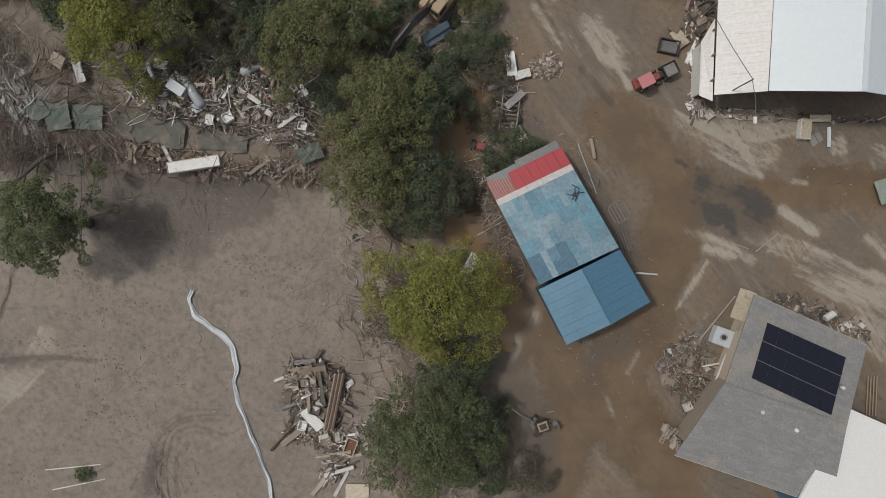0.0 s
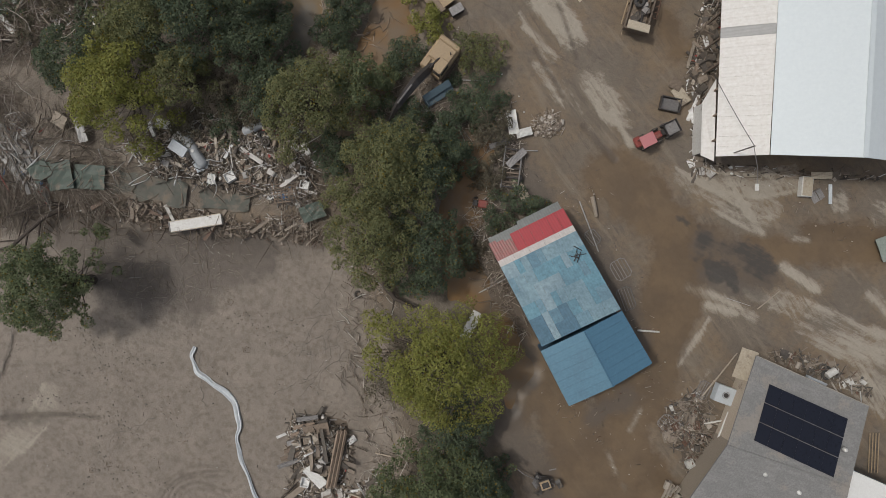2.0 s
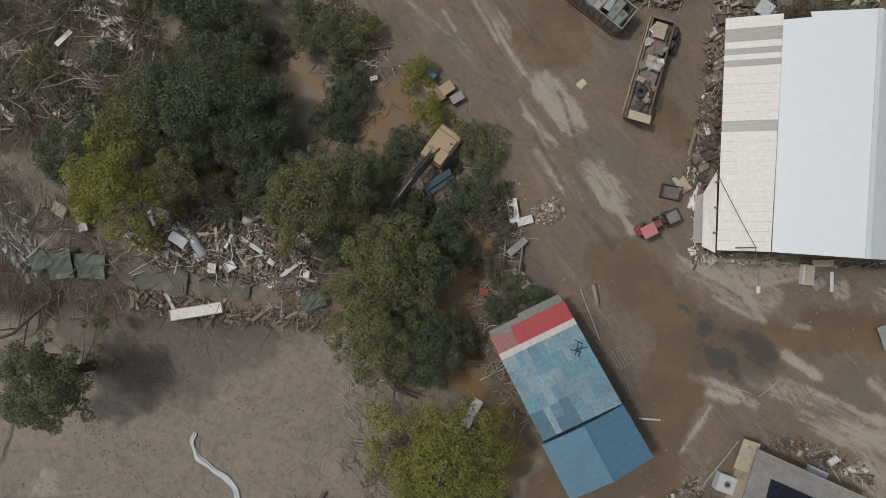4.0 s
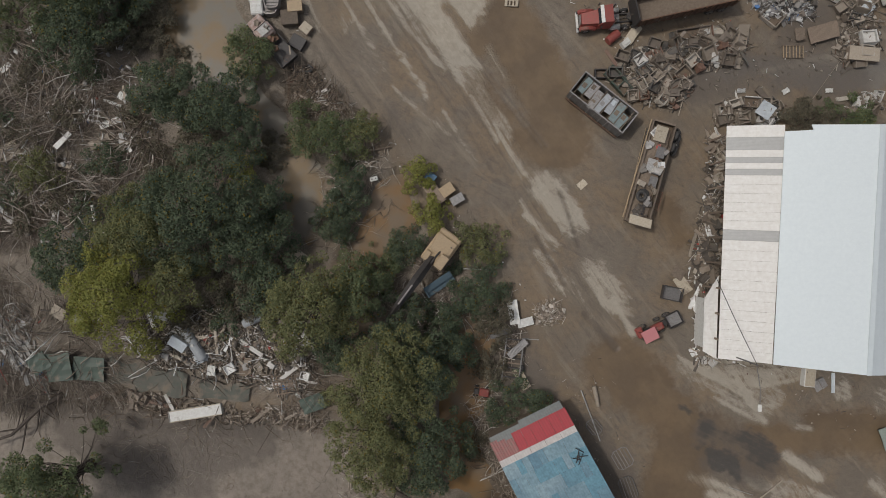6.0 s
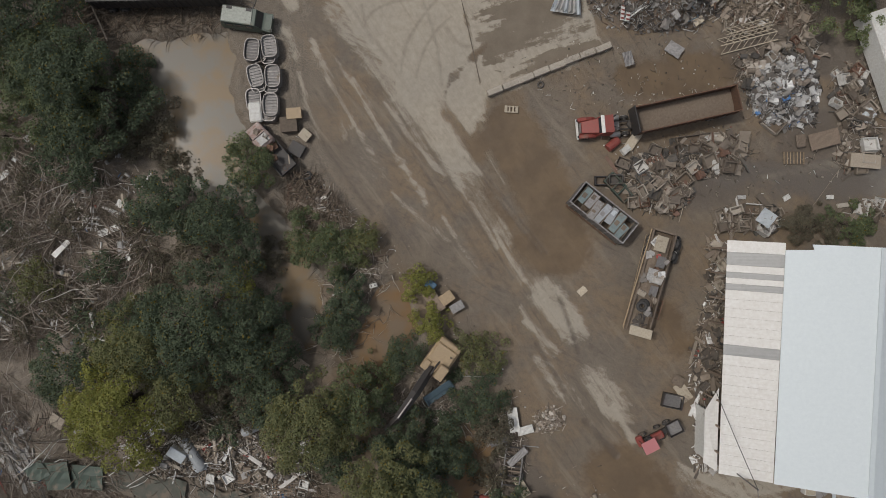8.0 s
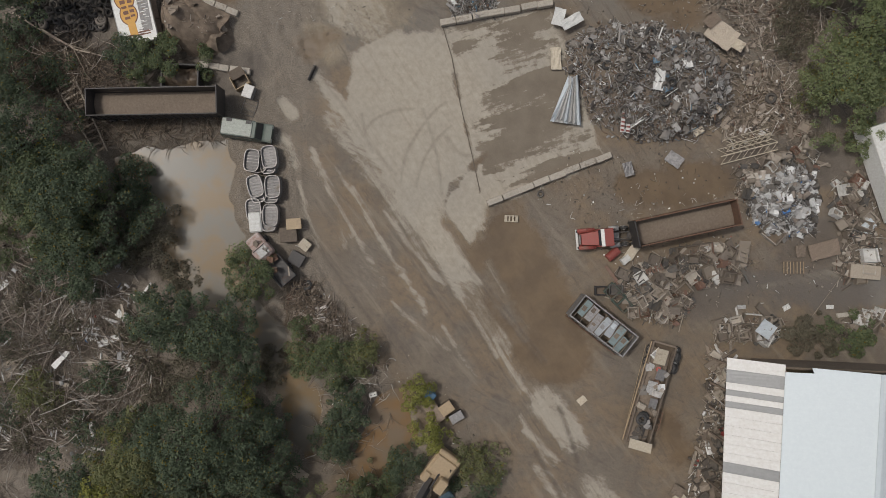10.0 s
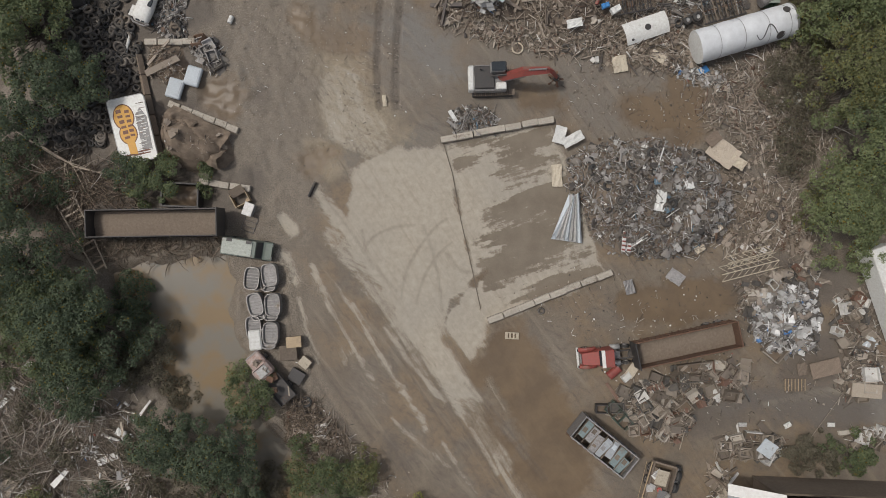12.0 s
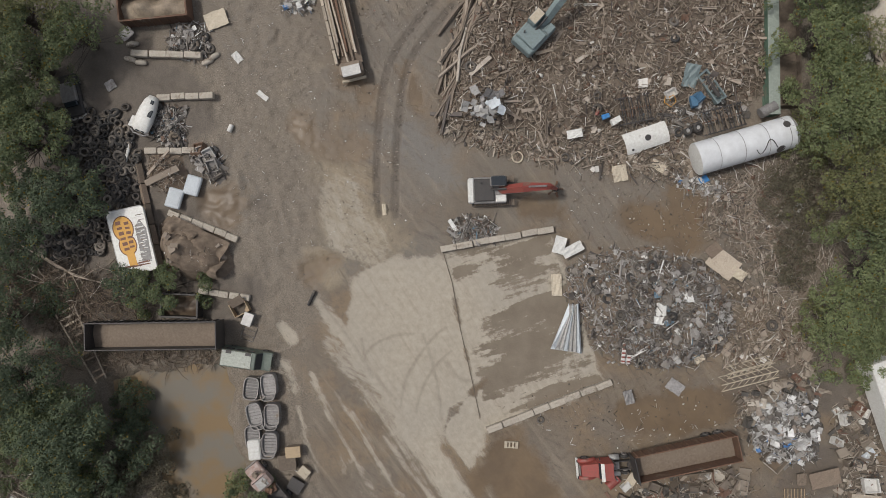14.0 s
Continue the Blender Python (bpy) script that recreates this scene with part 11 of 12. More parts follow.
# west side
for (x, y), a in (((-26.54, 73.51), -15), ((-24.87, 74.79), -15)):
    t = thing("plastic_tray", pose(x, y, lie(x, y) + 0.25, 6, 4, a + 90), "pale blue-grey plastic tub upside down", "tub", "upturned pale tubs by concrete blocks")
    part("shell", Geo().box((0, 0, 0.25), (1.95, 1.45, 0.45), 0.16), M["plastic"], t)
    part("base_ridge", Geo().box((0, 0, 0.49), (1.5, 1.05, 0.05), 0.02), M["plastic"], t)
t = thing("cab_shell", pose(-29.32, 81.54, 0.4, 5, 8, 70.5), "wrecked white vehicle cab lying on tyres", "cab")
vs, fs, n = [], [], 14
for x, w, h, lift in ((-1.75, 0.62, 0.35, 0.25), (-1.5, 0.8, 0.8, 0.2), (-0.6, 0.86, 1.05, 0.15), (0.5, 0.78, 1.25, 0.12), (1.4, 0.62, 1.2, 0.15), (1.95, 0.42, 0.75, 0.3)):
    for k in range(n):
        a = 2 * math.pi * k / n
        vs.append((x, math.copysign(abs(math.cos(a)) ** 0.7, math.cos(a)) * w, lift + h * (0.5 + 0.5 * math.copysign(abs(math.sin(a)) ** 0.7, math.sin(a)))))
fs = [(i * n + k, i * n + (k + 1) % n, (i + 1) * n + (k + 1) % n, (i + 1) * n + k) for i in range(5) for k in range(n)] + [tuple(range(n))[::-1], tuple(range(5 * n, 6 * n))]
part("shell", Geo().add(vs, fs), M["white"], t, "", True)
for x, y, l, w, z in ((0.15, -0.5, 0.75, 0.36, 1.22), (1.25, -0.3, 0.4, 0.3, 1.3), (-1.62, 0.18, 0.28, 0.4, 0.72), (-1.62, -0.3, 0.26, 0.3, 0.7)):
    part("window_gap", Geo().box((x, y, z), (l, w, 0.14), 0.05), M["glass"], t)
part("bumper", Geo().tube([(-1.7, -0.9, 0.55), (-2.0, -0.5, 0.6), (-2.0, 0.5, 0.6), (-1.7, 0.9, 0.5)], 0.09, 6), M["grey"], t)
part("door_flap", Geo().box((-1.0, 1.05, 0.5), (1.1, 0.5, 0.06), 0.02, pose(0, 0, 0, 12, 0, 0)), M["white"], t)
t = thing("car_wreck", pose(-36.67, 83.55, 0.1, 0, 0, -75), "dark wrecked car under trees", "car")
part("body", Geo().box((0, 0, 0.6), (4.2, 1.8, 0.6), 0.2), M["dark_steel"], t)
part("roof", Geo().box((-0.2, 0, 1.15), (1.9, 1.5, 0.5), 0.25), M["grey"], t)
part("rear_window", Geo().box((0.95, 0, 1.15), (0.5, 1.3, 0.4), 0.1), M["glass"], t)
part("bumper", Geo().tube([(2.0, -0.9, 0.6), (2.3, -0.5, 0.6), (2.3, 0.5, 0.6), (2.0, 0.9, 0.6)], 0.1, 6), M["silver"], t)
for sx in (-1.3, 1.3):
    for sy in (-1, 1):
        wheel(t, sx, sy * 0.8, 0.32, 0.32, 0.2)
t = thing("steel_staircase", pose(-35.55, 59.06, 0.3, 0, 0, -61.7), "rusty steel staircase frame lying beside a trailer", "staircase")
for sy in (-1, 1):
    part("stringer", Geo().tube([(-4.0, sy * 1.0 + 0.1, 0.5), (3.9, sy * 0.55, 0.5)], 0.09, 5), M["pale_wood"], t)
for k in range(12):
    x = -3.8 + k * 0.66
    w = 0.98 - 0.42 * (k / 12)
    part("tread", Geo().box((x, 0, 0.48), (0.2, 2 * w, 0.07), 0.02), M["brown" if k > 2 else "pale_wood"], t)
t = thing("tipped_carton", pose(-20.17, 62.81, 0.1, 0, 0, 28), "open tan box and grey flaps beside a trailer", "box")
part("carton", crate_geo(1.6, 1.4, 0.9, 0.07), M["tan"], t)
part("flap", Geo().box((1.1, 0.3, 0.6), (0.9, 1.2, 0.05), 0.02, pose(0, 0, 0, 0, 35, 0)), M["grey"], t)
part("flap", Geo().box((0.1, 1.1, 0.6), (1.4, 0.9, 0.05), 0.02, pose(0, 0, 0, 30, 0, 0)), M["brown"], t)
chest(-19.31, 61.70, 1.2, 0.9, 0.8, 70, "grey", "silver", "grey lidded bin beside a trailer")
loose("frame", -19.43, 60.31, 1.6, 70, "steel", "small steel frame beside the van", "frame")
pile("soil_heap", "heap of dumped brown soil behind concrete blocks", "soil heap", [(-28.4, 70.9), (-27.4, 71.7), (-25.7, 71.5), (-23.5, 70.3), (-21.5, 69.2), (-20.9, 66.9), (-21.8, 65.8), (-25.1, 65.5), (-27.4, 66.4), (-28.2, 68.6)], 2.6, 6, 120, "brown", 91, [("engine_block", 1)], base="soil", bit=(0.05, 0.2), slope=2.0)
pile("soil_heap", "low mound of brushy soil between concrete blocks", "soil heap", [(-29.4, 77.9), (-26.3, 78.3), (-25.5, 74.8), (-27.4, 73.9), (-29.4, 75.3)], 0.8, 10, 260, "brown", 92, [("twisted_bar", 2), ("plank", 1)], base="soil", bit=(0.05, 0.3), slope=1.5)
pile("bag_heap", "bundle of white and blue plastic sheeting", "bags", [(-16.4, 94.2), (-13.4, 94.5), (-13.2, 92.7), (-14.6, 92.0), (-16.0, 92.3)], 0.6, 34, 200, "bright", 93, [("bent_sheet", 4), ("appliance", 1)], size=(0.5, 1.0), base="plastic")
loose("beam", -13.23, 63.75, 1.6, 65, "dark_steel", "dark bent angle iron on mud", "angle iron", (1, 2, 2))
loose("drum", -21.30, 80.49, 0.8, 70, "white", "white and grey canister on mud", "canister")
t = thing("container_roof", pose(43.0, 53.6, 0.0, 0, 0, -71.3), "long white trailer beside the trees", "trailer")
part("body", Geo().box((0, 0, 1.6), (9.5, 2.3, 2.4), 0.06), M["white"], t)
part("roof_skin", Geo().box((0, 0, 2.83), (9.4, 2.2, 0.06), 0.02), M["white"], t)
for sx in (-3.2, -2.2):
    for sy in (-1, 1):
        wheel(t, sx, sy * 0.95, 0.45, 0.45, 0.3)
h = thing("house", pose(43.27, 89.63, 0, 0, 0, 15), "grey-roofed house behind the trees", "house")
part("wall", Geo().box((0, 0, 1.6), (6, 8, 3.2), 0.03), M["white"], h)
part("roof", Geo().slab([(-3.4, -4.4), (0, -4.4), (0, 4.4), (-3.4, 4.4)], [3.1, 4.6, 4.6, 3.1], 0.15).slab([(0, -4.4), (3.4, -4.4), (3.4, 4.4), (0, 4.4)], [4.6, 3.1, 3.1, 4.6], 0.15), M["concrete"], h)


# ---- footprints and clods on the field ----
def prints(label, paths, seed):
    """Rows of small dark footprints, left and right in turn."""
    rng = np.random.default_rng(seed)
    pos, yaw = [], []
    for pts in paths:
        side = 1
        for (x0, y0), (x1, y1) in zip(pts[:-1], pts[1:]):
            L = math.hypot(x1 - x0, y1 - y0)
            d = ((x1 - x0) / L, (y1 - y0) / L)
            for k in range(int(L / 0.42)):
                side = -side
                f = k * 0.42 / L
                pos.append((x0 + (x1 - x0) * f - d[1] * side * 0.16 + rng.normal(0, 0.09), y0 + (y1 - y0) * f + d[0] * side * 0.16 + rng.normal(0, 0.09)))
                yaw.append(math.atan2(d[1], d[0]) + rng.normal(0, 0.25))
    q, n = np.array(pos), len(pos)
    sz = np.stack([rng.uniform(0.17, 0.28, n), rng.uniform(0.08, 0.13, n), np.full(n, 0.04)], 1)
    me = box_cloud("footprint", np.column_stack([q, land(q[:, 0], q[:, 1]) + 0.0]), sz, np.array(yaw), rng.normal(0, 0.05, n), rng.normal(0, 0.05, n))
    tagged(part("footprint", me, M["clod"]), label, "footprint", kind="stuff")


M["clod"] = mat("dark_wet_mud_marks", (0.168, 0.142, 0.116), (0.132, 0.111, 0.090), rough=0.6, mud=0, island=0.3)
TRAILS = []
streak(TRAILS, 0.2, (-38.8, -2.4), (-35.9, -3.5), (-33.3, -5.0), (-30.6, -6.0), (-28.3, -6.1))
streak(TRAILS, 0.2, (-37.9, -1.8), (-37.1, -3.5), (-34.7, -8.8), (-33.8, -12.9), (-33.5, -15.2))
streak(TRAILS, 0.2, (-45.8, -9.4), (-42.3, -9.7), (-38.2, -10.1), (-34.1, -11.7), (-30.6, -15.2))
streak(TRAILS, 0.2, (-36.5, -3.8), (-34.1, -5.3), (-31.8, -5.6), (-28.9, -6.4), (-27.7, -7.0))
streak(TRAILS, 0.2, (-23.6, -2.3), (-20.1, -1.7), (-16.6, -3.5), (-13.1, -5.8))
streak(TRAILS, 0.2, (-40.6, -7.1), (-37.1, -7.0), (-33.6, -5.9), (-31.2, -6.2))
streak(TRAILS, 0.2, (-20.1, -1.7), (-18.9, -3.5), (-17.8, -5.2))
streak(TRAILS, 0.2, (-37.0, -17.6), (-34.1, -17.0), (-30.6, -18.1), (-26.5, -20.5), (-25.3, -24.0))
streak(TRAILS, 0.2, (-35.9, -15.2), (-34.1, -18.2), (-32.4, -19.3), (-28.3, -21.1))
streak(TRAILS, 0.2, (-40.0, -14.7), (-37.0, -16.4), (-34.1, -17.6))
streak(TRAILS, 0.2, (-43.4, -25.8), (-40.5, -21.1), (-35.9, -17.6))
streak(TRAILS, 0.2, (-45.8, -22.3), (-44.0, -23.4), (-42.3, -25.2))
streak(TRAILS, 0.2, (-38.2, -3.0), (-34.7, -5.9), (-31.8, -9.4), (-28.3, -11.7), (-26.5, -14.6))
streak(TRAILS, 0.2, (-22.5, -1.2), (-18.4, -0.9), (-15.4, -1.7))
streak(TRAILS, 0.2, (-16.6, -1.2), (-14.8, -2.3), (-14.0, -4.1))
streak(TRAILS, 0.2, (-35.3, -11.7), (-35.9, -14.6), (-34.7, -16.4))
streak(TRAILS, 0.2, (-40.6, -8.8), (-39.4, -10.6), (-36.5, -11.7))
prints("dark footprints across field mud", [line for line, half in TRAILS], 5)


def cracks(label, starts, seed, width=0.05):
    """Ragged branching drying cracks and thin trickles."""
    rng = np.random.default_rng(seed)
    g = Geo()

    def run(x, y, a, n, w, depth):
        for k in range(n):
            a2 = a + rng.normal(0, 0.35)
            x1, y1 = x + math.cos(a2) * 0.4, y + math.sin(a2) * 0.4
            d = Vector((-math.sin(a2), math.cos(a2))) * w
            z, z1 = lie(x, y) + 0.035, lie(x1, y1) + 0.035
            g.add([(x - d.x, y - d.y, z), (x1 - d.x * 0.95, y1 - d.y * 0.95, z1), (x1 + d.x * 0.95, y1 + d.y * 0.95, z1), (x + d.x, y + d.y, z)], [(0, 1, 2, 3)])
            x, y, w = x1, y1, w * 0.985
            if depth and rng.random() < 0.12:
                run(x, y, a2 + rng.choice((-1, 1)) * rng.uniform(0.5, 1.0), int(n * 0.4), w * 0.7, depth - 1)

    for x, y, a, n in starts:
        run(x, y, radians(a), n, width, 2)
    tagged(part("mud_crack", g, M["clod"]), label, "crack", kind="stuff")


cracks("thin branching trickles dried into field mud", [(-10.39, -9.32, 95, 28), (-10.76, -1.72, 205, 14), (-10.16, -4.64, 215, 14), (-12.22, 0.03, 240, 16), (-13.08, -9.33, 80, 18), (-11.65, 3.54, 250, 14), (-43.80, -0.63, 250, 20), (-7.36, -1.71, 85, 10),
                                                (-24.77, -10.53, 100, 16), (-17.76, -9.34, 30, 18), (-39.99, -3.84, 110, 8), (-30.03, -11.71, 200, 14), (-28.32, 5.25, 290, 18), (-32.34, -25.16, 60, 10)], 4)
cracks("curved tyre marks on field mud", [(-29.70, -25.86, 95, 10), (-29.12, -25.86, 92, 10), (-28.24, -25.86, 100, 12), (-27.54, -25.85, 100, 12), (-26.49, -25.85, 105, 12)], 9, 0.06)


def cleats(label, paths, seed):
    """Ribs left by tracks and tyre treads across each rut."""
    rng = np.random.default_rng(seed)
    pos, yaw, wid = [], [], []
    for pts, half in paths:
        for (x0, y0), (x1, y1) in zip(pts[:-1], pts[1:]):
            L = math.hypot(x1 - x0, y1 - y0)
            for k in range(int(L / 0.24)):
                f = (k + rng.uniform(-0.2, 0.2)) * 0.24 / L
                if rng.random() < 0.45:
                    pos.append((x0 + (x1 - x0) * f + rng.normal(0, 0.04), y0 + (y1 - y0) * f + rng.normal(0, 0.04)))
                    yaw.append(math.atan2(y1 - y0, x1 - x0) + math.pi / 2 + rng.normal(0, 0.12))
                    wid.append(half * 2 * rng.uniform(0.25, 0.8))
    q, n = np.array(pos), len(pos)
    sz = np.stack([np.array(wid), rng.uniform(0.05, 0.1, n), np.full(n, 0.05)], 1)
    me = box_cloud("tread_rib", np.column_stack([q, land(q[:, 0], q[:, 1]) - 0.03]), sz, np.array(yaw), rng.normal(0, 0.03, n), rng.normal(0, 0.05, n))
    tagged(part("tread_rib", me, M["clod"]), label, "mud", kind="stuff")


cleats("ribs of caterpillar tracks pressed in mud", [([(-1.1, 93.4), (-5.0, 88.3), (-6.4, 83.3), (-6.8, 76.5), (-6.6, 72.0)], 0.25), ([(0.6, 92.8), (-3.0, 88.3), (-4.4, 83.8), (-4.9, 77.1), (-5.0, 72.0)], 0.25), ([(9.1, 25.9), (11.9, 21.3)], 0.2)], 8)
for (x, y), s in (((-22.22, 0.36), 0.9), ((-20.46, -4.55), 1.1), ((-20.70, -0.87), 0.7), ((-20.07, -21.16), 0.6), ((-10.05, -2.48), 1.2), ((-37.63, -14.18), 0.8), ((-34.70, -16.40), 0.9), ((-36.45, -16.99), 0.9)):
    loose("twisted_bar", x, y, s, 40, "wood", "dark root stub in field mud", "root")


def around(x, y, a, r):
    return x + math.cos(a) * r, y + math.sin(a) * r


for k in range(18):
    a = 2.4 * k
    loose("bent_sheet", *around(3.75, 82.27, a, 0.25 + 0.1 * k), 0.6 + 0.3 * (k % 3), 47 * k, ("silver", "grey", "silver", "plastic", "silver")[k % 5], "crumpled silver sheet metal on a scrap heap", "scrap", (1, 1, 1), 1.7 + 0.05 * k, 35, "crumpled sheets on the heap", k)

# soil lumps, stray wheels and a folded blue sheet
x, y = -24.55, 68.62
t = thing("soil_heap", pose(x, y, lie(x, y), 0, 0, -25), "lumpy dumped soil with dark hollows", "soil heap")
heap(t, "soil_crest", (0, 0.2, 0.2), (6.0, 3.6, 1.5), M["soil"], 4, 1.2)
heap(t, "soil_crest", (-1.6, 0.9, 0.3), (3.2, 2.4, 1.5), M["soil"], 7, 1.4)
heap(t, "soil_crest", (1.7, -0.7, 0.2), (3.4, 2.2, 1.3), M["soil"], 9, 1.4)
for x, y in ((22.75, 36.20), (22.58, 34.98)):
    t = thing("truck_wheel", pose(x, y, lie(x, y) + 0.5, 12, 8, 0), "muddy truck wheel with a pale hub beside a trailer", "wheel")
    part("tyre", Geo().ring((0, 0, 0.2), 0.34, 0.15, 18, 8), M["rubber"], t, "", True)
    part("hub", Geo().tube([(0, 0, 0.05), (0, 0, 0.26)], 0.22, 14), M["silver"], t)
x, y = -0.66, 21.16
t = thing("blue_trough", pose(x, y, lie(x, y) + 0.35, 6, 4, 33.9), "bent dark blue metal trough beside an excavator", "trough")
part("trough_floor", Geo().box((0, 0, 0.2), (3.2, 0.9, 0.06), 0.02, pose(0, 0, 0, 12, 0, 0)), M["tank_blue"], t)
part("trough_side", Geo().box((0, 0.62, 0.45), (3.1, 0.7, 0.06), 0.02, pose(0, 0, 0, 24, 0, 0)), M["tank_blue"], t)
part("trough_end", Geo().box((-1.5, 0.1, 0.5), (0.08, 1.1, 0.6), 0.02), M["tank_blue"], t)

# ---- more of the yard's scrap and the flood line ----
def chassis_frame(m, l, w, n, label):
    """Ladder frame of a vehicle with many cross bars and a pair of wheels."""
    t = thing("chassis_frame", m, label, "frame")
    for sy in (-1, 1):
        part("side_rail", Geo().box((0, sy * w / 2, 0.5), (l, 0.14, 0.2), 0.02), M["dark_steel"], t)
    part("middle_rail", Geo().box((0, 0.1, 0.52), (l * 0.96, 0.1, 0.14), 0.02), M["rust"], t)
    for k in range(n):
        part("cross_bar", Geo().box((-l / 2 + l * (k + 0.5) / n, 0, 0.6), (0.08, w, 0.08), 0.01), M["dark_steel" if k % 3 else "brown"], t)
    return t


chassis_frame(pose(18.5, 82.4, 0.5, 4, 3, 12), 3.6, 2.5, 13, "black steel vehicle frame with close cross bars on scrap")
chassis_frame(pose(27.0, 81.4, 0.6, 0, 4, 16), 4.4, 2.2, 12, "dark slatted vehicle bed frame behind the tank")
for x, y in ((23.6, 80.3), (24.6, 80.6)):
    t = thing("truck_wheel", pose(x, y, lie(x, y) + 0.7, 10, 14, 20), "dark truck wheel with a bright hub on scrap", "wheel")
    part("tyre", Geo().ring((0, 0, 0.2), 0.36, 0.16, 18, 8), M["rubber"], t, "", True)
    part("hub", Geo().tube([(0, 0, 0.08), (0, 0, 0.3)], 0.2, 14), M["silver"], t)
loose("appliance", 15.6, 81.6, 0.9, 20, "bright_blue", "blue and grey plastic scrap on the heap", "scrap", z=0.9)
loose("drum", 14.8, 82.0, 0.6, 70, "red", "small red canister on scrap", "canister", z=0.9)
loose("twisted_bar", 21.9, 83.2, 1.6, 10, "yellow", "bent yellow bar on scrap", "bar", z=0.9)

# the long tarpaulin lying along the flood line, folded and silted
M["silt_tarp"] = mat("silted_dark_tarp", (0.075, 0.085, 0.068), (0.11, 0.10, 0.08), rough=0.7, mud=0.5, stain=0.7, grain=1.6)
def long_tarp(line, wide, material, label, seed):
    rnd, vs, n = random.Random(seed), [], 6
    P = eased(line, 6)
    for i, p in enumerate(P):
        a, b = P[max(i - 1, 0)], P[min(i + 1, len(P) - 1)]
        d = Vector((b[0] - a[0], b[1] - a[1])).normalized()
        for k in range(n + 1):
            o = (k / n - 0.5) * wide * (1 + 0.12 * math.sin(i * 0.9)) + rnd.uniform(-0.12, 0.12)
            x, y = p[0] - d.y * o, p[1] + d.x * o
            vs.append((x, y, lie(x, y) + 0.32 + 0.10 * math.sin(i * 1.3 + k) + rnd.uniform(-0.05, 0.05)))
    fs = [(i * (n + 1) + k, (i + 1) * (n + 1) + k, (i + 1) * (n + 1) + k + 1, i * (n + 1) + k + 1) for i in range(len(P) - 1) for k in range(n)]
    low = [(x, y, z - 0.04) for x, y, z in vs]
    k0 = len(vs)
    fs += [tuple(k0 + i for i in f[::-1]) for f in fs]
    tagged(part("tarpaulin", Geo().add(vs + low, fs), M[material], None, "", True), label, "tarpaulin")


long_tarp([(-34.2, 12.9), (-31.5, 12.2), (-28.6, 11.7), (-25.8, 11.2)], 2.5, "silt_tarp", "long silted dark green tarpaulin along the flood line", 3)
long_tarp([(-24.6, 10.9), (-22.2, 10.6), (-19.6, 10.2)], 1.7, "silt_tarp", "muddy tarpaulin half buried at the flood line", 4)

# a lattice, a grey chest and long rails in the flood debris
t = thing("wooden_lattice", pose(-15.9, 11.4, lie(-15.9, 11.4) + 0.75, 4, 3, 8), "broken brown wooden lattice on flood debris", "lattice")
for k in range(7):
    part("slat", Geo().box((-1.1 + 0.37 * k, 0, 0.0), (0.1, 2.0, 0.05), 0.01), M["wood"], t)
    part("cross_slat", Geo().box((0, -0.9 + 0.3 * k, 0.05), (2.3, 0.09, 0.05), 0.01), M["wood"], t)
t = thing("white_cooler", pose(-25.9, 15.7, lie(-25.9, 15.7) + 1.0, 8, 6, -35), "white cooler chest with a grey lid in flood debris", "cooler")
part("casing", Geo().box((0, 0, 0.35), (1.7, 1.0, 0.7), 0.08), M["white"], t)
part("lid", Geo().box((0, 0, 0.73), (1.74, 1.04, 0.1), 0.04), M["plastic"], t)
rnd = random.Random(31)
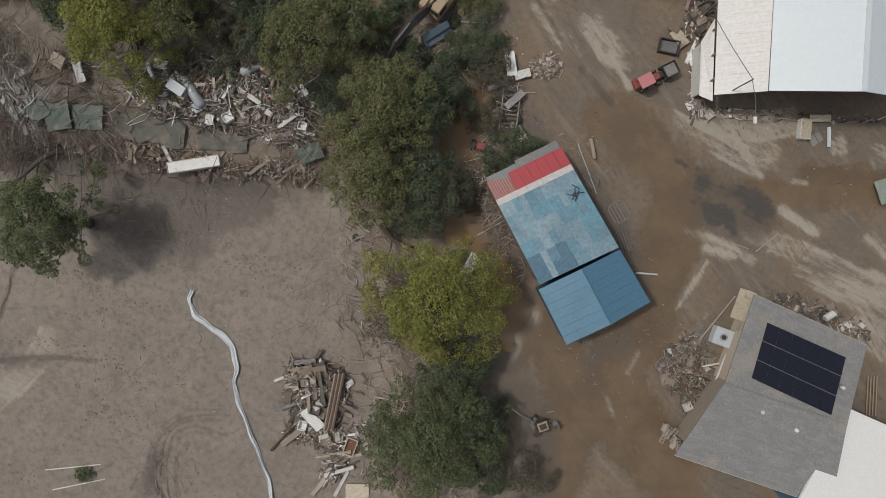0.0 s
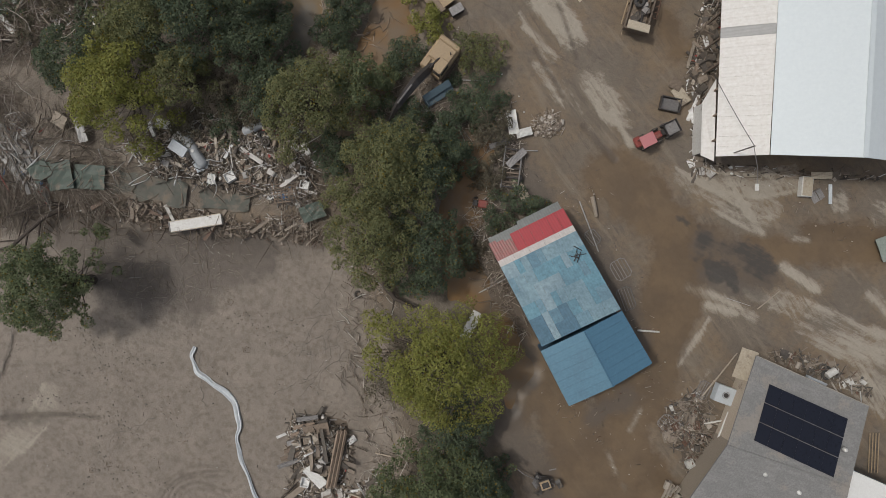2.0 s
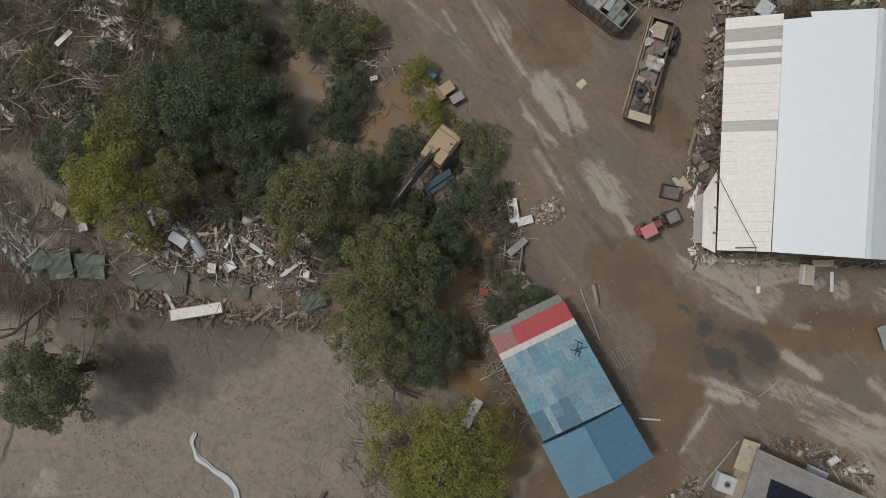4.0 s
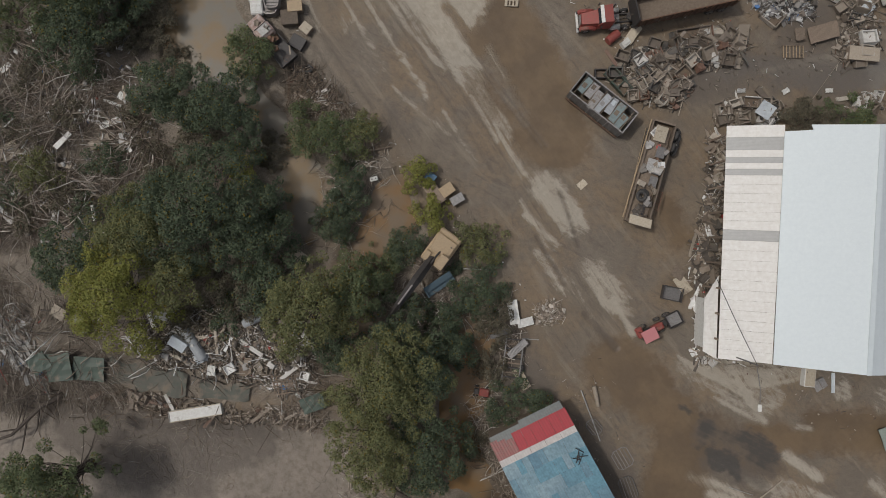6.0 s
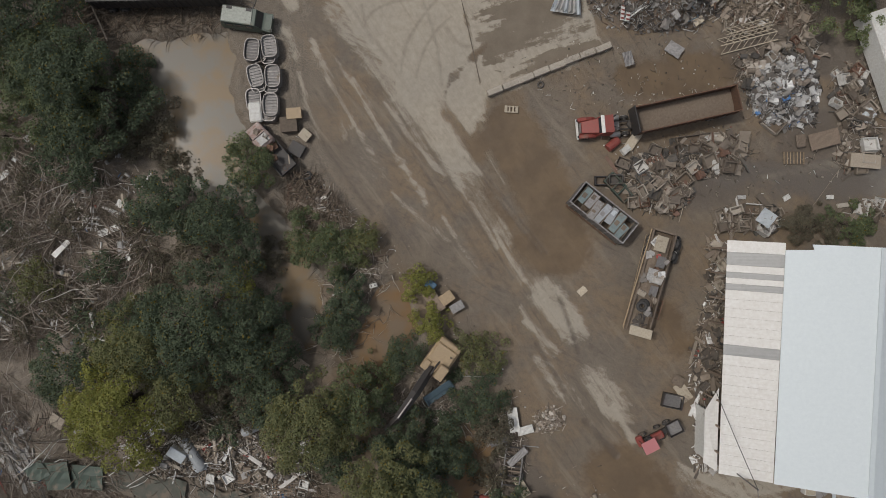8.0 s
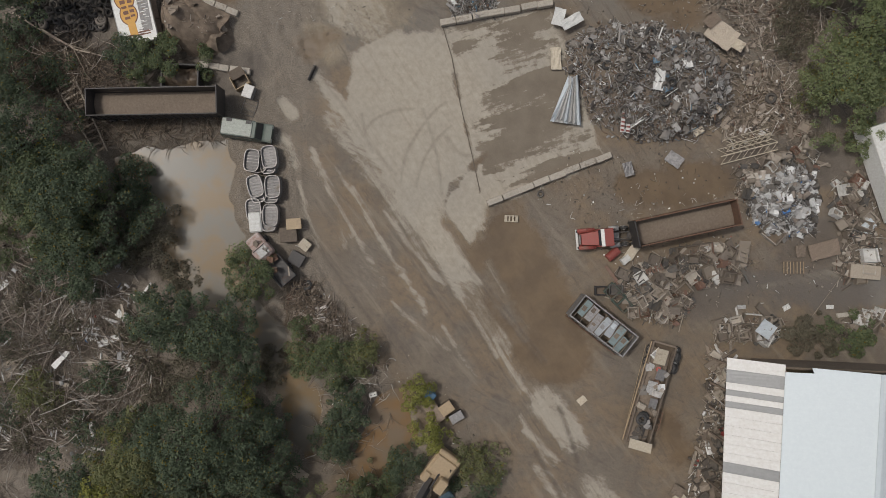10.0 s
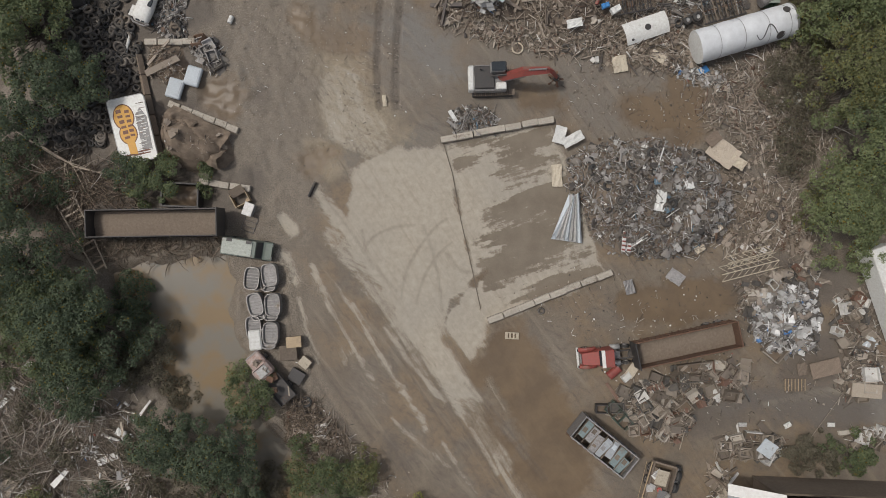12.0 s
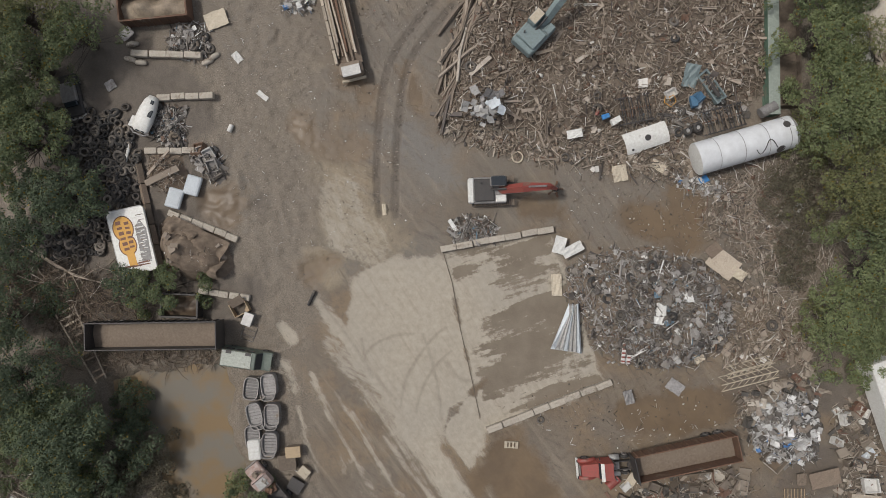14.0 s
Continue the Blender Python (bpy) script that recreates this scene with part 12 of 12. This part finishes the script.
for k in range(26):
    x, y = rnd.uniform(-45.5, -29.5), rnd.uniform(25.5, 46.5)
    if x > -33.5 and y < 30:
        continue
    a = rnd.uniform(0, 180)
    ob = put_piece("plank", x, y, lie(x, y) + rnd.uniform(0.35, 0.7), rnd.uniform(0.8, 2.6), a, 7, rnd.choice(("white", "pale_wood", "silver", "pale_wood")), None, rnd, (1, rnd.uniform(0.8, 1.8), 1))
    tagged(ob, "pale broken board on flattened dead brush", "board", "loose boards on the dead brush")

# sleepers walling the tyre heap, and slumped sacks
t = thing("sleeper_wall", Matrix.Identity(4), "dark timber sleepers walling in the tyre heap", "wall")
for k in range(5):
    p, q = lerp((-30.3, 76.9), (-28.1, 66.9), k / 5), lerp((-30.3, 76.9), (-28.1, 66.9), (k + 0.95) / 5)
    part("sleeper", Geo().tube([(*p, 0.55), (*q, 0.5)], 0.36, 4), M["wood" if k % 2 else "brown"], t)
for k, (x, y) in enumerate(((-31.2, 87.3), (-30.2, 87.0), (-31.0, 88.8), (-23.6, 87.1), (-22.9, 87.6))):
    ob = part("sandbag", Geo().tube([(-0.62, 0, 0.16), (-0.45, 0, 0.2), (0, 0.03, 0.24), (0.45, 0, 0.2), (0.62, 0, 0.16)], [0.1, 0.24, 0.3, 0.24, 0.1], 10), M["concrete"], None, "", True)
    ob.matrix_basis = pose(x, y, lie(x, y), 0, 0, 12 * k - 15)
    tagged(ob, "pale slumped sandbag beside concrete blocks", "sandbag", "sandbags by the concrete blocks")

# broken pole and clutter in the mud before the warehouse
pole((31.3, -0.2), (33.5, 1.6), 0.07, "pale_wood", "broken pale pole lying in mud")
pole((28.2, 0.9), (30.6, 0.1), 0.03, "silver", "thin pale rod lying in mud")
pile("debris_row", "torn sheets and boards along the front of the warehouse", "debris",
     [(25.6, 14.4), (31.0, 13.9), (37.5, 13.4), (44.0, 13.1), (44.0, 12.6), (37.0, 13.0), (30.5, 13.4), (25.2, 13.6)], 0.1, 16, 120, "flood", 95,
     [("plank", 5), ("bent_sheet", 3), ("beam", 2), ("frame", 1), ("twisted_bar", 2)], size=(0.4, 0.9), tilt=8, aim=8)
